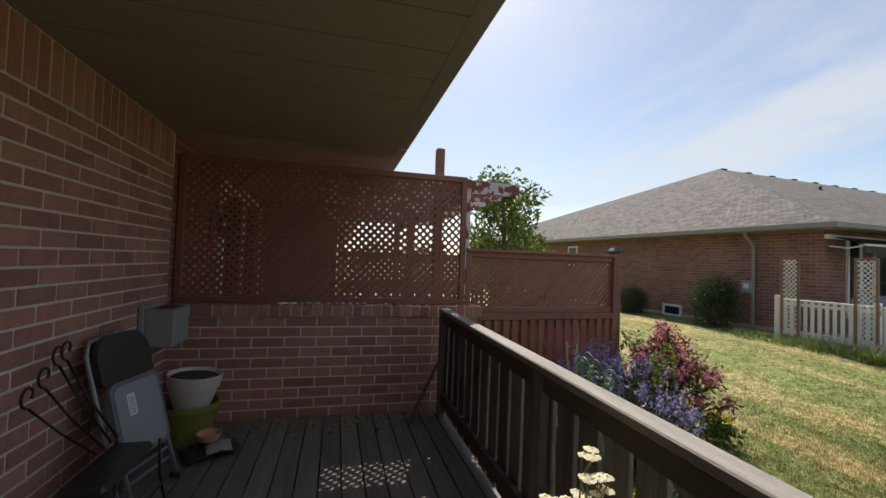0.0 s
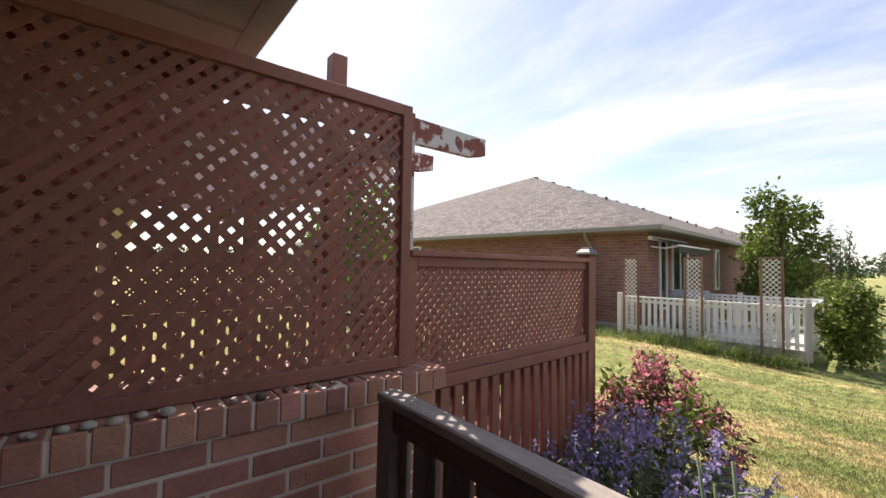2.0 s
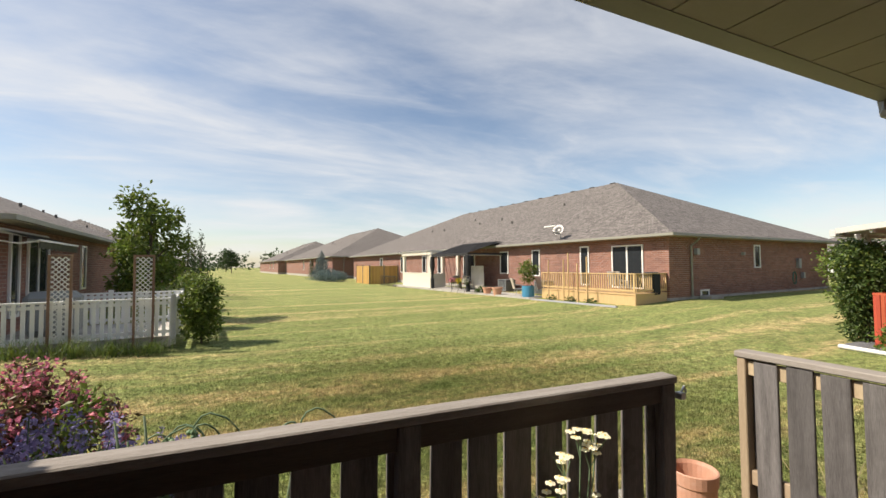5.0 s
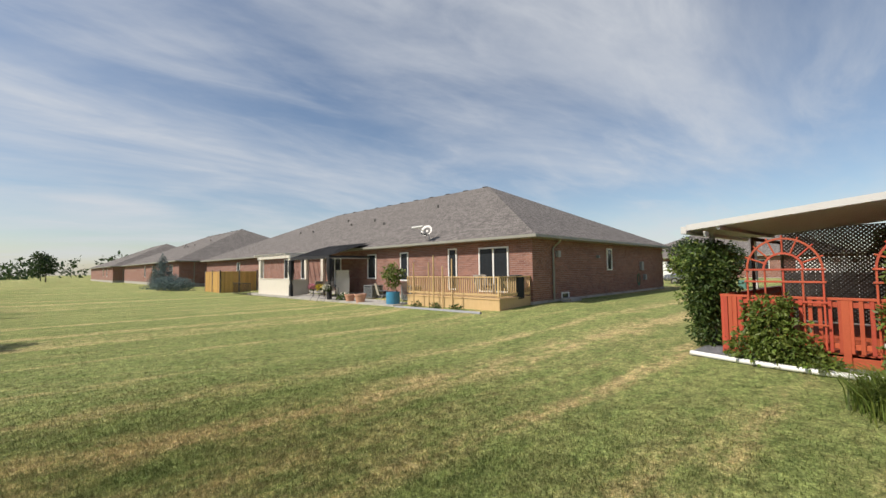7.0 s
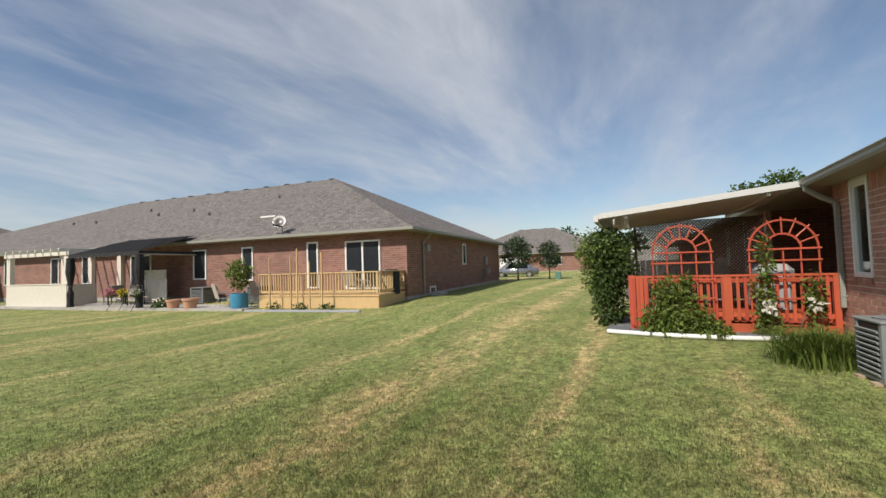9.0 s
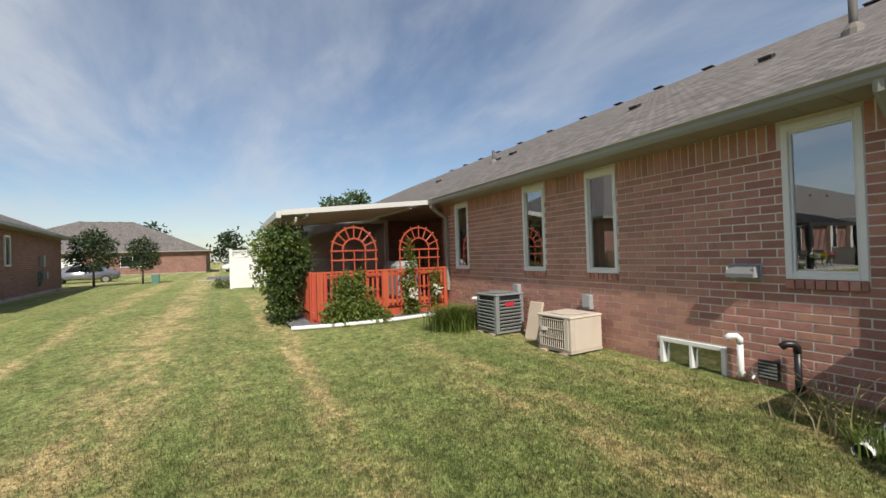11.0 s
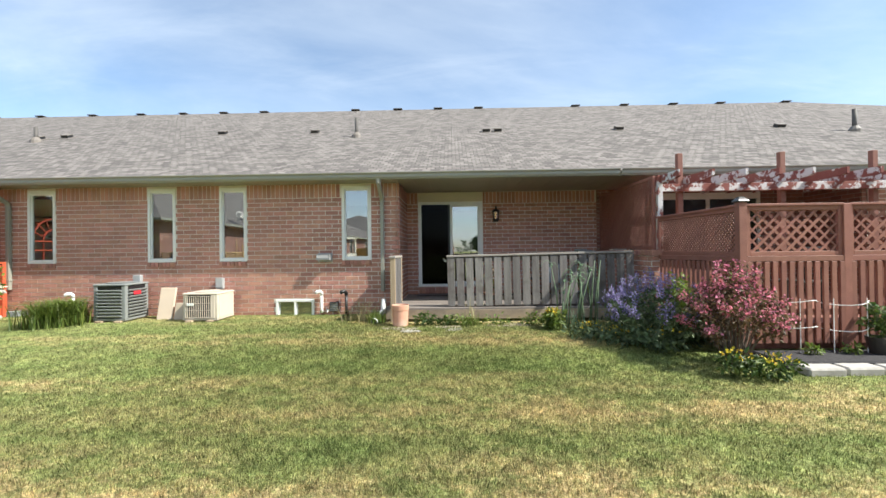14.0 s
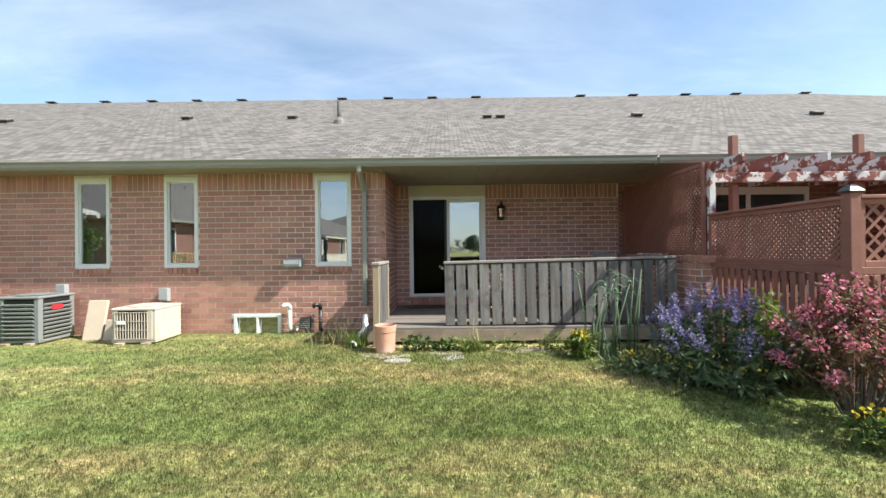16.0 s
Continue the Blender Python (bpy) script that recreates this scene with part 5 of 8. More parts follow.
def daisies():
    t = thing("fleabane_plant", "white daisy-like flowers on thin stems in a deck pot", "flower", (2.15, -0.70, DECK_Z + 0.2))
    r = random.Random(6)
    for k in range(9):
        x, y = (-0.13, -0.1, -0.04, 0.0, 0.03, 0.08, 0.13, -0.15, 0.02)[k], r.uniform(-0.05, 0.05)
        h = (0.60, 0.56, 0.62, 0.52, 0.44, 0.36, 0.38, 0.33, 0.30)[k]
        bm = bmesh.new()
        tube(bm, [(x * 0.3, y * 0.5, 0), (x * 0.7, y, h * 0.6), (x, y, h)], 0.003, 5)
        for c in range(3):
            tube(bm, [(x * 0.9, y, h * 0.88), (x + r.uniform(-0.04, 0.04), y + r.uniform(-0.04, 0.04), h + r.uniform(-0.01, 0.02))], 0.002, 4)
        part("stem", bm, M["onion"], t)
        for c in range(5):
            fx, fy, fz = x + r.uniform(-0.045, 0.045), y + r.uniform(-0.04, 0.04), h + r.uniform(-0.012, 0.025)
            bm = bmesh.new()
            n = 14
            ring = [bm.verts.new((fx + 0.021 * math.cos(math.tau * i / n), fy + 0.021 * math.sin(math.tau * i / n), fz + (0.004 if i % 2 else 0.0))) for i in range(n)]
            mid = bm.verts.new((fx, fy, fz + 0.008))
            for i in range(n):
                bm.faces.new((ring[i], ring[(i + 1) % n], mid))
            bmesh.ops.solidify(bm, geom=list(bm.faces), thickness=0.003)
            head = part("flower_head", bm, M["petal_white"], t)
            bm = bmesh.new(); bmesh.ops.create_icosphere(bm, subdivisions=1, radius=0.0042, matrix=Matrix.Translation((fx, fy, fz + 0.007))); part("eye", bm, M["petal_yellow"], head)
    leaf_cloud("leaves", [(0, 0, 0.16, 0.12, 0.08, 0.2)], 110, 0.06, M["leaf_light"], t, 77, shell=0.1, aspect=0.3)


daisies()


def ornamental_grass(label, at, n, height, spread, mat="grass_blade", seed=1, name="ornamental_grass", arch=0.9, width=0.014):
    t = thing(name, label, "grass clump", at)
    blade_tuft("blades", n, height, spread, width, M[mat], t, seed, arch=arch)
    return t


ornamental_grass("arching mound of bright green daylily leaves", (-5.75, -1.0, 0.14), 1500, 0.95, 0.62, seed=2, arch=1.15, width=0.02)
ornamental_grass("tall wispy seeding grass by the wall corner", (-0.25, -0.75, 0.13), 60, 0.75, 0.6, "grass_dry", 3)
ornamental_grass("tufts of long grass beside the terracotta pot", (0.08, -1.05, 0.13), 160, 0.42, 0.22, seed=5)
ornamental_grass("long grass below the deck fence", (1.7, -1.3, 0.14), 140, 0.3, 0.3, seed=6)
ornamental_grass("seed grass stems in front of the deck fence", (1.75, -1.25, 0.14), 14, 0.85, 0.15, "grass_dry", 7)


# ---- yard things ----
M["beige_metal"] = material("beige_painted_metal", (0.60, 0.53, 0.44), (0.54, 0.47, 0.39), 0.45, bump=0.04, stain=(0.36, 0.30, 0.23), stain_amount=0.3)
M["slate_metal"] = material("grey_painted_metal", (0.235, 0.25, 0.245), (0.20, 0.21, 0.205), 0.4, bump=0.04)
M["terracotta"] = material("terracotta", (0.60, 0.33, 0.23), (0.52, 0.27, 0.18), 0.8, scale=5, bump=0.1, stain=(0.68, 0.55, 0.47), stain_amount=0.5)
M["red_label"] = material("red_badge", (0.55, 0.03, 0.05), (0.5, 0.03, 0.04), 0.3, bump=0)
M["pvc"] = material("white_pvc", (0.80, 0.80, 0.78), (0.74, 0.74, 0.72), 0.4, bump=0.02)


def air_conditioner(label, at, rz, W, D, Hh, body, louvre_front, badge):
    t = thing("air_conditioner", label, "air conditioner", at, rz, group="air conditioners")
    bm = bmesh.new()
    box(bm, -W / 2 + 0.012, -D / 2 + 0.012, 0.09, W / 2 - 0.012, D / 2 - 0.012, Hh - 0.04, bevel=0.02)
    part("core", bm, M["black"], t)
    for sx in (-1, 1):
        for sy in (-1, 1):
            x, y = sx * (W / 2 - 0.04), sy * (D / 2 - 0.04)
            bar("corner_post", t, body, x - 0.04, y - 0.04, 0.06, x + 0.04, y + 0.04, Hh - 0.03, bevel=0.012)
    bm = bmesh.new()
    box(bm, -W / 2 - 0.01, -D / 2 - 0.01, Hh - 0.04, W / 2 + 0.01, D / 2 + 0.01, Hh, bevel=0.014)
    part("lid", bm, body, t)
    bm = bmesh.new()
    lathe(bm, [(0.24, 0), (0.25, 0.012), (0.2, 0.02), (0.02, 0.02)], 28, (0, 0, Hh))
    part("fan_grille", bm, body, t)
    bar("base_pan", t, body, -W / 2, -D / 2, 0.05, W / 2, D / 2, 0.09)
    for sx in (-1, 1):
        bar("timber_block", t, M["pale_rail"], sx * W * 0.3 - 0.06, -D / 2 - 0.06, -0.03, sx * W * 0.3 + 0.06, D / 2 + 0.06, 0.05)
    sides = [("front", pose(0, -D / 2, 0), W), ("back", pose(0, D / 2, 0, 0, 0, 180), W), ("side", pose(W / 2, 0, 0, 0, 0, 90), D), ("side", pose(-W / 2, 0, 0, 0, 0, -90), D)]
    for nm, m, w in sides:
        if louvre_front and nm != "front":
            ob = bar("side_panel", t, body, -w / 2 + 0.06, -0.008, 0.09, w / 2 - 0.06, 0.004, Hh - 0.04); ob.matrix_basis = m
            continue
        if louvre_front:
            n = 12
            x0, x1 = -w / 2 + 0.05, w / 2 - 0.12
            for k in range(n + 1):
                ob = bar("grille_bar", t, body, x0 + (x1 - x0) * k / n - 0.004, -0.012, 0.1, x0 + (x1 - x0) * k / n + 0.004, 0.0, Hh - 0.06, bevel=0); ob.matrix_basis = m
            for k in range(4):
                ob = bar("grille_bar", t, body, x0, -0.014, 0.1 + k * 0.13, x1, -0.002, 0.108 + k * 0.13, bevel=0); ob.matrix_basis = m
            ob = bar("side_panel", t, body, w / 2 - 0.12, -0.008, 0.09, w / 2 - 0.05, 0.004, Hh - 0.04); ob.matrix_basis = m
            ob = bar("badge", t, M["white"], x0 + 0.03, -0.02, Hh - 0.24, x0 + 0.16, -0.014, Hh - 0.19); ob.matrix_basis = m
        else:
            n = 9
            for k in range(n):
                z = 0.12 + k * (Hh - 0.2) / n
                bm = bmesh.new()
                box(bm, -w / 2 + 0.07, -0.014, 0, w / 2 - 0.07, 0.004, 0.03, m=pose(0, 0, z, 28, 0, 0))
                ob = part("louvre", bm, body, t); ob.matrix_basis = m
            if badge and w == D:
                ob = bar("badge", t, M["red_label"], -0.13, -0.032, Hh - 0.22, 0.06, -0.02, Hh - 0.15); ob.matrix_basis = m
    return t


air_conditioner("beige air conditioner on timber blocks by the wall", (-3.28, -0.47, 0.13), 2, 0.64, 0.62, 0.56, M["beige_metal"], True, False)
air_conditioner("dark grey louvred air conditioner with a red badge", (-5.02, -0.45, 0.13), 2, 0.60, 0.62, 0.74, M["slate_metal"], False, True)


def slab(at, w, h, th, rz):
    t = bar("paving_slab", None, M["slab"], -w / 2, -th / 2, 0, w / 2, th / 2, h, bevel=0.012)
    t.matrix_basis = pose(*at, -14, 0, rz)
    tagged(t, "pale concrete slab leaning between air conditioners", "paving slab", "leaning slabs")


M["slab"] = material("pale_slab", (0.58, 0.48, 0.37), (0.48, 0.39, 0.30), 0.9, scale=3, fine=80, bump=0.2)
slab((-4.2, -0.42, 0.11), 0.30, 0.66, 0.05, 4)
slab((-3.88, -0.47, 0.11), 0.25, 0.36, 0.05, -8)


def disconnect(x, z):
    t = thing("disconnect_box", "small grey electrical disconnect box on the wall", "electrical box", (x, -0.004, z), group="disconnect boxes")
    bar("case", t, M["grey_plastic"], -0.07, -0.085, 0, 0.07, -0.004, 0.22, bevel=0.008)
    bar("cover", t, M["grey_plastic"], -0.075, -0.1, 0.03, 0.075, -0.088, 0.225, bevel=0.006)


disconnect(-5.0, 0.78)
disconnect(-3.3, 0.70)


def vent_pipe(label, x, z0, z1, mat, r=0.03):
    t = thing("vent_pipe", label, "pipe", (x, -0.07, 0), group="vent pipes")
    bm = bmesh.new()
    tube(bm, [(0, 0.08, z0), (0, 0.0, z0), (0, 0, z0 + 0.05), (0, 0, z1 - 0.04)], r, 12)
    part("pipe", bm, mat, t, smooth=True)
    bm = bmesh.new()
    tube(bm, [(0, 0, z1 - 0.05), (0, -0.005, z1), (-0.02, -0.03, z1 + 0.03), (-0.06, -0.07, z1 + 0.03), (-0.09, -0.1, z1)], r * 1.15, 12)
    part("elbow", bm, mat, t, smooth=True)


vent_pipe("white plastic vent pipe with a bent top", -1.22, 0.22, 0.60, M["pvc"])
vent_pipe("black plastic vent pipe with a bent top", -0.72, 0.2, 0.60, M["black"])
vent_pipe("white plastic vent pipe with a bent top", -6.35, 0.2, 0.60, M["pvc"])
vb = thing("wall_vent", "small dark louvred vent box low on the wall", "vent", (-0.98, -0.004, 0.22))
bar("case", vb, M["black"], -0.09, -0.05, 0, 0.09, -0.002, 0.19, bevel=0.006)
for k in range(5):
    bar("slat", vb, M["slate_metal"], -0.08, -0.058, 0.02 + k * 0.035, 0.08, -0.052, 0.035 + k * 0.035, bevel=0)
tap = thing("garden_tap", "small white garden tap on the wall", "tap", (-1.1, -0.004, 0.24))
bm = bmesh.new(); tube(bm, [(0, 0, 0), (0, -0.07, 0), (0, -0.09, -0.03)], 0.012, 8); part("spout", bm, M["pvc"], tap)
bm = bmesh.new(); lathe(bm, [(0.025, 0), (0.03, 0.01), (0.025, 0.02)], 10, (0, -0.05, 0.01)); part("handle", bm, M["steel"], tap)


M["dull_sheet"] = material("dull_sheet_metal", (0.22, 0.225, 0.22), (0.17, 0.175, 0.17), 0.5, bump=0.04)


def dryer_hood():
    t = thing("dryer_vent", "grey sheet-metal dryer vent hood on the brick", "vent", (-1.16, -0.004, 1.24))
    bm = bmesh.new()
    prof = [(0.0, 0.14), (-0.09, 0.14), (-0.16, 0.06), (-0.16, 0.02), (-0.15, 0.02), (-0.085, 0.125), (0.0, 0.125)]
    a = [bm.verts.new((-0.13, y, z)) for y, z in prof]; b = [bm.verts.new((0.13, y, z)) for y, z in prof]
    for i in range(len(prof)):
        j = (i + 1) % len(prof)
        bm.faces.new((a[i], b[i], b[j], a[j]))
    bm.faces.new(a[::-1]); bm.faces.new(b)
    part("hood", bm, M["dull_sheet"], t)
    for sx in (-1, 1):
        bar("cheek", t, M["grey_plastic"], sx * 0.13 - 0.004, -0.14, 0.02, sx * 0.13 + 0.004, -0.001, 0.13, bevel=0)
    bar("back_plate", t, M["grey_plastic"], -0.15, -0.012, -0.02, 0.15, -0.001, 0.16)


dryer_hood()


def pot(name, label, at, profile, mat, soil=True, seg=28, tilt=0):
    t = thing(name, label, "pot", at)
    t.matrix_basis = pose(*at, tilt, 0, 0)
    bm = bmesh.new()
    lathe(bm, profile, seg)
    part("body", bm, mat, t, smooth=False)
    if soil:
        r = profile[-1][0]
        bm = bmesh.new()
        lathe(bm, [(r * 0.6, profile[-1][1]), (r * 0.97, profile[-1][1] + 0.004), (0.01, profile[-1][1] + 0.012)], seg)
        part("soil", bm, M["soil"], t)
    return t


M["soil"] = material("soil", (0.09, 0.065, 0.045), (0.05, 0.036, 0.026), 0.95, scale=8, fine=60, bump=0.5)
soil_patch("pale bare earth round the terracotta pot", (0.55, -1.45, 0.13), 0.42, 0.24, 3)
soil_patch("pale bare earth in front of the deck", (1.35, -1.42, 0.135), 0.3, 0.13, 4)
soil_patch("dry earth and straw below the deck fence", (2.35, -1.3, 0.138), 0.5, 0.16, 5)
pot("plant_pot", "tall pale terracotta pot beside the gate", (0.53, -1.31, 0.13), [(0.125, 0), (0.13, 0.03), (0.138, 0.28), (0.146, 0.29), (0.15, 0.37), (0.142, 0.375), (0.133, 0.35), (0.125, 0.17)], M["terracotta"])
ext = thing("downspout_extension", "white plastic drain pipe lying in the grass", "pipe", (0.05, -0.9, 0.19))
bm = bmesh.new(); tube(bm, [(0.0, 0.75, 0.28), (0, 0.7, 0.06), (0, 0.5, 0.03), (0.0, -0.28, 0.0)], 0.055, 14, cap=False); part("pipe", bm, M["pvc"], ext, smooth=True)
# black disc in the pipe end, painted for the shade inside
bm = bmesh.new(); lathe(bm, [(0.05, 0), (0.05, 0.004)], 14); ob = part("dark_mouth", bm, M["black"], ext); ob.matrix_basis = pose(0, -0.24, 0.0, 90, 0, 0)
stone = thing("stepping_stone", "flat pale stepping stone in the grass", "stone", (0.75, -1.75, 0.135), group="stepping stones")
bm = bmesh.new(); lathe(bm, [(0.17, 0), (0.18, 0.004), (0.15, 0.008), (0.02, 0.009)], 11); bmesh.ops.scale(bm, verts=bm.verts, vec=(1.0, 0.6, 1)); part("slab", bm, M["concrete"], stone)
copy_thing(stone, pose(1.45, -1.62, 0.132, 0, 0, 40))

# mulch bed with edging stones in front of the neighbouring deck
bed = bmesh.new()
box(bed, 5.15, -3.62, 0.02, 9.2, -3.08, 0.12, bevel=0.02)
tagged(part("mulch_bed", bed, material("dark_mulch", (0.045, 0.042, 0.045), (0.02, 0.019, 0.02), 0.95, scale=14, fine=70, bump=0.9)), "dark bark mulch bed below the deck", "flower bed", kind="stuff")
for k in range(9):
    bm = bmesh.new()
    box(bm, -0.2, -0.11, -0.05, 0.2, 0.11, 0.085, bevel=0.02)
    e = part("edging_stone", bm, M["concrete"]); e.matrix_basis = pose(5.45 + k * 0.425, -3.72 + 0.02 * math.sin(k * 2), 0.015, 0, 0, math.sin(k * 3.1) * 4)
    tagged(e, "grey concrete edging block along the mulch bed", "edging stone", "edging stones")
low_plants("small seedling in a shallow tray on the mulch", (5.75, -3.3, 0.13), [(0, 0, 0.05, 0.09, 0.08, 0.05)], 60, 0.06, "leaf_light", None, 51)
low_plants("small seedling in a shallow tray on the mulch", (6.2, -3.3, 0.13), [(0, 0, 0.05, 0.09, 0.08, 0.07)], 60, 0.06, "leaf_light", None, 52)
pot("plant_pot", "dark plastic pot with a tomato plant", (6.55, -3.28, 0.12), [(0.1, 0), (0.14, 0.18), (0.145, 0.2), (0.135, 0.2), (0.125, 0.17)], M["black_cap"])
low_plants("tomato plant growing in a dark pot", (6.55, -3.28, 0.3), [(0, 0, 0.2, 0.16, 0.15, 0.2)], 180, 0.09, "leaf", None, 53)

# ---- things on the deck ----
def rounded_panel(bm, x0, z0, x1, z1, y0, y1, r_top, r_low, seg=6):
    """Upright slab with rounded corners."""
    ring = []
    for cx, cz, rr, a0 in ((x1 - r_low, z0 + r_low, r_low, -90), (x1 - r_top, z1 - r_top, r_top, 0), (x0 + r_top, z1 - r_top, r_top, 90), (x0 + r_low, z0 + r_low, r_low, 180)):
        for i in range(seg + 1):
            a = radians(a0 + 90 * i / seg)
            ring.append((cx + rr * math.cos(a), cz + rr * math.sin(a)))
    va = [bm.verts.new((x, y0, z)) for x, z in ring]
    vb = [bm.verts.new((x, y1, z)) for x, z in ring]
    bm.faces.new(va); bm.faces.new(vb[::-1])
    for i in range(len(ring)):
        j = (i + 1) % len(ring)
        bm.faces.new((va[j], va[i], vb[i], vb[j]))
    bmesh.ops.recalc_face_normals(bm, faces=bm.faces)


def folding_chair():
    """Folded steel chair leaning on the wall."""
    t = thing("folding_chair", "folded grey steel chair with black padded backrest", "chair", (3.80, 1.02, DECK_Z))
    t.matrix_basis = pose(3.72, 1.10, DECK_Z, -15, 0, -14) @ Matrix.Scale(1.02, 4)
    for sx in (-1, 1):
        x = sx * 0.21
        bm = bmesh.new(); tube(bm, [(x, 0, 0.01), (x * 1.0, 0.0, 0.5), (x * 0.98, 0.01, 0.86), (x * 0.8, 0.015, 0.93), (0, 0.015, 0.95)], 0.012, 8); part("frame_tube", bm, M["chair_metal"], t, smooth=True)
        bm = bmesh.new(); tube(bm, [(x * 0.86, -0.05, 0.01), (x * 0.86, -0.02, 0.62)], 0.011, 8); part("leg", bm, M["chair_metal"], t, smooth=True)
        for y in (0.0, -0.05):
            bm = bmesh.new(); lathe(bm, [(0.016, 0), (0.017, 0.03), (0.013, 0.035)], 8, (x * (1 if y == 0 else 0.86), y, 0.0)); part("rubber_foot", bm, M["black"], t)
    for z in (0.14, 0.2):
        bm = bmesh.new(); tube(bm, [(-0.2, -0.03, z), (0.2, -0.03, z)], 0.009, 6); part("stretcher", bm, M["chair_metal"], t)
    bm = bmesh.new(); rounded_panel(bm, -0.19, 0.25, 0.19, 0.68, -0.055, -0.03, 0.05, 0.05); part("seat", bm, M["chair_seat"], t, "blue-grey steel seat pan")
    bm = bmesh.new(); rounded_panel(bm, -0.165, 0.275, 0.165, 0.655, -0.0585, -0.0545, 0.04, 0.04); part("seat_recess", bm, M["grey_plastic"], t)
    bar("label_sticker", t, M["white"], -0.09, -0.0605, 0.48, -0.03, -0.059, 0.6, bevel=0)
    for k in range(6):
        bar("print_line", t, M["grey_plastic"], -0.082, -0.0615, 0.495 + k * 0.016, -0.04, -0.061, 0.5 + k * 0.016, bevel=0)
    bm = bmesh.new()
    rounded_panel(bm, -0.195, 0.68, 0.195, 0.945, -0.035, 0.0, 0.13, 0.02)
    part("backrest", bm, M["black_cap"], t, "black padded backrest")


M["chair_metal"] = material("grey_chair_steel", (0.33, 0.34, 0.35), (0.27, 0.28, 0.29), 0.35, metal=0.3, bump=0.02)
M["chair_seat"] = material("grey_seat_pan", (0.20, 0.22, 0.24), (0.17, 0.185, 0.20), 0.4, metal=0.2, bump=0.03)
folding_chair()


def iron_chair():
    t = thing("iron_stand", "black wrought-iron patio chair with scrolled back", "chair", (3.34, 1.2, DECK_Z))
    for x, tx, tz in ((0.0, -0.2, 0.72), (0.07, -0.1, 0.78), (0.14, -0.01, 0.86), (0.2, 0.05, 0.87)):
        pts = [(x, 0.0, 0.42), ((x + tx) / 2, 0.1, (tz + 0.42) / 2), (tx, 0.17, tz)]
        for i in range(14):
            a = i / 13 * 1.75 * math.pi
            rr = 0.055 * (1 - i / 20)
            pts.append((tx - rr * math.sin(a), 0.17, tz + 0.055 - rr * math.cos(a)))
        bm = bmesh.new(); tube(bm, pts, 0.006, 6); part("scroll_bar", bm, M["black"], t, smooth=True)
    bm = bmesh.new(); box(bm, -0.28, -0.17, 0.34, 0.22, 0.03, 0.39, bevel=0.02); part("seat", bm, M["black_cap"], t, "black padded seat")
    for x, y in ((-0.26, -0.2), (0.2, -0.2), (-0.26, 0.0), (0.2, 0.0)):
        bm = bmesh.new(); tube(bm, [(x, y, 0.4), (x * 1.05, y * 1.02, 0.2), (x * 1.2, y * 1.08 - 0.02, 0.0)], 0.007, 6); part("leg", bm, M["black"], t, smooth=True)
    bm = bmesh.new(); tube(bm, [(-0.28, -0.22, 0.16), (0.22, -0.22, 0.16)], 0.006, 6); part("stretcher", bm, M["black"], t)


iron_chair()
M["white_plastic"] = material("white_plastic", (0.72, 0.68, 0.60), (0.66, 0.62, 0.54), 0.5, bump=0.04, stain=(0.42, 0.36, 0.28), stain_amount=0.4)
M["olive_plastic"] = material("olive_plastic", (0.24, 0.25, 0.05), (0.20, 0.21, 0.04), 0.45, bump=0.04)
pot("plant_pot", "olive green plastic flower pot on the deck", (4.46, 1.12, DECK_Z), [(0.13, 0), (0.135, 0.01), (0.185, 0.26), (0.20, 0.265), (0.20, 0.30), (0.185, 0.30), (0.17, 0.24)], M["olive_plastic"])
pot("plant_pot", "white plastic flower pot stacked in a green one", (4.45, 1.12, DECK_Z + 0.252), [(0.11, 0), (0.12, 0.01), (0.165, 0.16), (0.172, 0.165), (0.19, 0.26), (0.182, 0.262), (0.165, 0.235)], M["white_plastic"], tilt=4)
pot("clay_saucer", "small clay saucer on garden gloves", (4.22, 0.93, DECK_Z + 0.1), [(0.06, 0), (0.07, 0.01), (0.082, 0.05), (0.076, 0.05), (0.065, 0.02)], M["terracotta"], soil=False)


def crumpled(name, label, at, w, d, h, mat, seed):
    r = random.Random(seed)
    bm = bmesh.new()
    bmesh.ops.create_grid(bm, x_segments=9, y_segments=7, size=0.5)
    for v in bm.verts:
        v.co = Vector((v.co.x * w, v.co.y * d, h * (0.5 + 0.5 * noise.noise(v.co * 5 + Vector((seed, 0, 0)))) * (1.1 - abs(v.co.x) - abs(v.co.y) * 0.8) + 0.004))
    g = bmesh.ops.extrude_face_region(bm, geom=list(bm.faces))
    bmesh.ops.translate(bm, verts=[e for e in g["geom"] if isinstance(e, bmesh.types.BMVert)], vec=(0, 0, 0.006))
    ob = part(name, bm, mat, None, smooth=True)
    ob.matrix_basis = pose(*at, 0, 0, seed * 40)
    tagged(ob, label, "gloves")


crumpled("garden_glove", "crumpled dark garden gloves on the deck", (4.22, 0.92, DECK_Z + 0.001), 0.34, 0.28, 0.13, M["black_cap"], 3)
crumpled("garden_glove", "crumpled pale garden gloves on the deck", (4.18, 0.86, DECK_Z + 0.05), 0.2, 0.16, 0.07, M["grey_plastic"], 5)
jb = thing("utility_box", "grey sheet-metal utility box on the brick wall", "electrical box", (4.33, RECESS_Y - 0.01, 1.12))
bar("back_plate", jb, M["grey_plastic"], -0.03, -0.03, -0.04, 0.26, -0.001, 0.31)
bm = bmesh.new(); box(bm, 0.0, -0.215, 0.01, 0.32, -0.031, 0.27, bevel=0.006); part("case", bm, M["grey_plastic"], jb)
bar("lid", jb, M["grey_plastic"], -0.005, -0.22, 0.271, 0.325, -0.03, 0.281)
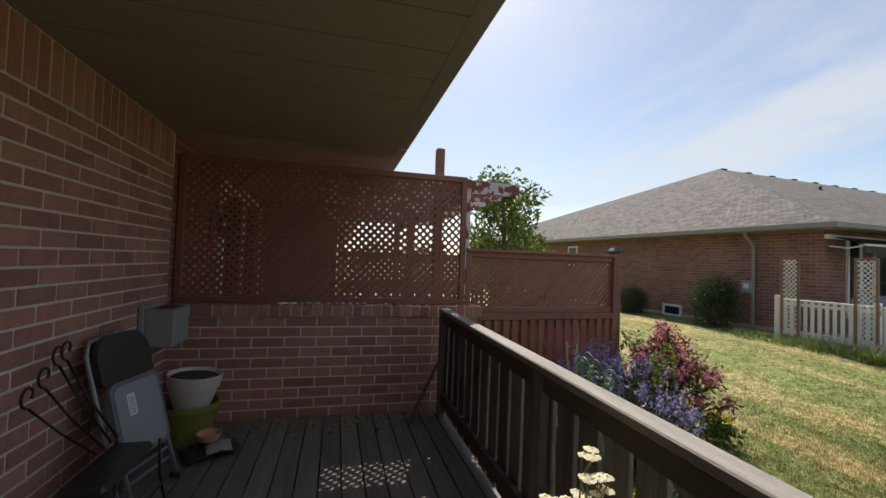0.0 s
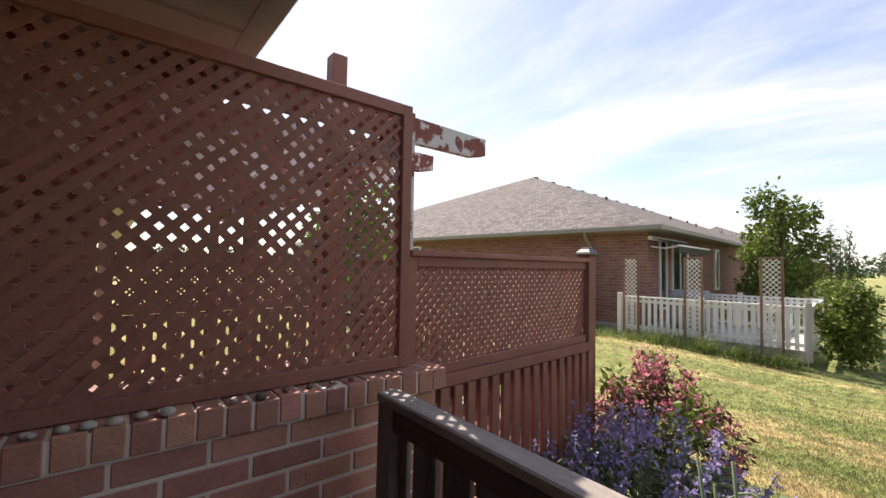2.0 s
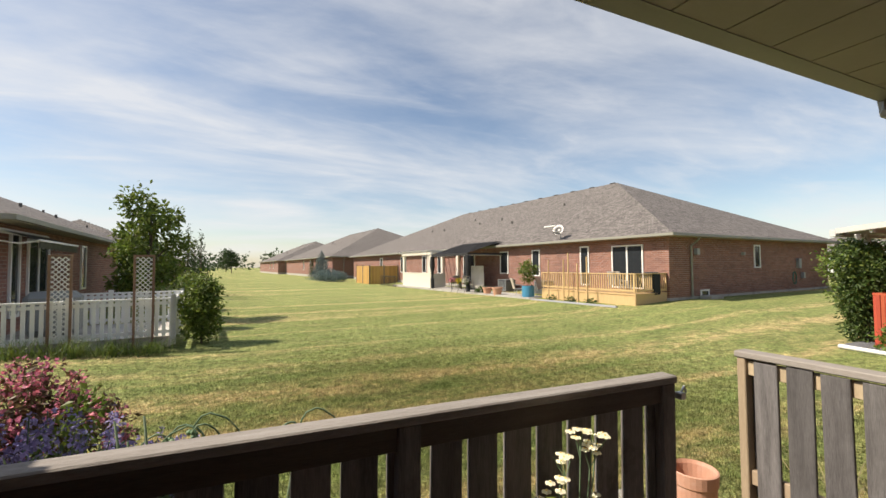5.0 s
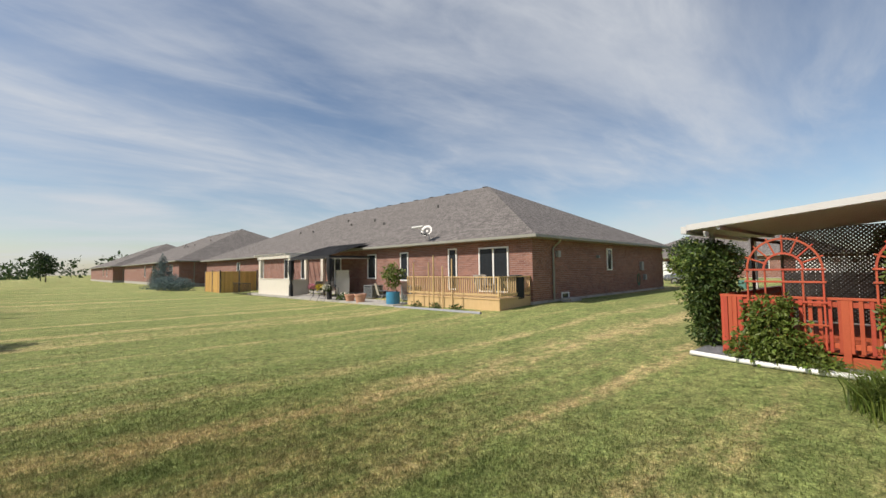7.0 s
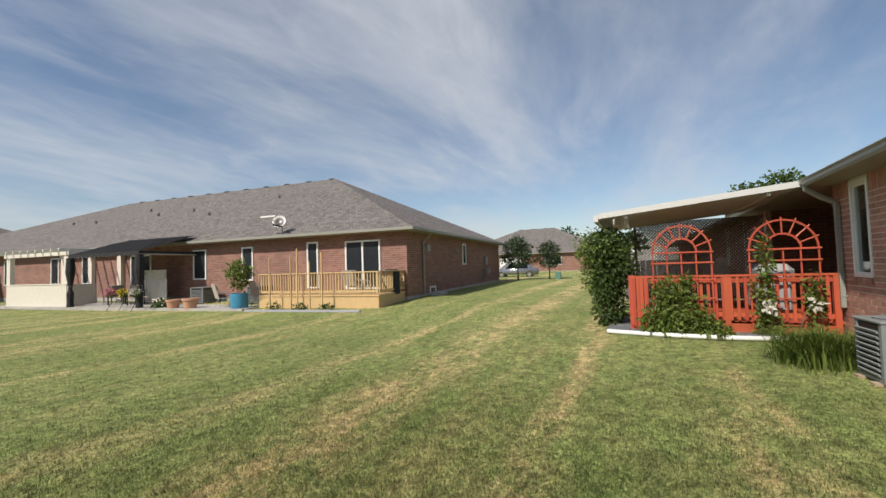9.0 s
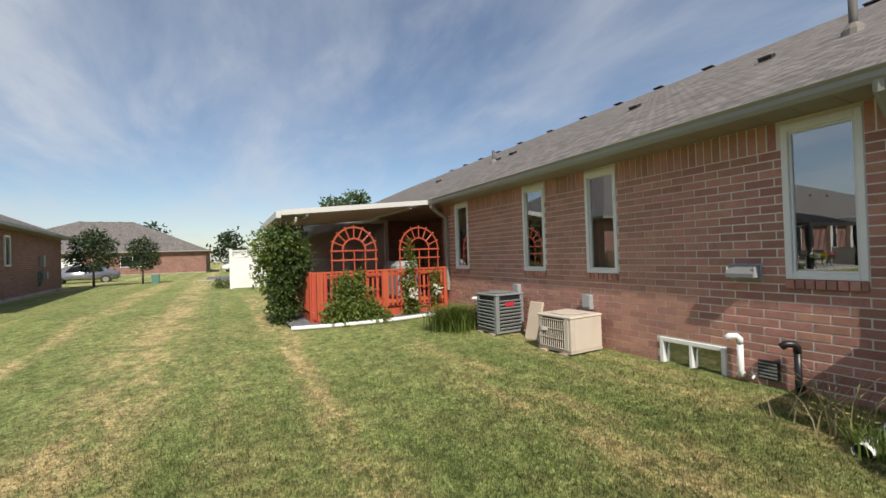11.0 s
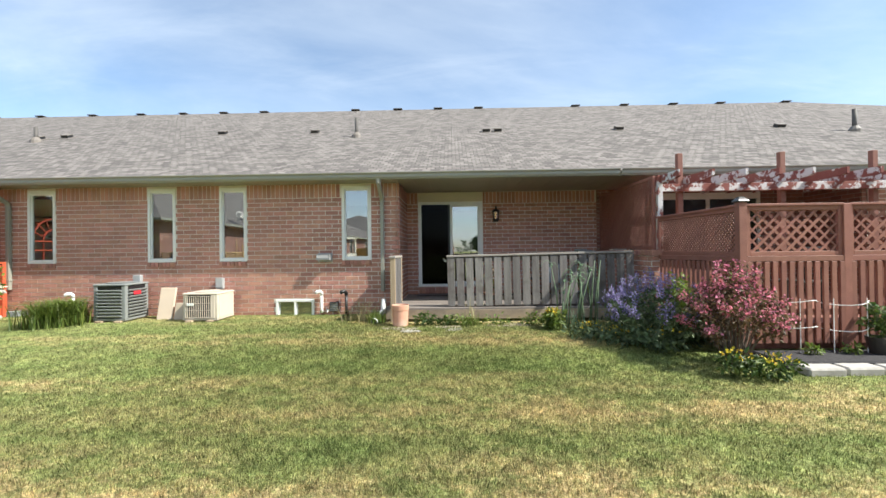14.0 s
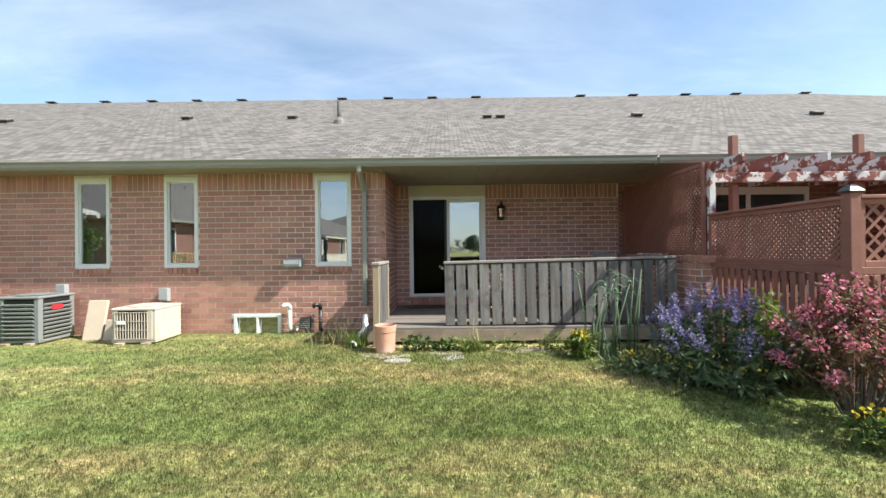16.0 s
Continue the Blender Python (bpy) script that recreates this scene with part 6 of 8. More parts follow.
# no hole cut: a black plate on the lid stands for the shaded inside
bar("opening", jb, M["black"], 0.06, -0.18, 0.2815, 0.28, -0.06, 0.284)


def wall_lantern(at):
    t = thing("wall_lantern", "black outdoor wall lantern with clear glass", "lamp", at)
    t.matrix_basis = pose(*at) @ Matrix.Scale(1.35, 4)
    bar("back_plate", t, M["black"], -0.045, -0.02, -0.02, 0.045, -0.001, 0.2)
    bm = bmesh.new(); lathe(bm, [(0.05, 0), (0.06, 0.015), (0.05, 0.02)], 8, (0, -0.1, 0.0)); part("base", bm, M["black"], t)
    bm = bmesh.new(); lathe(bm, [(0.045, 0.02), (0.055, 0.14), (0.05, 0.14), (0.04, 0.025)], 8, (0, -0.1, 0)); ob = part("glass", bm, M["glass"], t)
    for k in range(4):
        a = math.pi / 4 + k * math.pi / 2
        bm = bmesh.new(); tube(bm, [(0.048 * math.cos(a), -0.1 + 0.048 * math.sin(a), 0.015), (0.06 * math.cos(a), -0.1 + 0.06 * math.sin(a), 0.145)], 0.005, 5); part("cage_bar", bm, M["black"], t)
    bm = bmesh.new(); lathe(bm, [(0.075, 0.14), (0.06, 0.17), (0.02, 0.2), (0.012, 0.24), (0.016, 0.25)], 8, (0, -0.1, 0)); part("roof", bm, M["black"], t)
    bm = bmesh.new(); tube(bm, [(0, -0.01, 0.15), (0, -0.05, 0.26), (0, -0.1, 0.25)], 0.008, 6); part("arm", bm, M["black"], t)


wall_lantern((2.46, RECESS_Y - 0.01, 2.12))
pot("plant_pot", "round red clay pot on the deck by the fence", (2.15, -0.70, DECK_Z), [(0.1, 0), (0.11, 0.01), (0.15, 0.2), (0.16, 0.2), (0.16, 0.24), (0.145, 0.24), (0.135, 0.2)], M["terracotta"])
# shells, pebbles and cones on the wall cap
r_ = random.Random(12)
for k in range(22):
    y = 0.55 - k * 0.045 + r_.uniform(-0.03, 0.03) if k < 16 else -0.35 - (k - 16) * 0.09
    bm = bmesh.new()
    bmesh.ops.create_icosphere(bm, subdivisions=2, radius=0.011 + 0.017 * r_.random())
    for v in bm.verts:
        v.co *= 1 + 0.25 * noise.noise(v.co * 60 + Vector((k, 0, 0)))
        v.co.z *= 0.6
    big_shell = k in (0, 2)
    if big_shell:
        bmesh.ops.scale(bm, verts=bm.verts, vec=(2.0, 2.6, 0.7))
    kind_ = ("seashell", "pale seashell on the brick cap", "shell") if big_shell else (("pine_cone", "small brown pine cone on the brick cap", "pine cone") if k >= 17 else ("pebble", "grey speckled pebble on the brick cap", "pebble"))
    ob = part(kind_[0], bm, M["petal_white"] if big_shell else (M["bark"] if k >= 17 else M["concrete"]), smooth=True)
    ob.matrix_basis = pose(END_X + 0.0 + r_.uniform(-0.01, 0.015), y, CAP_Z + 0.012, 0, 0, r_.uniform(0, 360))
    tagged(ob, kind_[1], kind_[2], kind_[2] + "s")
stick = thing("wooden_stick", "weathered stick leaning on the deck fence", "stick", (4.5, -0.55, DECK_Z))
bm = bmesh.new(); tube(bm, [(0, 0, 0.01), (0.1, -0.17, 0.3), (0.2, -0.33, 0.55)], 0.017, 7); part("shaft", bm, M["fence_dark"], stick)
leaves = leaf_cloud("dry_leaves", [(4.55, 0.4, DECK_Z + 0.015, 0.2, 0.9, 0.012), (4.6, -0.5, DECK_Z + 0.015, 0.15, 0.4, 0.012)], 120, 0.05, M["grass_dry"], None, 19, shell=0.1)
tagged(leaves, "dry leaves and twigs along the wall", "leaves", kind="stuff")

# roof fittings of our house
def roof_z(y):
    return EAVE_Z + (y - EAVE_Y + 0.06) * ROOF_SLOPE


bm = bmesh.new(); box(bm, -0.2, -0.15, 0, 0.2, 0.15, 0.04, bevel=0.018); rv = part("ridge_vent", bm, M["vent"])
rv.matrix_basis = pose(-17.8, RIDGE_Y - 0.1, roof_z(RIDGE_Y) - 0.035)
tagged(rv, "low dark vent on the roof ridge", "roof vent", "ridge vents")
for x in (-26, -24, -22, -20, -15.3, -13.0, -11.0, -9.1, -7.2, -2.95, -1.0, 0.85, 2.7, 7.1, 9.3, 11.5, 13.6, 16.5):
    copy_thing(rv, pose(x, RIDGE_Y - 0.1, roof_z(RIDGE_Y) - 0.035))


def roof_box_vent(x, y):
    t = thing("roof_vent", "small dark box vent on the shingles", "roof vent", (x, y, roof_z(y)), group="roof vents")
    t.matrix_basis = pose(x, y, roof_z(y), math.degrees(math.atan(ROOF_SLOPE)), 0, 0)
    bar("flashing", t, M["shingle_grey"], -0.16, -0.16, 0.0, 0.16, 0.2, 0.012, bevel=0)
    bar("hood", t, M["shingle_grey"], -0.12, -0.1, 0.08, 0.12, 0.12, 0.105)
    # solid black block fills the gap, painting the shade under the hood
    bar("mouth", t, M["black"], -0.11, -0.085, 0.012, 0.11, 0.11, 0.08, bevel=0)


M["shingle_grey"] = material("grey_brown_metal", (0.20, 0.175, 0.15), (0.16, 0.14, 0.12), 0.6, bump=0.05)
for x, y in ((-11.5, 4.3), (-10.8, 4.5), (-5.85, 4.65), (-2.85, 4.55), (2.5, 4.2), (2.85, 4.2), (6.45, 4.1), (11.1, 4.0), (-16.5, 4.4)):
    roof_box_vent(x, y)


def plumbing_stack(x, y, h):
    t = thing("roof_pipe", "grey plumbing vent pipe through the roof", "pipe", (x, y, roof_z(y)), group="roof pipes")
    bm = bmesh.new(); lathe(bm, [(0.16, -0.08), (0.15, 0.03), (0.085, 0.12), (0.08, 0.13)], 12); part("flashing", bm, M["shingle_grey"], t)
    bm = bmesh.new(); tube(bm, [(0, 0, -0.1), (0, 0, h)], 0.055, 12); part("pipe", bm, M["vent"], t, smooth=True)


plumbing_stack(-1.34, 3.7, 0.55)
plumbing_stack(12.5, 3.2, 0.6)
plumbing_stack(-11.2, 3.9, 0.45)
# curtain and sill things behind our windows
for x0, x1 in ((-3.3, -3.0), (-4.82, -4.28)):
    bm = bmesh.new()
    n = 22
    va = [bm.verts.new((x0 + (x1 - x0) * i / n, 0.2 + 0.018 * math.sin(i * 2.1), z)) for z in (1.0, 2.72) for i in range(n + 1)]
    for i in range(n):
        bm.faces.new((va[i], va[i + 1], va[n + 2 + i], va[n + 1 + i]))
    bmesh.ops.solidify(bm, geom=list(bm.faces), thickness=0.004)
    tagged(part("curtain", bm, M["curtain"]), "pale sheer curtain hanging behind the window", "curtain", "curtains")


# ---- neighbour's red deck, arches and patio cover ----
M["bright_red"] = material("bright_red_stain", (0.50, 0.095, 0.045), (0.38, 0.065, 0.03), 0.5, scale=4, fine=60, bump=0.15, piece=True, vary=0.08)
RD_X, RD_Y = -7.78, -3.28


def red_deck():
    t = thing("red_deck", "bright red stained wooden deck with slatted railing", "deck", (0, 0, 0))
    z0, zt = 0.15, 1.30
    bar("platform", t, M["bright_red"], -12.1, RD_Y + 0.06, 0.42, RD_X - 0.06, 0.0, 0.46)
    for m, L in ((pose(RD_X, RD_Y, 0, 0, 0, 90), 3.22), (pose(-12.1, RD_Y, 0), 4.3)):
        for nm, a in (("top_rail", (0, -0.05, zt - 0.04, L, 0.05, zt)), ("lower_rail", (0, -0.02, 0.52, L, 0.02, 0.6)), ("upper_rail", (0, -0.02, zt - 0.15, L, 0.02, zt - 0.06)),
                      ("skirt_board", (0, -0.015, z0 + 0.02, L, 0.015, 0.4))):
            ob = bar(nm, t, M["bright_red"], *a); ob.matrix_basis = m
        bm = bmesh.new(); box(bm, -0.026, -0.042, 0, 0.026, -0.021, zt - 0.5, bevel=0.003)
        me = mesh_of("slat", bm, M["bright_red"])
        n = int(L / 0.115)
        for k in range(n):
            share("slat", me, t, m @ pose(0.05 + k * (L - 0.1) / (n - 1), 0, 0.46))
        for u in (0.03, L * 0.5, L - 0.05):
            ob = bar("post", t, M["bright_red"], u - 0.045, -0.045, z0 - 0.05, u + 0.045, 0.045, zt - 0.04); ob.matrix_basis = m
    bm = bmesh.new(); box(bm, -0.06, -0.02, z0, 0.0, 0.02, zt - 0.04, bevel=0.003)
    me = mesh_of("board", bm, M["bright_red"])
    for k in range(4):
        share("board", me, t, pose(RD_X + 0.03, RD_Y + 0.08 + k * 0.07, 0, 0, 0, 90))


red_deck()


def arch_trellis(y, group="arch trellises"):
    t = thing("arch_trellis", "red wooden trellis with a sunburst arch top", "trellis", (RD_X + 0.09, y, 0.12), 90, group)
    W, zs = 0.98, 1.62
    for x in (-W / 2, -W / 4, 0, W / 4, W / 2):
        bar("upright", t, M["bright_red"], x - 0.013, -0.013, 0, x + 0.013, 0.013, zs)
    for z in (0.35, 0.75, 1.1, 1.42, zs):
        bar("crossbar", t, M["bright_red"], -W / 2 - 0.04, -0.03, z - 0.016, W / 2 + 0.04, -0.0165, z + 0.016)
    for R in (W / 2, W / 4 * 1.05):
        bm = bmesh.new()
        n = 20
        ring = []
        for i in range(n + 1):
            a = math.pi * i / n
            row = []
            for q, y_ in ((R - 0.015, -0.016), (R + 0.015, -0.016), (R + 0.015, 0.016), (R - 0.015, 0.016)):
                row.append(bm.verts.new((q * math.cos(a), y_, zs + q * math.sin(a) * 1.05)))
            ring.append(row)
        for q, w in zip(ring, ring[1:]):
            for i in range(4):
                bm.faces.new((q[i], q[(i + 1) % 4], w[(i + 1) % 4], w[i]))
        part("arch", bm, M["bright_red"], t)
    for k in range(1, 8):
        a = math.pi * k / 8
        bm = bmesh.new()
        tube(bm, [(W / 4 * 0.95 * math.cos(a), 0, zs + W / 4 * math.sin(a)), (W / 2 * 1.12 * math.cos(a), 0, zs + W / 2 * 1.16 * math.sin(a))], 0.014, 6)
        part("ray", bm, M["bright_red"], t)


arch_trellis(-2.38)
arch_trellis(-0.82)
shrub("leafy climbing vine piled against the red railing", (RD_X + 0.3, -2.45, 0.12), [(0, -0.3, 0.3, 0.24, 0.45, 0.32), (0.02, 0.15, 0.3, 0.26, 0.5, 0.32), (0, -0.05, 0.62, 0.2, 0.42, 0.3), (-0.02, -0.12, 0.92, 0.15, 0.34, 0.26), (-0.02, 0.12, 1.08, 0.09, 0.1, 0.16), (0.06, 0.5, 0.16, 0.24, 0.3, 0.16)], 3600, 0.085, "leaf_light", 61, "vine", name="vine")
shrub("clematis climbing an arch trellis with pale flowers", (RD_X + 0.2, -0.85, 0.12), [(0, -0.25, 0.3, 0.14, 0.2, 0.32), (0, -0.3, 0.85, 0.1, 0.16, 0.4), (0, -0.25, 1.5, 0.08, 0.12, 0.45), (0, 0.4, 0.75, 0.08, 0.14, 0.45)], 900, 0.09, "leaf_light", 63, "vine", name="vine")
cl = leaf_cloud("clematis_flowers", [(RD_X + 0.36, -1.1, 0.72, 0.05, 0.14, 0.1), (RD_X + 0.34, -0.5, 0.8, 0.05, 0.1, 0.08)], 50, 0.1, M["petal_white"], None, 64, shell=0.3, aspect=0.6)
tagged(cl, "pale mauve clematis flowers on the trellis", "flower")
shrub("tall dense green climbing shrub at the deck corner", (-8.6, -3.75, 0.12), [(0, 0, 0.5, 0.5, 0.35, 0.5), (0.1, 0, 1.0, 0.5, 0.36, 0.45), (-0.2, -0.05, 1.5, 0.62, 0.42, 0.4), (0.2, 0, 1.9, 0.62, 0.42, 0.35), (0.3, 0.2, 1.45, 0.45, 0.4, 0.5)],
      7500, 0.085, "leaf", 65)
# loose outer sprigs; their lighter green puts the sunlit look into the leaf colour
leafy = leaf_cloud("shrub_sprigs", [(-8.6, -3.85, 1.9, 0.85, 0.55, 0.4), (-8.9, -3.9, 1.3, 0.7, 0.45, 0.5)], 2600, 0.08, M["leaf_light"], None, 66, shell=0.7)
tagged(leafy, "loose outer sprigs of the climbing shrub, light green for sunlit foliage", "shrub", kind="stuff")


def patio_cover():
    t = thing("patio_cover", "white corrugated metal patio cover on posts", "patio cover", (0, 0, 0))
    x0, x1 = -12.0, -7.85
    y0, y1, z0, z1 = -3.85, -0.42, 2.52, 2.84
    sl = (z1 - z0) / (y1 - y0)
    n = int((x1 - x0) / 0.15)
    bm = bmesh.new()
    for k in range(n):
        xa = x0 + 0.15 * k
        pts = [(xa, 0), (xa + 0.045, 0), (xa + 0.06, 0.07), (xa + 0.135, 0.07), (xa + 0.15, 0)]
        for (pa, ha), (pb, hb) in zip(pts, pts[1:]):
            q = [bm.verts.new((p, y, z + h)) for (p, h), y, z in (((pa, ha), y0, z0), ((pb, hb), y0, z0), ((pb, hb), y1, z1), ((pa, ha), y1, z1))]
            bm.faces.new(q)
    bmesh.ops.remove_doubles(bm, verts=bm.verts, dist=1e-4)
    bmesh.ops.solidify(bm, geom=list(bm.faces), thickness=0.003)
    part("roof_sheet", bm, M["cover"], t)
    for x in (x0 - 0.04, x1):
        bm = bmesh.new()
        vs = [(x, y0, z0 - 0.01), (x + 0.05, y0, z0 - 0.01), (x + 0.05, y1, z1 - 0.01), (x, y1, z1 - 0.01), (x, y0, z0 + 0.1), (x + 0.05, y0, z0 + 0.1), (x + 0.05, y1, z1 + 0.1), (x, y1, z1 + 0.1)]
        q = [bm.verts.new(v) for v in vs]
        for f in ((0, 3, 2, 1), (4, 5, 6, 7), (0, 1, 5, 4), (2, 3, 7, 6), (0, 4, 7, 3), (1, 2, 6, 5)):
            bm.faces.new([q[i] for i in f])
        part("side_fascia", bm, M["cover"], t)
    bar("front_gutter", t, M["cover"], x0 - 0.04, y0 - 0.1, z0 - 0.07, x1 + 0.05, y0 - 0.002, z0 + 0.07)
    for k in range(2):
        y = y0 + 0.5 + k * 2.4
        bar("purlin", t, M["cover"], x0, y, z0 + (y - y0) * sl - 0.07, x1 - 0.002, y + 0.05, z0 + (y - y0) * sl - 0.01, bevel=0)
    for x in (x0 + 0.1, x1 - 0.95):
        bar("post", t, M["cover"], x, y0 + 0.1, 0.1, x + 0.09, y0 + 0.19, z0 - 0.02)
    bm = bmesh.new()
    for k in range(7):
        a = math.pi * k / 6
        tube(bm, [(x1 - 0.1 + 0.03 * k - 0.1, y0 + 0.3, z0 - 0.12 - 0.03 * math.sin(a)), (x1 - 0.06 + 0.03 * k - 0.1, y0 + 0.3, z0 - 0.05)], 0.018, 6)
    part("scroll_bracket", bm, M["white"], t)


M["cover"] = material("white_painted_aluminium", (0.62, 0.605, 0.57), (0.55, 0.54, 0.51), 0.45, bump=0.03)
patio_cover()
scr = thing("lattice_screen", "dark lattice privacy screen under the patio cover", "lattice screen", (0, 0, 0))
mscr = pose(-12.0, RD_Y + 0.1, 0.5)
framed(scr, mscr, 2.6, 1.9, 0, M["fence_dark"])
lattice(scr, pose(-12.0, -0.1, 0.5, 0, 0, -90), 3.1, 2.2, 0.085, 0.042, M["fence_dark"])
bb = thing("barbecue", "barbecue under a grey fitted cover", "barbecue", (-9.2, -0.7, 0.46))
bm = bmesh.new(); box(bm, -0.6, -0.3, 0, 0.6, 0.3, 1.0, bevel=0.12); part("cover", bm, M["grey_plastic"], bb)
# gravel strip and white kerb
bm = bmesh.new()
n = 26
pa = []
for i in range(n + 1):
    u = i / n
    x = -7.55 + 0.25 * math.sin(u * 3.0)
    pa.append((x, -3.75 + 3.3 * u))
a = [bm.verts.new((x, y, 0.245)) for x, y in pa]
b = [bm.verts.new((-9.5, y, 0.24)) for x, y in pa]
for i in range(n):
    bm.faces.new((a[i], a[i + 1], b[i + 1], b[i]))
bmesh.ops.solidify(bm, geom=list(bm.faces), thickness=0.04)
M["gravel"] = material("grey_gravel", (0.42, 0.43, 0.45), (0.2, 0.205, 0.22), 0.9, scale=40, fine=90, bump=1.0)
tagged(part("gravel_strip", bm, M["gravel"]), "grey gravel around the red deck", "gravel", kind="stuff")
bm = bmesh.new()
tube(bm, [(x + 0.05, y, 0.215) for x, y in pa], 0.045, 8)
tagged(part("garden_kerb", bm, M["white"], smooth=True), "white painted kerb along the gravel", "kerb", kind="structure")
bm = bmesh.new()
tube(bm, [(-7.0 + 0.16 * math.cos(k * 0.5), -0.55 + 0.13 * math.sin(k * 0.5), 0.25 + 0.002 * k) for k in range(50)], 0.012, 6)
tagged(part("garden_hose", bm, M["slate_metal"], smooth=True), "coiled dark green garden hose on gravel", "hose")
# white vinyl fence and weathered shed wall beyond
vf = thing("vinyl_fence", "white vinyl privacy fence panel with lattice top", "fence", (-22.6, -4.6, 0.15))
bar("panel", vf, M["white"], -0.03, 0, 0.05, 0.03, 2.3, 1.62)
bar("rail", vf, M["white"], -0.05, 0, 1.62, 0.05, 2.3, 1.7); bar("rail", vf, M["white"], -0.05, 0, 1.93, 0.05, 2.3, 2.0)
lattice(vf, pose(0, 0, 1.7, 0, 0, 90), 2.3, 0.23, 0.12, 0.04, M["white"])
for y in (0, 2.3):
    bar("post", vf, M["white"], -0.07, y - 0.07, 0, 0.07, y + 0.07, 2.08)
sf = thing("board_fence", "weathered grey board fence behind the shrub", "fence", (-14.5, -3.6, 0.1))
for k in range(18):
    bar("board", sf, M["fence_wood"], -0.02, k * 0.17, 0, 0.02, k * 0.17 + 0.16, 1.5)

# ---- neighbour's deck to the east: pergola with peeling paint ----
def pergola():
    t = thing("pergola", "red wooden pergola with badly peeling paint", "pergola", (0, 0, 0))
    for x in (5.45, 7.22, 8.8):
        bar("post", t, M["red_paint"], x - 0.045, -1.02, 0.4, x + 0.045, -0.93, 3.08, bevel=0.005)
    bar("front_beam", t, M["red_peel"], 5.0, -1.12, 2.40, 9.4, -1.03, 2.53, bevel=0.004)
    for k in range(9):
        x = 5.02 + k * 0.52
        bm = bmesh.new()
        vs = [(-1.76, 2.56), (-1.76, 2.66), (0.3, 2.70), (0.3, 2.535), (-1.65, 2.535)]
        a = [bm.verts.new((x, y, z)) for y, z in vs]; b = [bm.verts.new((x + 0.04, y, z)) for y, z in vs]
        bm.faces.new(a); bm.faces.new(b[::-1])
        for i in range(5):
            bm.faces.new((a[i], b[i], b[(i + 1) % 5], a[(i + 1) % 5]))
        bmesh.ops.recalc_face_normals(bm, faces=bm.faces)
        part("rafter", bm, M["red_peel"], t)
    bar("end_post", t, M["red_peel"], 4.97, -1.2, 0.3, 5.05, -1.13, 2.67)


pergola()
ed = thing("east_deck", "red-brown wooden deck of the adjoining unit", "deck", (0, 0, 0))
bm = bmesh.new(); box(bm, 0, 0, 0, 0.135, 4.35, 0.035, bevel=0.003)
me = mesh_of("board", bm, M["red_paint"])
for k in range(32):
    share("board", me, ed, pose(5.12 + k * 0.142, -2.95, 0.40))
for k in range(4):
    bar("joist", ed, M["red_paint"], 5.12, -2.8 + k * 1.3, 0.05, 9.6, -2.75 + k * 1.3, 0.398)
dd = tagged(new("door_east"), "white sliding patio door of the adjoining unit", "sliding door", kind="structure")
dd.matrix_basis = pose(6.2, RECESS_Y - 0.004, 0.5)
for a_ in ((0, 0, 0.08, 2.2), (2.32, 0, 2.4, 2.2), (0.08, 2.05, 2.32, 2.2), (0.08, 0, 2.32, 0.08), (1.16, 0.08, 1.24, 2.05)):
    bar("door_frame", dd, M["white"], a_[0], -0.05, a_[1], a_[2], -0.001, a_[3])
bar("pane", dd, M["far_glass"], 0.08, -0.02, 0.08, 1.16, -0.005, 2.05, bevel=0); bar("pane", dd, M["far_glass"], 1.24, -0.02, 0.08, 2.32, -0.005, 2.05, bevel=0)
wall_lantern((5.9, RECESS_Y - 0.002, 2.0))
ch = thing("garden_chair", "metal garden chair on the neighbouring deck", "chair", (6.9, -1.6, 0.436), 200)
for x, y in ((-0.24, -0.24), (0.24, -0.24), (-0.24, 0.24), (0.24, 0.24)):
    bar("leg", ch, M["black"], x - 0.012, y - 0.012, 0, x + 0.012, y + 0.012, 0.44)
bar("seat", ch, M["black_cap"], -0.26, -0.26, 0.42, 0.26, 0.26, 0.45)
for k in range(7):
    bar("back_slat", ch, M["black"], -0.24 + k * 0.076, 0.235, 0.45, -0.225 + k * 0.076, 0.25, 0.95)
bar("back_rail", ch, M["black"], -0.26, 0.23, 0.94, 0.26, 0.255, 0.97)
# wire plant supports before the slats
wires = thing("wire_trellis", "thin white wire plant support by the slatted fence", "plant support", (5.6, -3.15, 0.1))
for z in (0.3, 0.62):
    bm = bmesh.new(); tube(bm, [(0.9 * u, -0.12 * math.sin(u * 9), z + 0.04 * math.sin(u * 7)) for u in [i / 12 for i in range(13)]], 0.006, 5); part("hoop", bm, M["pvc"], wires)
for x in (0.05, 0.45, 0.85):
    bm = bmesh.new(); tube(bm, [(x, -0.08, 0), (x, -0.08, 0.68)], 0.005, 5); part("stake", bm, M["pvc"], wires)


# ---- things round the house with the white fence ----
def at_house(o, u, v, z):
    p = pose(*o, 0, 0, ROW) @ Vector((u, v, z))
    return (p.x, p.y, p.z)


OB, OC = (8.45, -11.45, 0.22), (-13.0, -11.6, 0.31)


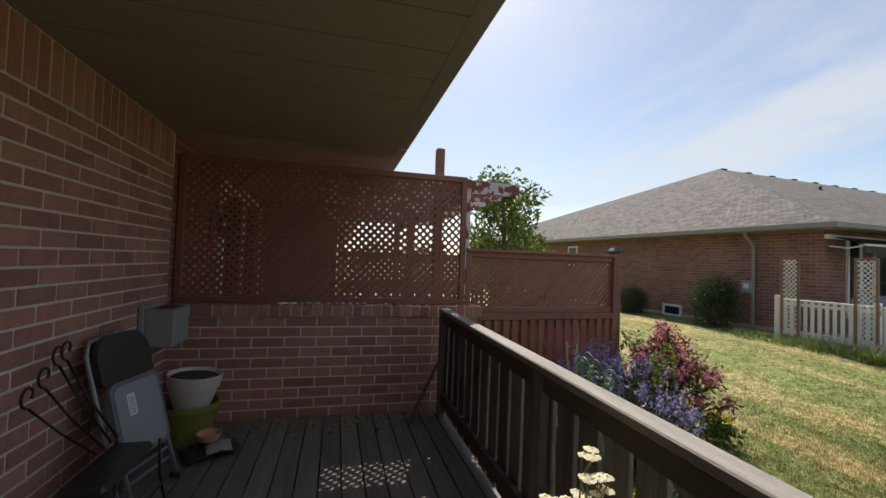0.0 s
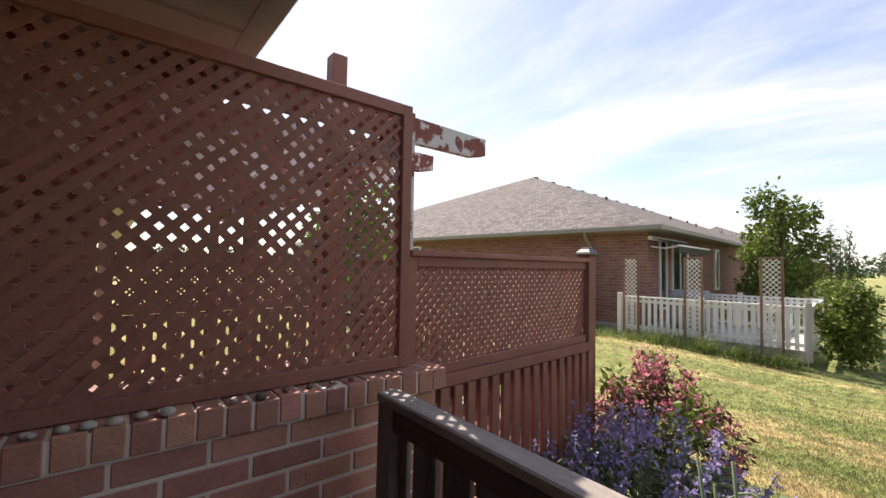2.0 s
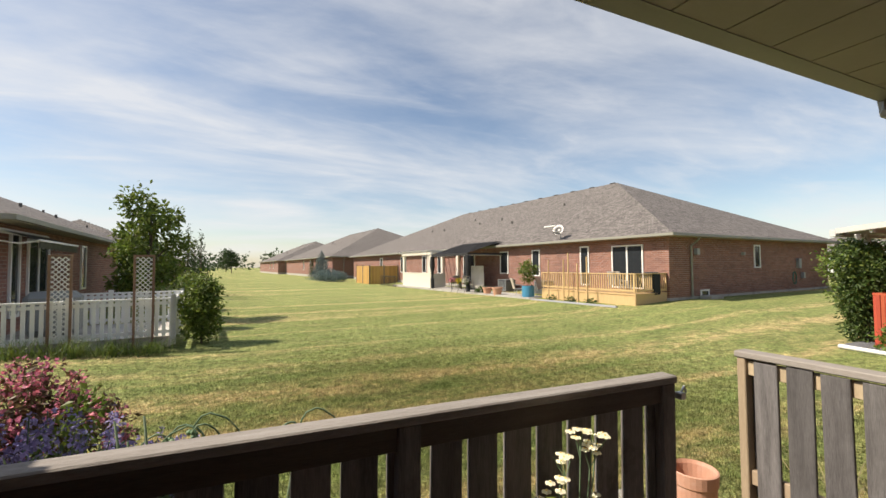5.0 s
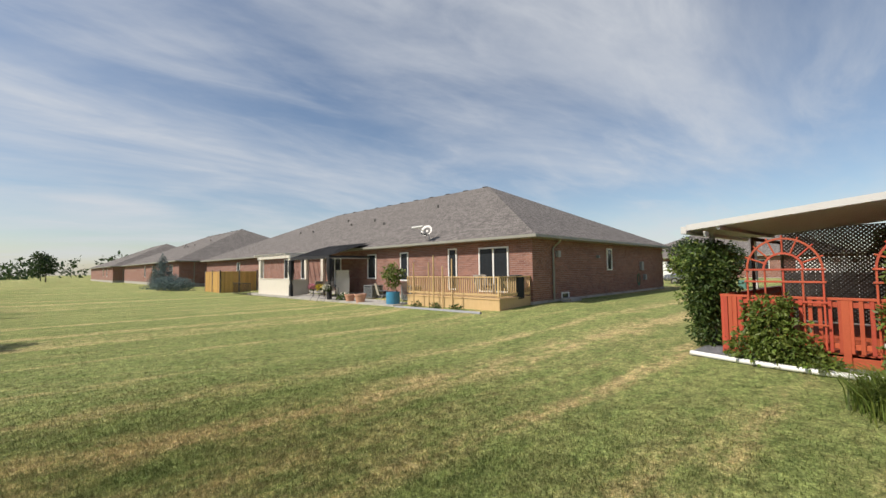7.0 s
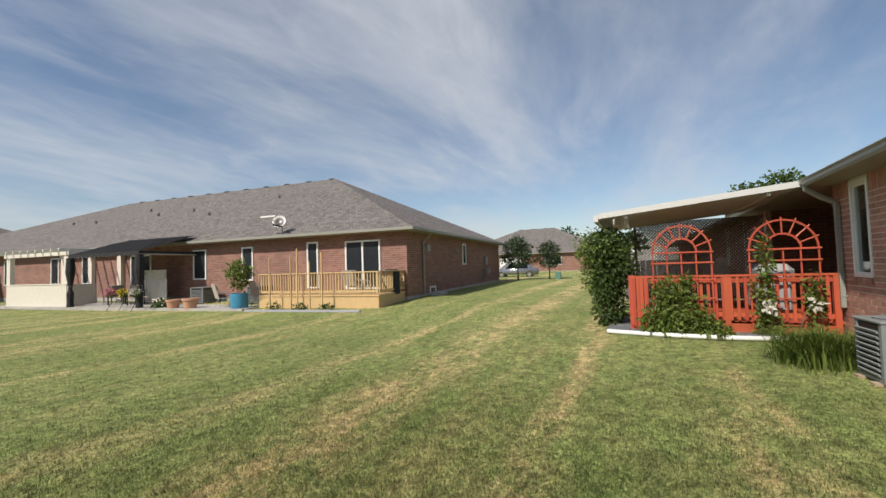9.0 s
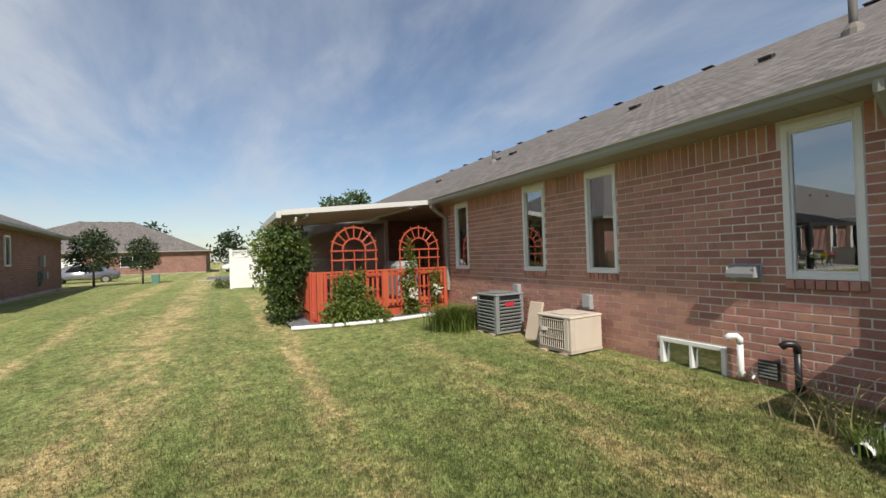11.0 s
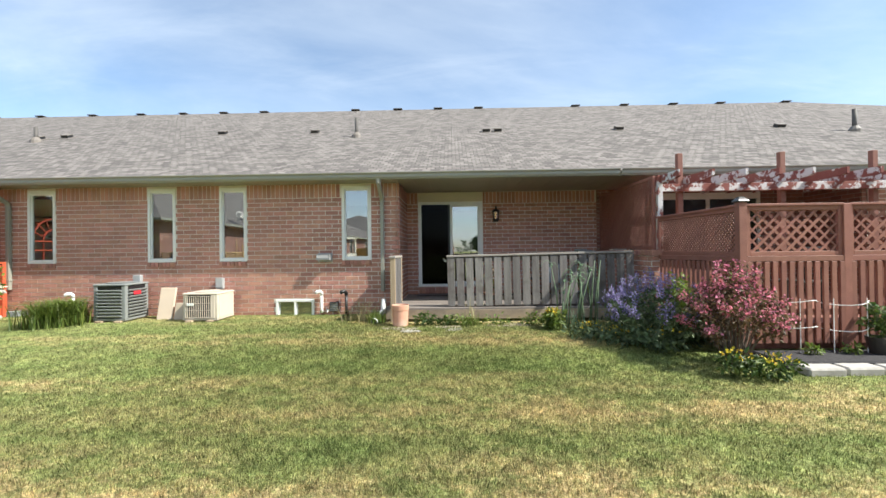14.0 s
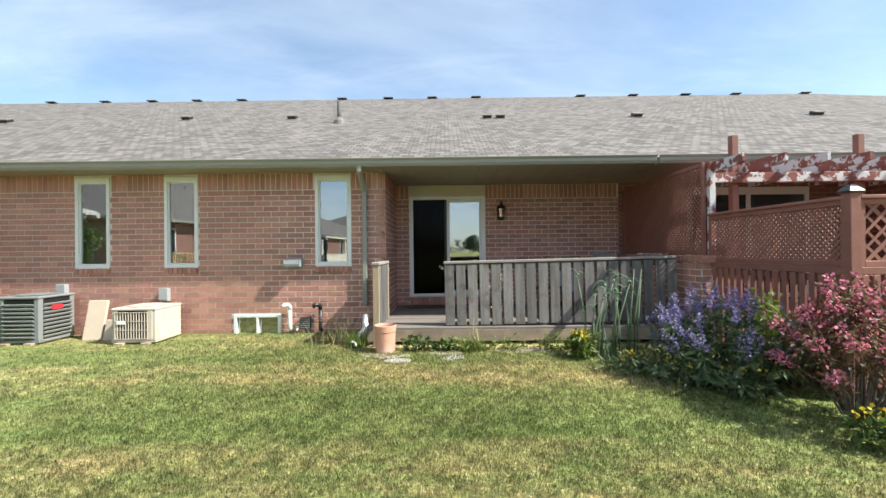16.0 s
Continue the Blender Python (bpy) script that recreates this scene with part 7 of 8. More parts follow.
def picket_run(t, m, L, h=0.95, mat="white"):
    for z in (0.12, h - 0.2):
        ob = bar("rail", t, M[mat], 0, -0.02, z, L, 0.02, z + 0.07); ob.matrix_basis = m
    bm = bmesh.new(); box(bm, -0.035, -0.04, 0.06, 0.035, -0.021, h - 0.09, bevel=0.003)
    me = mesh_of("picket", bm, M[mat])
    n = int(L / 0.135)
    for k in range(n + 1):
        share("picket", me, t, m @ pose(0.04 + k * (L - 0.08) / n, 0, 0))
    ob = bar("cap_rail", t, M[mat], 0, -0.05, h - 0.09, L, 0.05, h - 0.05); ob.matrix_basis = m
    for u in (0, L / 2, L):
        ob = bar("post", t, M[mat], u - 0.05, -0.05, -0.15, u + 0.05, 0.05, h + 0.02); ob.matrix_basis = m


wf = thing("picket_fence", "white picket railing round the patio", "fence", at_house(OB, 0, 0, 0), ROW)
picket_run(wf, pose(-0.2, -1.3, 0.1), 3.6)
picket_run(wf, pose(3.4, -1.3, 0.1, 0, 0, 90), 3.2)
picket_run(wf, pose(0.1, 1.9, 0.1), 3.3)
bm = bmesh.new(); box(bm, 0, -1.25, -0.1, 3.35, 1.9, 0.14); ob = part("patio_floor", bm, M["concrete"], wf)
M["brown_wood"] = material("brown_stained_wood", (0.26, 0.15, 0.10), (0.17, 0.095, 0.062), 0.7, scale=3, fine=40, bump=0.3, piece=True)
for u in (0.12, 1.48, 2.86):
    t = thing("lattice_post", "white lattice panel between slim brown posts", "trellis", at_house(OB, u, -1.42, -0.1), ROW, "lattice posts")
    for x in (-0.17, 0.17):
        bar("upright", t, M["brown_wood"], x - 0.022, -0.022, 0, x + 0.022, 0.022, 2.05)
    bar("crossbar", t, M["brown_wood"], -0.15, -0.02, 2.01, 0.15, 0.02, 2.05)
    lattice(t, pose(-0.15, 0, 0.3), 0.3, 1.71, 0.1, 0.026, M["white"])
for k, (u, h) in enumerate(((-0.5, 0.55), (0.25, 0.62), (0.95, 0.8), (1.75, 0.74), (2.4, 0.6), (3.0, 0.45))):
    ornamental_grass("feathery grey-green grasses before the white fence", at_house(OB, u, -1.78, -0.12), 210, h, 0.6, seed=90 + k)
low_plants("low leafy weeds along the white fence", at_house(OB, 1.4, -1.95, -0.12), [(k * 0.5 - 1.5, 0, 0.08, 0.24, 0.14, 0.12) for k in range(7)], 420, 0.06, "leaf", None, 97)
shrub("rounded yellow-green shrub at the fence end", at_house(OB, 3.95, -0.6, -0.15), [(0, 0, 0.45, 0.42, 0.42, 0.42), (0.05, 0.1, 0.9, 0.48, 0.45, 0.45), (-0.05, 0, 1.3, 0.36, 0.36, 0.36)], 3400, 0.1, "leaf_light", 73)
shrub("second rounded shrub along the lawn", at_house(OB, 3.7, 2.2, -0.15), [(0, 0, 0.5, 0.45, 0.45, 0.45), (0, 0, 0.95, 0.45, 0.45, 0.45), (0.1, 0, 1.35, 0.36, 0.36, 0.36)], 2200, 0.11, "leaf_light", 74)
tree("leafy young tree behind the white fence", at_house(OB, 2.3, 5.0, -0.1), 4.3, 2.5, "leaf_light", 75, 4200, 0.17, 0.2)
tree("leafy tree beside the neighbouring house", at_house(OB, 1.8, 8.5, -0.1), 3.0, 2.2, "leaf", 76, 2000, 0.2, 0.22)
for k, (u, v, h) in enumerate(((3.0, 15, 4.2), (3.6, 17, 4.0), (3.2, 19, 3.7))):
    conifer("slim dark green columnar cedar", at_house(OB, u, v, -0.1), h, 1.25, "leaf_dark", 80 + k, 1500, 0.16, "cedars")
shrub("clipped egg-shaped evergreen bush by the brick wall", at_house(OB, -2.05, -0.95, -0.06), [(0, 0, 0.7, 0.68, 0.6, 0.72), (0, 0, 1.05, 0.5, 0.5, 0.5)], 15000, 0.042, "leaf_dark", 85, group="clipped bushes")
shrub("clipped round evergreen bush by the brick wall", at_house(OB, -5.1, -0.95, -0.06), [(0, 0, 0.5, 0.55, 0.5, 0.52)], 8000, 0.042, "leaf_dark", 86, group="clipped bushes")


def awning():
    t = thing("awning", "half-retracted dark awning with a white front bar", "awning", at_house(OB, 0.05, 0.1, 2.2), ROW)
    bm = bmesh.new()
    q = [bm.verts.new(v) for v in ((0, 0, 0.36), (0, 3.0, 0.36), (0.7, 3.0, 0.1), (0.7, 0, 0.1))]
    bm.faces.new(q)
    bmesh.ops.solidify(bm, geom=list(bm.faces), thickness=0.02)
    part("canvas", bm, M["black_cap"], t)
    bm = bmesh.new()
    for k in range(20):
        y = k * 0.15
        box(bm, 0.695, y, -0.06 - 0.03 * (k % 2), 0.705, y + 0.15, 0.085)
    part("scalloped_edge", bm, M["black_cap"], t)
    bar("front_bar", t, M["white"], 0.68, -0.02, 0.086, 0.73, 3.02, 0.135)
    bm = bmesh.new(); tube(bm, [(0.02, -0.1, 0.33), (0.02, 3.1, 0.33)], 0.06, 8); part("roller", bm, M["white"], t)
    for y in (0.05, 2.95):
        bm = bmesh.new(); tube(bm, [(0, y, 0.1), (0.35, y, 0.04), (0.69, y, 0.1)], 0.02, 6); part("arm", bm, M["white"], t)


awning()
bq = thing("barbecue", "barbecue under a grey cover on the patio", "barbecue", at_house(OB, 1.0, 0.2, 0.15), ROW)
bm = bmesh.new(); box(bm, -0.5, -0.28, 0, 0.5, 0.28, 1.0, bevel=0.14); part("cover", bm, M["slate_metal"], bq)
mt = thing("meter_box", "grey utility meter box on the brick wall", "electrical box", at_house(OB, -1.75, -0.02, 1.0), ROW)
bar("case", mt, M["grey_plastic"], -0.14, -0.1, 0, 0.14, -0.002, 0.35); bar("dial", mt, M["white"], -0.07, -0.115, 0.12, 0.07, -0.1, 0.26)
# shrubs far side of the pergola deck, seen over the lattice
tree("young tree with pale leaves beyond the lattice", (12.2, -4.6, 0.1), 4.3, 2.6, "leaf_light", 88, 2600, 0.17, 0.3)
tree("small tree beyond the neighbouring deck", (15.5, -6.0, 0.1), 4.6, 2.6, "leaf", 89, 1800, 0.17, 0.3)


# ---- things behind the house across the lawn ----
def c_at(u, v, z=0.0):
    p = at_house(OC, u, v, 0)
    return (p[0], p[1], ground_height(p[0], p[1]) + z)


def wood_deck():
    t = thing("wooden_deck", "new pale wooden deck with slatted railing", "deck", c_at(0, 0), ROW)
    z0 = -0.12
    x0, x1, y0, y1 = -2.15, -0.02, 0.1, 5.6
    bar("platform", t, M["new_wood"], x0, y0, 0.32, x1, y1, 0.38)
    bm = bmesh.new(); box(bm, x0 + 0.03, y0 + 0.02, z0 - 0.1, x0 + 0.06, y1, 0.32); box(bm, x0 + 0.03, y0 + 0.02, z0 - 0.1, x1, y0 + 0.05, 0.32); part("skirt", bm, M["new_wood"], t)
    for m, L in ((pose(x0 + 0.05, y0, 0.38, 0, 0, 90), y1 - y0), (pose(x0, y0 + 0.05, 0.38), x1 - x0)):
        for nm, a in (("top_rail", (0, -0.06, 0.80, L, 0.06, 0.84)), ("lower_rail", (0, -0.02, 0.08, L, 0.02, 0.16))):
            ob = bar(nm, t, M["new_wood"], *a); ob.matrix_basis = m
        bm = bmesh.new(); box(bm, -0.018, -0.018, 0.04, 0.018, 0.018, 0.8)
        me = mesh_of("baluster", bm, M["new_wood"])
        n = int(L / 0.12)
        for k in range(n + 1):
            share("baluster", me, t, m @ pose(k * L / n, 0, 0))


wood_deck()
for k, (u, v, h) in enumerate(((-2.6, 2.2, 2.1), (-2.6, 2.75, 1.8), (-2.6, 3.3, 2.3), (-2.6, 3.6, 2.0), (-2.6, 4.6, 2.0))):
    s_ = thing("garden_stake", "tall pale wooden plant stake in the border", "stake", c_at(u, v), group="garden stakes")
    bar("stake", s_, M["new_wood"], -0.022, -0.022, -0.1, 0.022, 0.022, h)
for k in range(3):
    low_plants("seedlings round the stakes in the border", c_at(-2.6, 2.0 + k * 1.2), [(0, 0, 0.12, 0.2, 0.3, 0.14)], 160, 0.09, "leaf", None, 90 + k)
bm = bmesh.new(); tube(bm, [c_at(-2.95, 0.4 + 0.3 * k, 0.02) for k in range(18)], 0.06, 6)
tagged(part("stone_edging", bm, M["gravel"]), "pale stone edging in front of the wooden deck", "edging", kind="stuff")


def patio_chair(at, rz, mat="sling"):
    t = thing("patio_chair", "beige sling patio chair with dark metal frame", "chair", at, rz, "patio chairs")
    bm = bmesh.new(); box(bm, -0.25, -0.25, 0.40, 0.25, 0.25, 0.425, bevel=0.01); part("seat", bm, M["sling"], t)
    bm = bmesh.new(); box(bm, -0.25, 0, 0, 0.25, 0.025, 0.62, m=pose(0, 0.23, 0.42, -16, 0, 0)); part("backrest", bm, M["sling"], t)
    for x in (-0.28, 0.28):
        bm = bmesh.new(); tube(bm, [(x, -0.3, 0), (x, -0.26, 0.62), (x, 0.22, 0.64), (x, 0.4, 1.0)], 0.014, 6); part("arm_frame", bm, M["chair_metal"], t)
        bm = bmesh.new(); tube(bm, [(x, 0.3, 0), (x, 0.1, 0.42), (x, -0.2, 0.42)], 0.014, 6); part("leg", bm, M["chair_metal"], t)


M["sling"] = material("beige_sling_fabric", (0.50, 0.44, 0.36), (0.43, 0.38, 0.31), 0.8, fine=150, bump=0.1)
patio_chair(c_at(-2.2, 7.4), 250)
patio_chair(c_at(-1.6, 6.0), 200)
patio_chair(c_at(-1.4, 1.2, 0.30), 210)
patio_chair(c_at(-0.9, 2.0, 0.30), 150)
M["blue_plastic"] = material("blue_drum", (0.06, 0.26, 0.42), (0.045, 0.21, 0.35), 0.4, bump=0.03)
pot("plant_drum", "cut blue plastic drum used as planter", c_at(-2.45, 6.3), [(0.30, 0), (0.31, 0.02), (0.33, 0.2), (0.33, 0.6), (0.325, 0.64), (0.30, 0.64), (0.29, 0.55)], M["blue_plastic"])
shrub("leafy shrub growing in a blue drum", (c_at(-2.45, 6.3)[0], c_at(-2.45, 6.3)[1], c_at(-2.45, 6.3)[2] + 0.6), [(0, 0, 0.5, 0.35, 0.35, 0.3), (0.35, 0.2, 0.95, 0.35, 0.35, 0.25), (-0.35, -0.1, 0.85, 0.35, 0.35, 0.25), (0, 0, 1.15, 0.3, 0.3, 0.2)], 650, 0.15, "leaf_light", 95)
for v, s_ in ((8.7, 1.0), (9.7, 0.9)):
    pot("plant_pot", "large terracotta planter on the patio", c_at(-2.7, v), [(0.2 * s_, 0), (0.29 * s_, 0.42 * s_), (0.32 * s_, 0.42 * s_), (0.32 * s_, 0.5 * s_), (0.29 * s_, 0.5 * s_), (0.27 * s_, 0.44 * s_)], M["terracotta"])
low_plants("spreading green plant by terracotta pots", c_at(-2.5, 10.6), [(0, 0, 0.22, 0.4, 0.4, 0.22)], 300, 0.14, "leaf", None, 96)
bm = bmesh.new(); box(bm, -2.9, 5.7, -0.1, -0.05, 24, 0.03)
pt = part("patio_slab", bm, M["concrete"]); pt.matrix_basis = pose(*at_house(OC, 0, 0, -0.14), 0, 0, ROW)
tagged(pt, "pale concrete patio along the house", "patio", kind="structure")


def dish():
    t = thing("satellite_dish", "grey satellite dish with a white arm on the eave", "satellite dish", at_house(OC, -0.2, 6.1, 2.95), ROW)
    bm = bmesh.new(); tube(bm, [(0, 0, 0), (0, 0, 0.3), (-0.1, 0, 0.5)], 0.025, 8); part("mast", bm, M["grey_plastic"], t)
    bm = bmesh.new(); lathe(bm, [(0.01, 0.0), (0.15, 0.02), (0.28, 0.07), (0.33, 0.11), (0.32, 0.115), (0.14, 0.035)], 18); ob = part("reflector", bm, M["black_cap"], t, smooth=True); ob.matrix_basis = pose(-0.12, 0, 0.55, 0, -65, 20)
    bm = bmesh.new(); box(bm, -0.7, -0.25, 0.72, -0.6, 0.6, 0.8, bevel=0.02); part("feed_bar", bm, M["white"], t)
    bm = bmesh.new(); tube(bm, [(-0.12, 0, 0.42), (-0.65, 0.1, 0.7)], 0.018, 6); part("feed_arm", bm, M["white"], t)


dish()


def gazebo():
    t = thing("gazebo", "black canvas gazebo with scalloped edge and tied curtains", "gazebo", c_at(0, 11.7), ROW)
    W, D, zl, zh = 5.0, 2.8, 2.45, 3.3
    bm = bmesh.new()
    q = [bm.verts.new(v) for v in ((-D, 0, zl), (-D, W, zl), (0, W, zh), (0, 0, zh), (-D * 0.5, W * 0.18, zl + 0.62), (-D * 0.5, W * 0.82, zl + 0.55))]
    for f in ((0, 1, 5, 4), (1, 2, 5), (2, 3, 4, 5), (3, 0, 4)):
        bm.faces.new([q[i] for i in f])
    bmesh.ops.solidify(bm, geom=list(bm.faces), thickness=0.02)
    part("canopy", bm, M["canvas_black"], t)
    for m, L in ((pose(-D, 0, zl - 0.19, 0, 0, 90), W), (pose(-D, 0, zl - 0.19), D)):
        bm = bmesh.new()
        k = 0.0
        while k < L - 0.01:
            box(bm, k, -0.012, 0.03 * (1 + math.sin(k * 21)), min(k + 0.05, L), 0.004, 0.2)
            k += 0.05
        ob = part("scalloped_valance", bm, M["canvas_black"], t); ob.matrix_basis = m
        ob = bar("valance_trim", t, M["sling"], 0, -0.016, 0.03, L, -0.0125, 0.075, bevel=0); ob.matrix_basis = m
    for y in (0.05, W - 0.05):
        bar("post", t, M["black"], -D + 0.02, y - 0.04, -0.25, -D + 0.09, y + 0.04, zl)
        bm = bmesh.new(); lathe(bm, [(0.16, 0.0), (0.13, 0.3), (0.14, 0.75), (0.07, 0.95), (0.10, 1.15), (0.19, 1.75), (0.16, 2.45)], 9, (-D + 0.05, y, -0.15)); part("curtain", bm, M["canvas_black"], t)
        bm = bmesh.new(); lathe(bm, [(0.09, 0), (0.09, 0.12), (0.08, 0.12)], 9, (-D + 0.05, y, 0.92)); part("tie", bm, M["sling"], t)


M["canvas_black"] = material("black_canvas", (0.025, 0.025, 0.027), (0.016, 0.016, 0.018), 0.85, fine=120, bump=0.15)
gazebo()
M["cream_wood"] = material("cream_painted_wood", (0.74, 0.69, 0.60), (0.66, 0.61, 0.53), 0.5, fine=50, bump=0.05)


def white_pergola():
    t = thing("garden_pergola", "cream painted pergola with solid lower panels", "pergola", c_at(0, 17.2), ROW)
    W, D, zt = 5.2, 2.6, 2.5
    for x in (-D, -0.2):
        for y in (0.1, W - 0.1) if x < -1 else (0.1, W * 0.5, W - 0.1):
            bar("post", t, M["cream_wood"], x, y - 0.16, -0.25, x + 0.2, y + 0.16, zt)
    bar("beam", t, M["cream_wood"], -D - 0.05, -0.2, zt, -D + 0.1, W + 0.2, zt + 0.18)
    bar("beam", t, M["cream_wood"], -0.2, -0.2, zt, -0.06, W + 0.2, zt + 0.18)
    for k in range(9):
        bar("rafter", t, M["cream_wood"], -D - 0.35, k * W / 8 - 0.03, zt + 0.18, 0.1, k * W / 8 + 0.03, zt + 0.34)
    for k in range(int(W / 0.13)):
        bar("panel_board", t, M["cream_wood"], -D - 0.03, k * 0.13, -0.22, -D - 0.005, k * 0.13 + 0.125, 1.05)
    for k in range(8):
        bar("panel_board", t, M["cream_wood"], -D + k * 0.16, -0.03, 0.02, -D + k * 0.16 + 0.155, -0.005, 1.05)
    bar("sill_cap", t, M["cream_wood"], -D - 0.06, -0.06, 1.05, -D + 0.05, W, 1.1)


white_pergola()
gd = thing("garden_screen", "cream lattice-topped screen behind the gazebo", "screen", c_at(-0.9, 12.6), ROW)
for k in range(10):
    bar("board", gd, M["cream_wood"], -0.02, k * 0.16, 0.05, 0.01, k * 0.16 + 0.14, 1.1)
bar("rail", gd, M["cream_wood"], -0.03, 0, 1.1, 0.03, 1.6, 1.16); lattice(gd, pose(0, 0, 1.16, 0, 0, 90), 1.6, 0.5, 0.1, 0.045, M["cream_wood"])
for v, pm in ((11.6, "petal_white"), (13.2, "petal_pink"), (12.4, "petal_yellow")):
    low_plants("hanging basket of flowers on a stand", c_at(-3.0, v, 0.75), [(0, 0, 0, 0.2, 0.2, 0.16)], 160, 0.08, "leaf", None, int(v * 10))
    fl = leaf_cloud("basket_flowers", [(*c_at(-3.05, v, 0.85), 0.22, 0.22, 0.14)], 130, 0.07, M[pm], None, int(v * 7), shell=0.6, aspect=0.9)
    tagged(fl, "bright flowers in a hanging basket", "flower")
    st_ = thing("plant_stand", "thin dark metal plant stand on the patio", "plant stand", c_at(-3.0, v)); bm = bmesh.new(); tube(bm, [(0.2, 0, 0), (0, 0, 0.35), (0, 0, 0.66)], 0.014, 6); part("stem", bm, M["black"], st_)
tb = thing("patio_table", "dark metal patio table under the gazebo", "table", c_at(-1.5, 14.6), ROW)
bar("tabletop", tb, M["black"], -0.45, -0.8, 0.7, 0.45, 0.8, 0.73)
for x in (-0.4, 0.4):
    for y in (-0.7, 0.7):
        bar("leg", tb, M["black"], x - 0.02, y - 0.02, 0, x + 0.02, y + 0.02, 0.7)
for v in (13.6, 15.6):
    patio_chair(c_at(-1.5, v), 180 if v < 14 else 0)


def board_fence(label, at, rz, L, h, mat, name="wooden_fence"):
    t = thing(name, label, "fence", at, rz)
    bm = bmesh.new(); box(bm, 0, -0.012, 0, 0.135, 0.012, h, bevel=0.003)
    me = mesh_of("board", bm, M[mat])
    for k in range(int(L / 0.14)):
        share("board", me, t, pose(k * 0.14, 0.014 * (k % 2), 0))
    for u in (0, L / 2, L):
        bar("post", t, M["fence_wood"], u - 0.05, -0.05, -0.1, u + 0.05, 0.05, h + 0.12)


M["yellow_cedar"] = material("yellow_cedar_boards", (0.58, 0.36, 0.12), (0.46, 0.27, 0.08), 0.65, scale=3, fine=30, stretch=(8, 8, 1), bump=0.2, piece=True, vary=0.1)
board_fence("new yellow cedar privacy fence", c_at(-3.2, 29.4), ROW + 90, 4.2, 1.85, "yellow_cedar")
board_fence("new yellow cedar privacy fence beside the patio", c_at(-3.2, 29.4), ROW, 3.1, 1.85, "yellow_cedar")
iron = thing("iron_railing", "low black metal railing round the patio", "railing", c_at(-3.0, 23), ROW + 90)
for k in range(30):
    bar("baluster", iron, M["black"], k * 0.13 - 0.008, -0.008, 0, k * 0.13 + 0.008, 0.008, 0.9, bevel=0)
bar("top_rail", iron, M["black"], 0, -0.02, 0.9, 3.9, 0.02, 0.94); bar("lower_rail", iron, M["black"], 0, -0.015, 0.1, 3.9, 0.015, 0.13)
conifer("young blue spruce on the lawn edge", c_at(-4.6, 44), 3.9, 3.2, "leaf_blue", 101, 5200, 0.17)
shrub("low spreading blue juniper", c_at(-4.84, 38), [(0, 0, 0.7, 1.3, 1.2, 0.75), (0.8, -1.0, 0.65, 1.1, 1.1, 0.65), (-0.6, 1.0, 0.6, 1.1, 1.1, 0.6)], 4800, 0.14, "leaf_blue", 102)
for v in (6.9, 10.3, 21.5):
    a_ = air_conditioner("grey air conditioner behind the brick bungalow", c_at(-0.75, v), ROW, 0.8, 0.8, 0.75, M["slate_metal"], False, False)
for v in (48, 52):
    conifer("dark columnar evergreen by the lawn", c_at(-2.5, v + 8), 3.4, 1.4, "leaf_dark", 110 + v, 900, 0.2)
board_fence("brown board fence farther along the lawn", at_house(OC, -3.4, 47, -0.1), ROW + 90, 6.0, 1.3, "fence_wood")
# fittings on the side wall of that house
for u, z, w, h in ((12.3, 1.3, 0.3, 0.55), (12.8, 0.7, 0.22, 0.35), (2.0, 2.0, 0.22, 0.28), (6.1, 2.0, 0.12, 0.16)):
    e_ = thing("meter_box", "grey utility box on the side wall", "electrical box", at_house(OC, u, -0.005, z), ROW, "utility boxes")
    bar("case", e_, M["grey_plastic"], -w / 2, -0.16, 0, w / 2, -0.002, h)
gs = thing("hose_reel", "green garden hose hanging on the side wall", "hose", at_house(OC, 11.6, -0.1, 0.75), ROW)
bm = bmesh.new(); tube(bm, [(0.2 * math.cos(k * 0.4), -0.02 * (k % 3), 0.35 * math.sin(k * 0.4)) for k in range(48)], 0.02, 5); part("coil", bm, material("green_hose", (0.05, 0.16, 0.12), (0.04, 0.12, 0.09), 0.5), gs)
wl = thing("window_well", "low concrete window well at the side wall", "window well", at_house(OC, 2.6, -0.35, -0.2), ROW)
bar("box", wl, M["concrete"], -0.5, -0.25, 0, 0.5, 0.25, 0.35)
cv = thing("barbecue", "barbecue under a black cover on the deck", "barbecue", at_house(OC, -0.7, 0.35, 0.2), ROW)
bm = bmesh.new(); box(bm, -0.3, -0.25, 0, 0.3, 0.25, 1.05, bevel=0.1); part("cover", bm, M["canvas_black"], cv)


# ---- street beyond and far trees ----
M["asphalt"] = material("asphalt", (0.16, 0.155, 0.15), (0.12, 0.117, 0.115), 0.9, scale=1, fine=60, bump=0.2)
bm = bmesh.new(); box(bm, -43, -120, -0.05, -35.5, 200, 0.21)
tagged(part("road", bm, M["asphalt"]), "pale grey residential street", "road", kind="structure")
bm = bmesh.new(); box(bm, -35.4, -120, -0.05, -34.2, 200, 0.235)
tagged(part("pavement", bm, M["concrete"]), "concrete pavement along the street", "pavement", kind="structure")
hf = far_house("house", "brick bungalow across the street with white garage doors", (-61.0, -31.0, 0.25), 0, 18, 24, 2.75, flip=-1,
               openings=[(3, 0.0, 6.5, 2.3, "door"), (8, 0.0, 11.5, 2.3, "door"), (15, 1.0, 17.5, 2.3, "window")])
for y0 in (3.0, 8.0):
    gdoor = bar("garage_door", hf, M["white"], 0.01, y0 + 0.1, 0.05, 0.08, y0 + 3.4, 2.22)
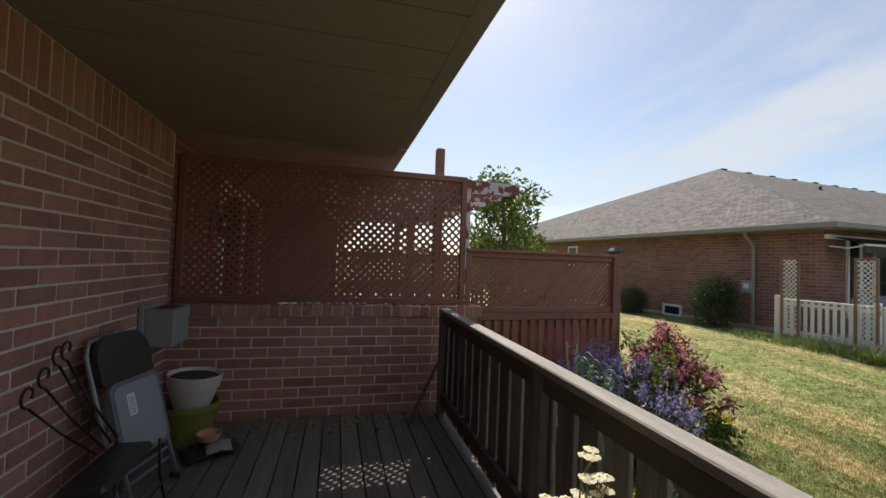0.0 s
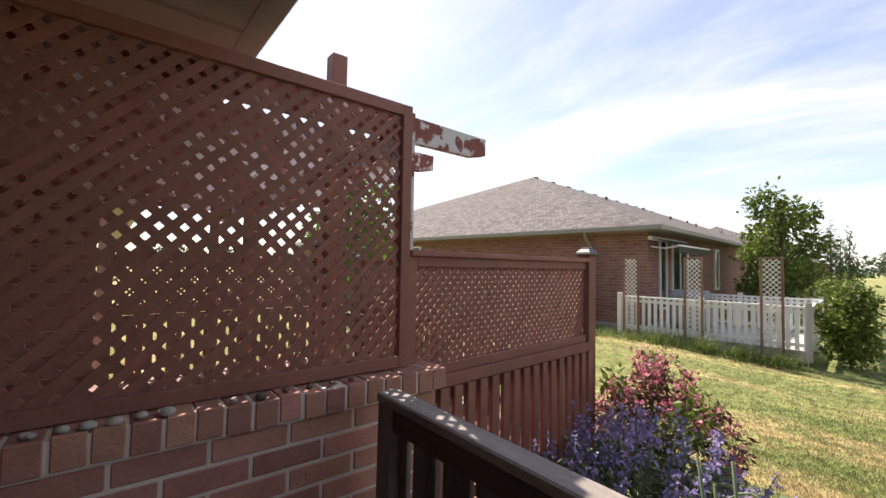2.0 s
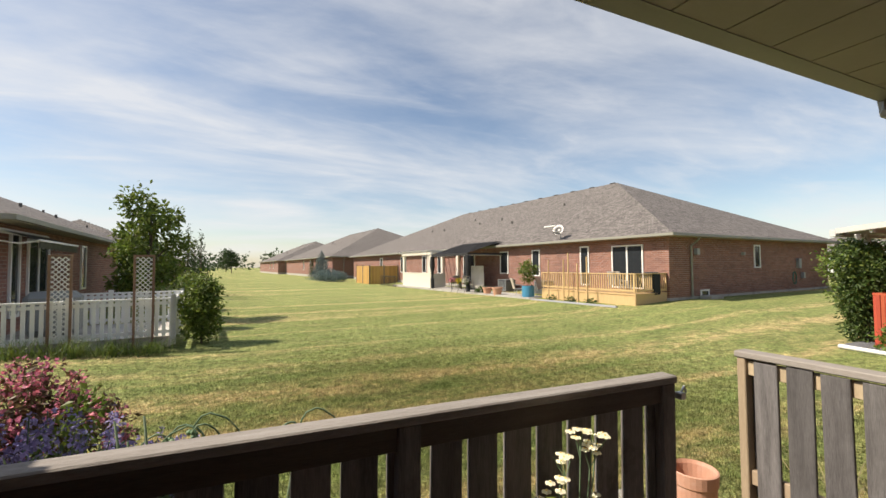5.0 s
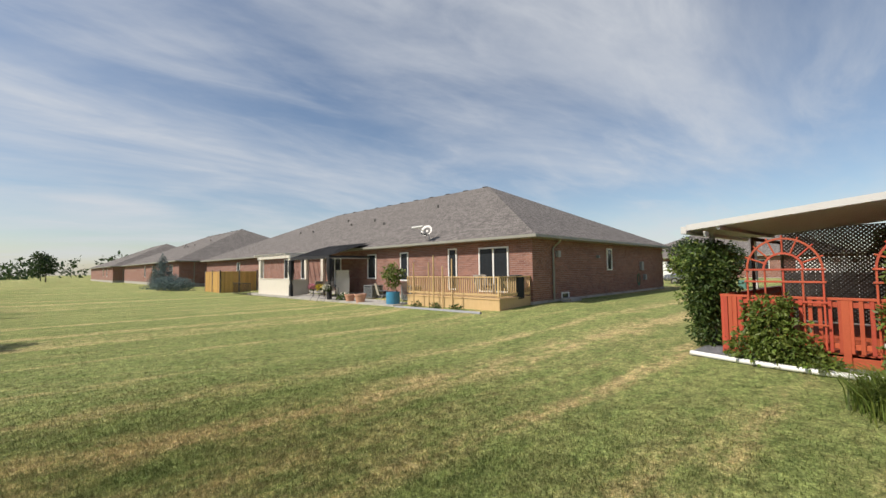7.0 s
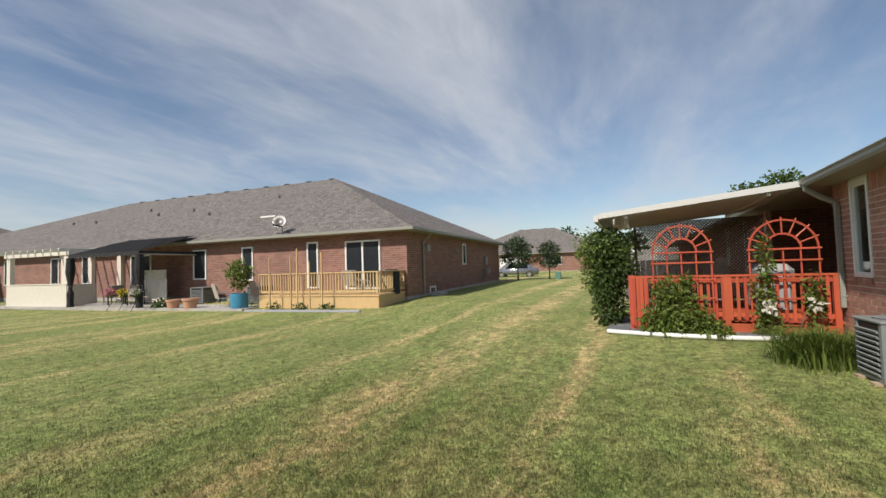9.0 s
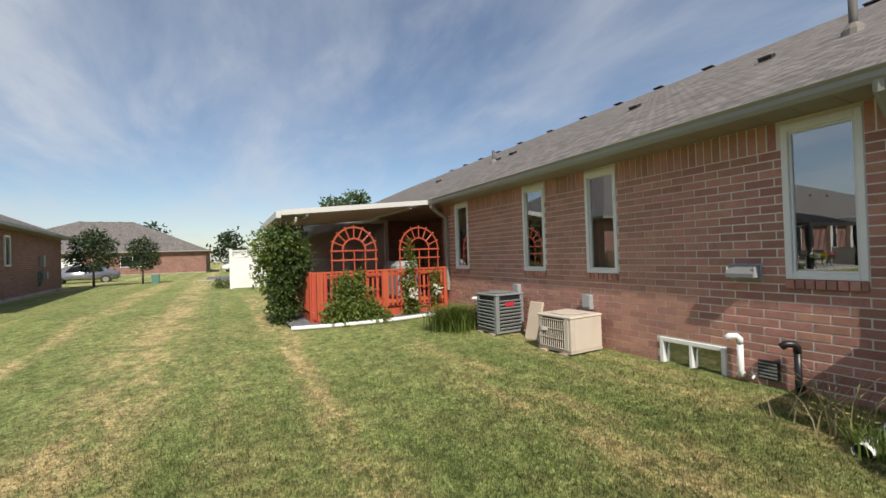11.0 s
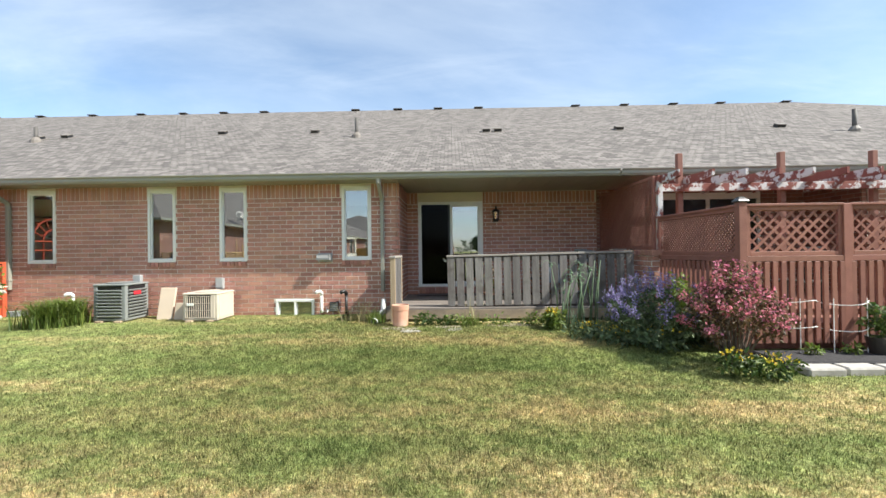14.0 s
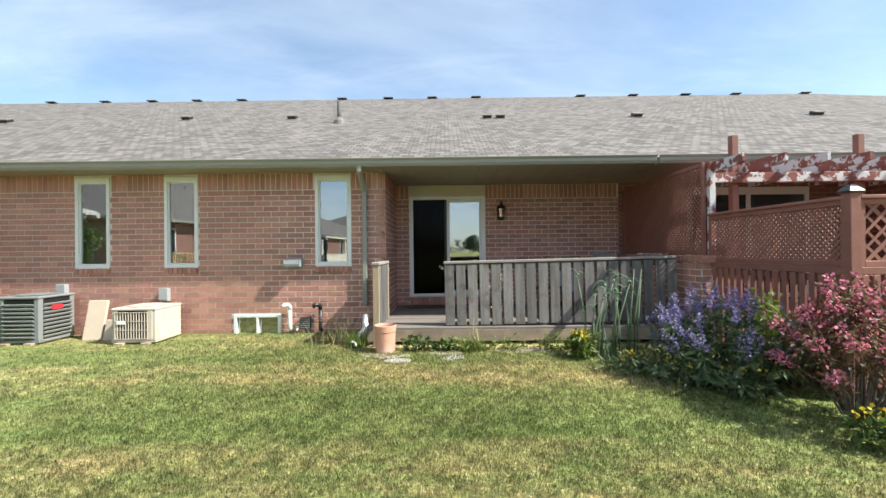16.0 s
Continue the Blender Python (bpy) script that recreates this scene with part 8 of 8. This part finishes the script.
hg = far_house("house", "distant brick bungalow down the street", (-62.0, 4.0, 0.25), 0, 16, 20, 2.7, flip=-1, openings=[(4, 1, 6, 2.3, "window"), (10, 0.1, 13, 2.2, "door")])


def car(label, at, rz, mat):
    t = thing("car", label, "car", at, rz)
    prof = [(-2.2, 0.35), (-2.25, 0.65), (-2.1, 0.9), (-1.5, 0.98), (-0.9, 1.38), (0.2, 1.46), (1.1, 1.35), (1.75, 1.0), (2.15, 0.9), (2.2, 0.5), (2.1, 0.3)]
    bm = bmesh.new()
    a = [bm.verts.new((x, -0.86 + 0.12 * max(0, z - 0.9), z)) for x, z in prof]; b = [bm.verts.new((x, 0.86 - 0.12 * max(0, z - 0.9), z)) for x, z in prof]
    bm.faces.new(a[::-1]); bm.faces.new(b)
    for i in range(len(prof)):
        j = (i + 1) % len(prof)
        bm.faces.new((a[i], a[j], b[j], b[i]))
    bmesh.ops.recalc_face_normals(bm, faces=bm.faces)
    bmesh.ops.bevel(bm, geom=list(bm.edges), offset=0.05, segments=2, affect="EDGES")
    part("body", bm, mat, t, smooth=True)
    for y in (-0.87, 0.82):
        for x0, x1 in ((-0.85, 0.1), (0.18, 1.15)):
            bm = bmesh.new()
            q = [bm.verts.new(v) for v in ((x0 - 0.1, y, 0.95), (x1 + 0.1, y, 0.95), (x1 - 0.05, y + (0.05 if y < 0 else 0), 1.32), (x0 + 0.25 if x0 < 0 else x0, y + (0.05 if y < 0 else 0), 1.32))]
            bm.faces.new(q); bmesh.ops.solidify(bm, geom=list(bm.faces), thickness=0.03); part("window", bm, M["far_glass"], t)
    for x in (-1.35, 1.35):
        for y in (-0.8, 0.8):
            bm = bmesh.new(); lathe(bm, [(0.22, -0.1), (0.31, -0.09), (0.33, 0), (0.31, 0.09), (0.22, 0.1)], 18); w_ = part("wheel", bm, M["black_cap"], t); w_.matrix_basis = pose(x, y, 0.33, 90, 0, 0)
            bm = bmesh.new(); lathe(bm, [(0.19, -0.105), (0.2, 0.0), (0.19, 0.105)], 12); r2 = part("rim", bm, M["steel"], w_)


M["car_paint"] = material("silver_car_paint", (0.36, 0.37, 0.39), (0.33, 0.34, 0.36), 0.25, metal=0.7, bump=0)
M["car_white"] = material("white_car_paint", (0.75, 0.75, 0.75), (0.7, 0.7, 0.7), 0.25, bump=0)
car("silver estate car parked at the end of the house", (-39.0, -14.3, 0.21), 90 + 8, M["car_paint"])
car("white car parked far down the street", (-58, -3.0, 0.22), 100, M["car_white"])
tree("round-headed street tree by the parked car", (-30.8, -11.9, 0.15), 3.5, 2.9, "leaf_dark", 121, 2600, 0.17, 0.34, "street trees")
tree("round-headed street tree on the verge", (-31.7, -9.6, 0.15), 3.1, 2.2, "leaf_dark", 122, 1900, 0.16, 0.36, "street trees")
uc = thing("utility_cabinet", "small green utility cabinet on the verge", "cabinet", (-31.5, -8.9, 0.12)); bar("case", uc, material("green_cabinet", (0.10, 0.22, 0.18), (0.08, 0.18, 0.15), 0.5), -0.2, -0.2, 0, 0.2, 0.2, 0.75)
low_plants("purple catmint by the white fence", (-23.5, -5.0, 0.12), [(0, 0, 0.3, 0.5, 0.5, 0.3)], 500, 0.1, "leaf", "petal_purple", 125)
mb_ = thing("mailbox_cluster", "grey community mailbox cabinet by the street", "mailbox", (-34.8, -3.3, 0.2)); bar("cabinet", mb_, M["grey_plastic"], -0.25, -1.0, 0.3, 0.25, 1.0, 1.35)
bar("plinth", mb_, M["concrete"], -0.2, -0.9, -0.1, 0.2, 0.9, 0.3)
tree("broad tree rising behind our roof", (-52.0, 9.5, 0.1), 9.6, 9.0, "leaf", 126, 3600, 0.5, 0.3)
rr_ = random.Random(17)
far_blobs = []
for k in range(150):
    a = rr_.uniform(0, math.pi)
    d = rr_.uniform(190, 260)
    x, y = d * math.cos(a) - 10, -d * math.sin(a) - 10
    hgt = rr_.uniform(5, 10)
    far_blobs.append((x, y, hgt * 0.5, rr_.uniform(4, 9), rr_.uniform(4, 9), hgt * 0.55))
ft = leaf_cloud("distant_trees", far_blobs, 16000, 1.9, M["leaf_dark"], None, 131, shell=0.5)
tagged(ft, "distant line of trees on the horizon", "trees", kind="stuff")
for k, (x, y, h) in enumerate(((-70, -14, 7), (-78, -4, 6.5), (-66, 12, 6), (-84, -22, 7.5), (20, -90, 7), (9, -120, 6), (12, -150, 7))):
    tree("tall leafy tree in the distance", (x, y, 0.1), h, h * 0.8, "leaf_dark", 140 + k, 1200, 0.5, 0.25, "far trees")


# ---- grass blades on the nearer lawn ----
def lawn_blades():
    r = np.random.default_rng(7)
    n = 700000
    x = np.concatenate([r.uniform(-17, 15, n // 2), r.normal(1.0, 2.6, n // 2)])
    y = np.concatenate([r.uniform(-24, -0.1, n // 2), np.clip(r.normal(-4.2, 2.2, n // 2), -12, 0)])
    away = np.hypot(x - 1.0, np.maximum(np.abs(y + 4.5) - 3.0, 0))
    keep = ~((y > -1.15) & (x > 0.2)) & ~((x > 4.9) & (y > -3.75)) & (y < -0.02) & ~((x < -7.3) & (y > -4.2)) & ~((x > 4.6) & (x < 16) & (y < -10.4)) & ~((x < -11) & (y < -11))
    keep &= r.random(len(x)) < np.exp(-(away / 9.0) ** 2)
    x, y = x[keep], y[keep]
    n = len(x)
    gz = np.array([ground_height(a, b) for a, b in zip(x.tolist(), y.tolist())])
    h = r.uniform(0.014, 0.042, n)
    a = r.uniform(0, math.tau, n)
    lean = r.uniform(0.1, 0.9, n) * h
    b = a + r.uniform(0.8, 2.2, n)
    w = r.uniform(0.002, 0.0046, n) * (1 + 0.045 * np.hypot(x - 1.2, y + 4.5))
    v = np.empty((n, 3, 3))
    v[:, 0] = np.stack([x - np.cos(b) * w, y - np.sin(b) * w, gz - 0.004], 1)
    v[:, 1] = np.stack([x + np.cos(b) * w, y + np.sin(b) * w, gz - 0.004], 1)
    v[:, 2] = np.stack([x + np.cos(a) * lean, y + np.sin(a) * lean, gz + h], 1)
    me = bpy.data.meshes.new("grass_blades")
    me.vertices.add(n * 3); me.loops.add(n * 3); me.polygons.add(n)
    me.vertices.foreach_set("co", v.ravel())
    me.loops.foreach_set("vertex_index", np.arange(n * 3, dtype=np.int32))
    me.polygons.foreach_set("loop_start", np.arange(0, n * 3, 3, dtype=np.int32))
    me.validate()
    me.update(calc_edges=True)
    me.materials.append(M["lawn_blade"])
    tagged(new("grass_blades", me), "short mown grass blades of the lawn", "grass", kind="stuff")


lawn_blades()
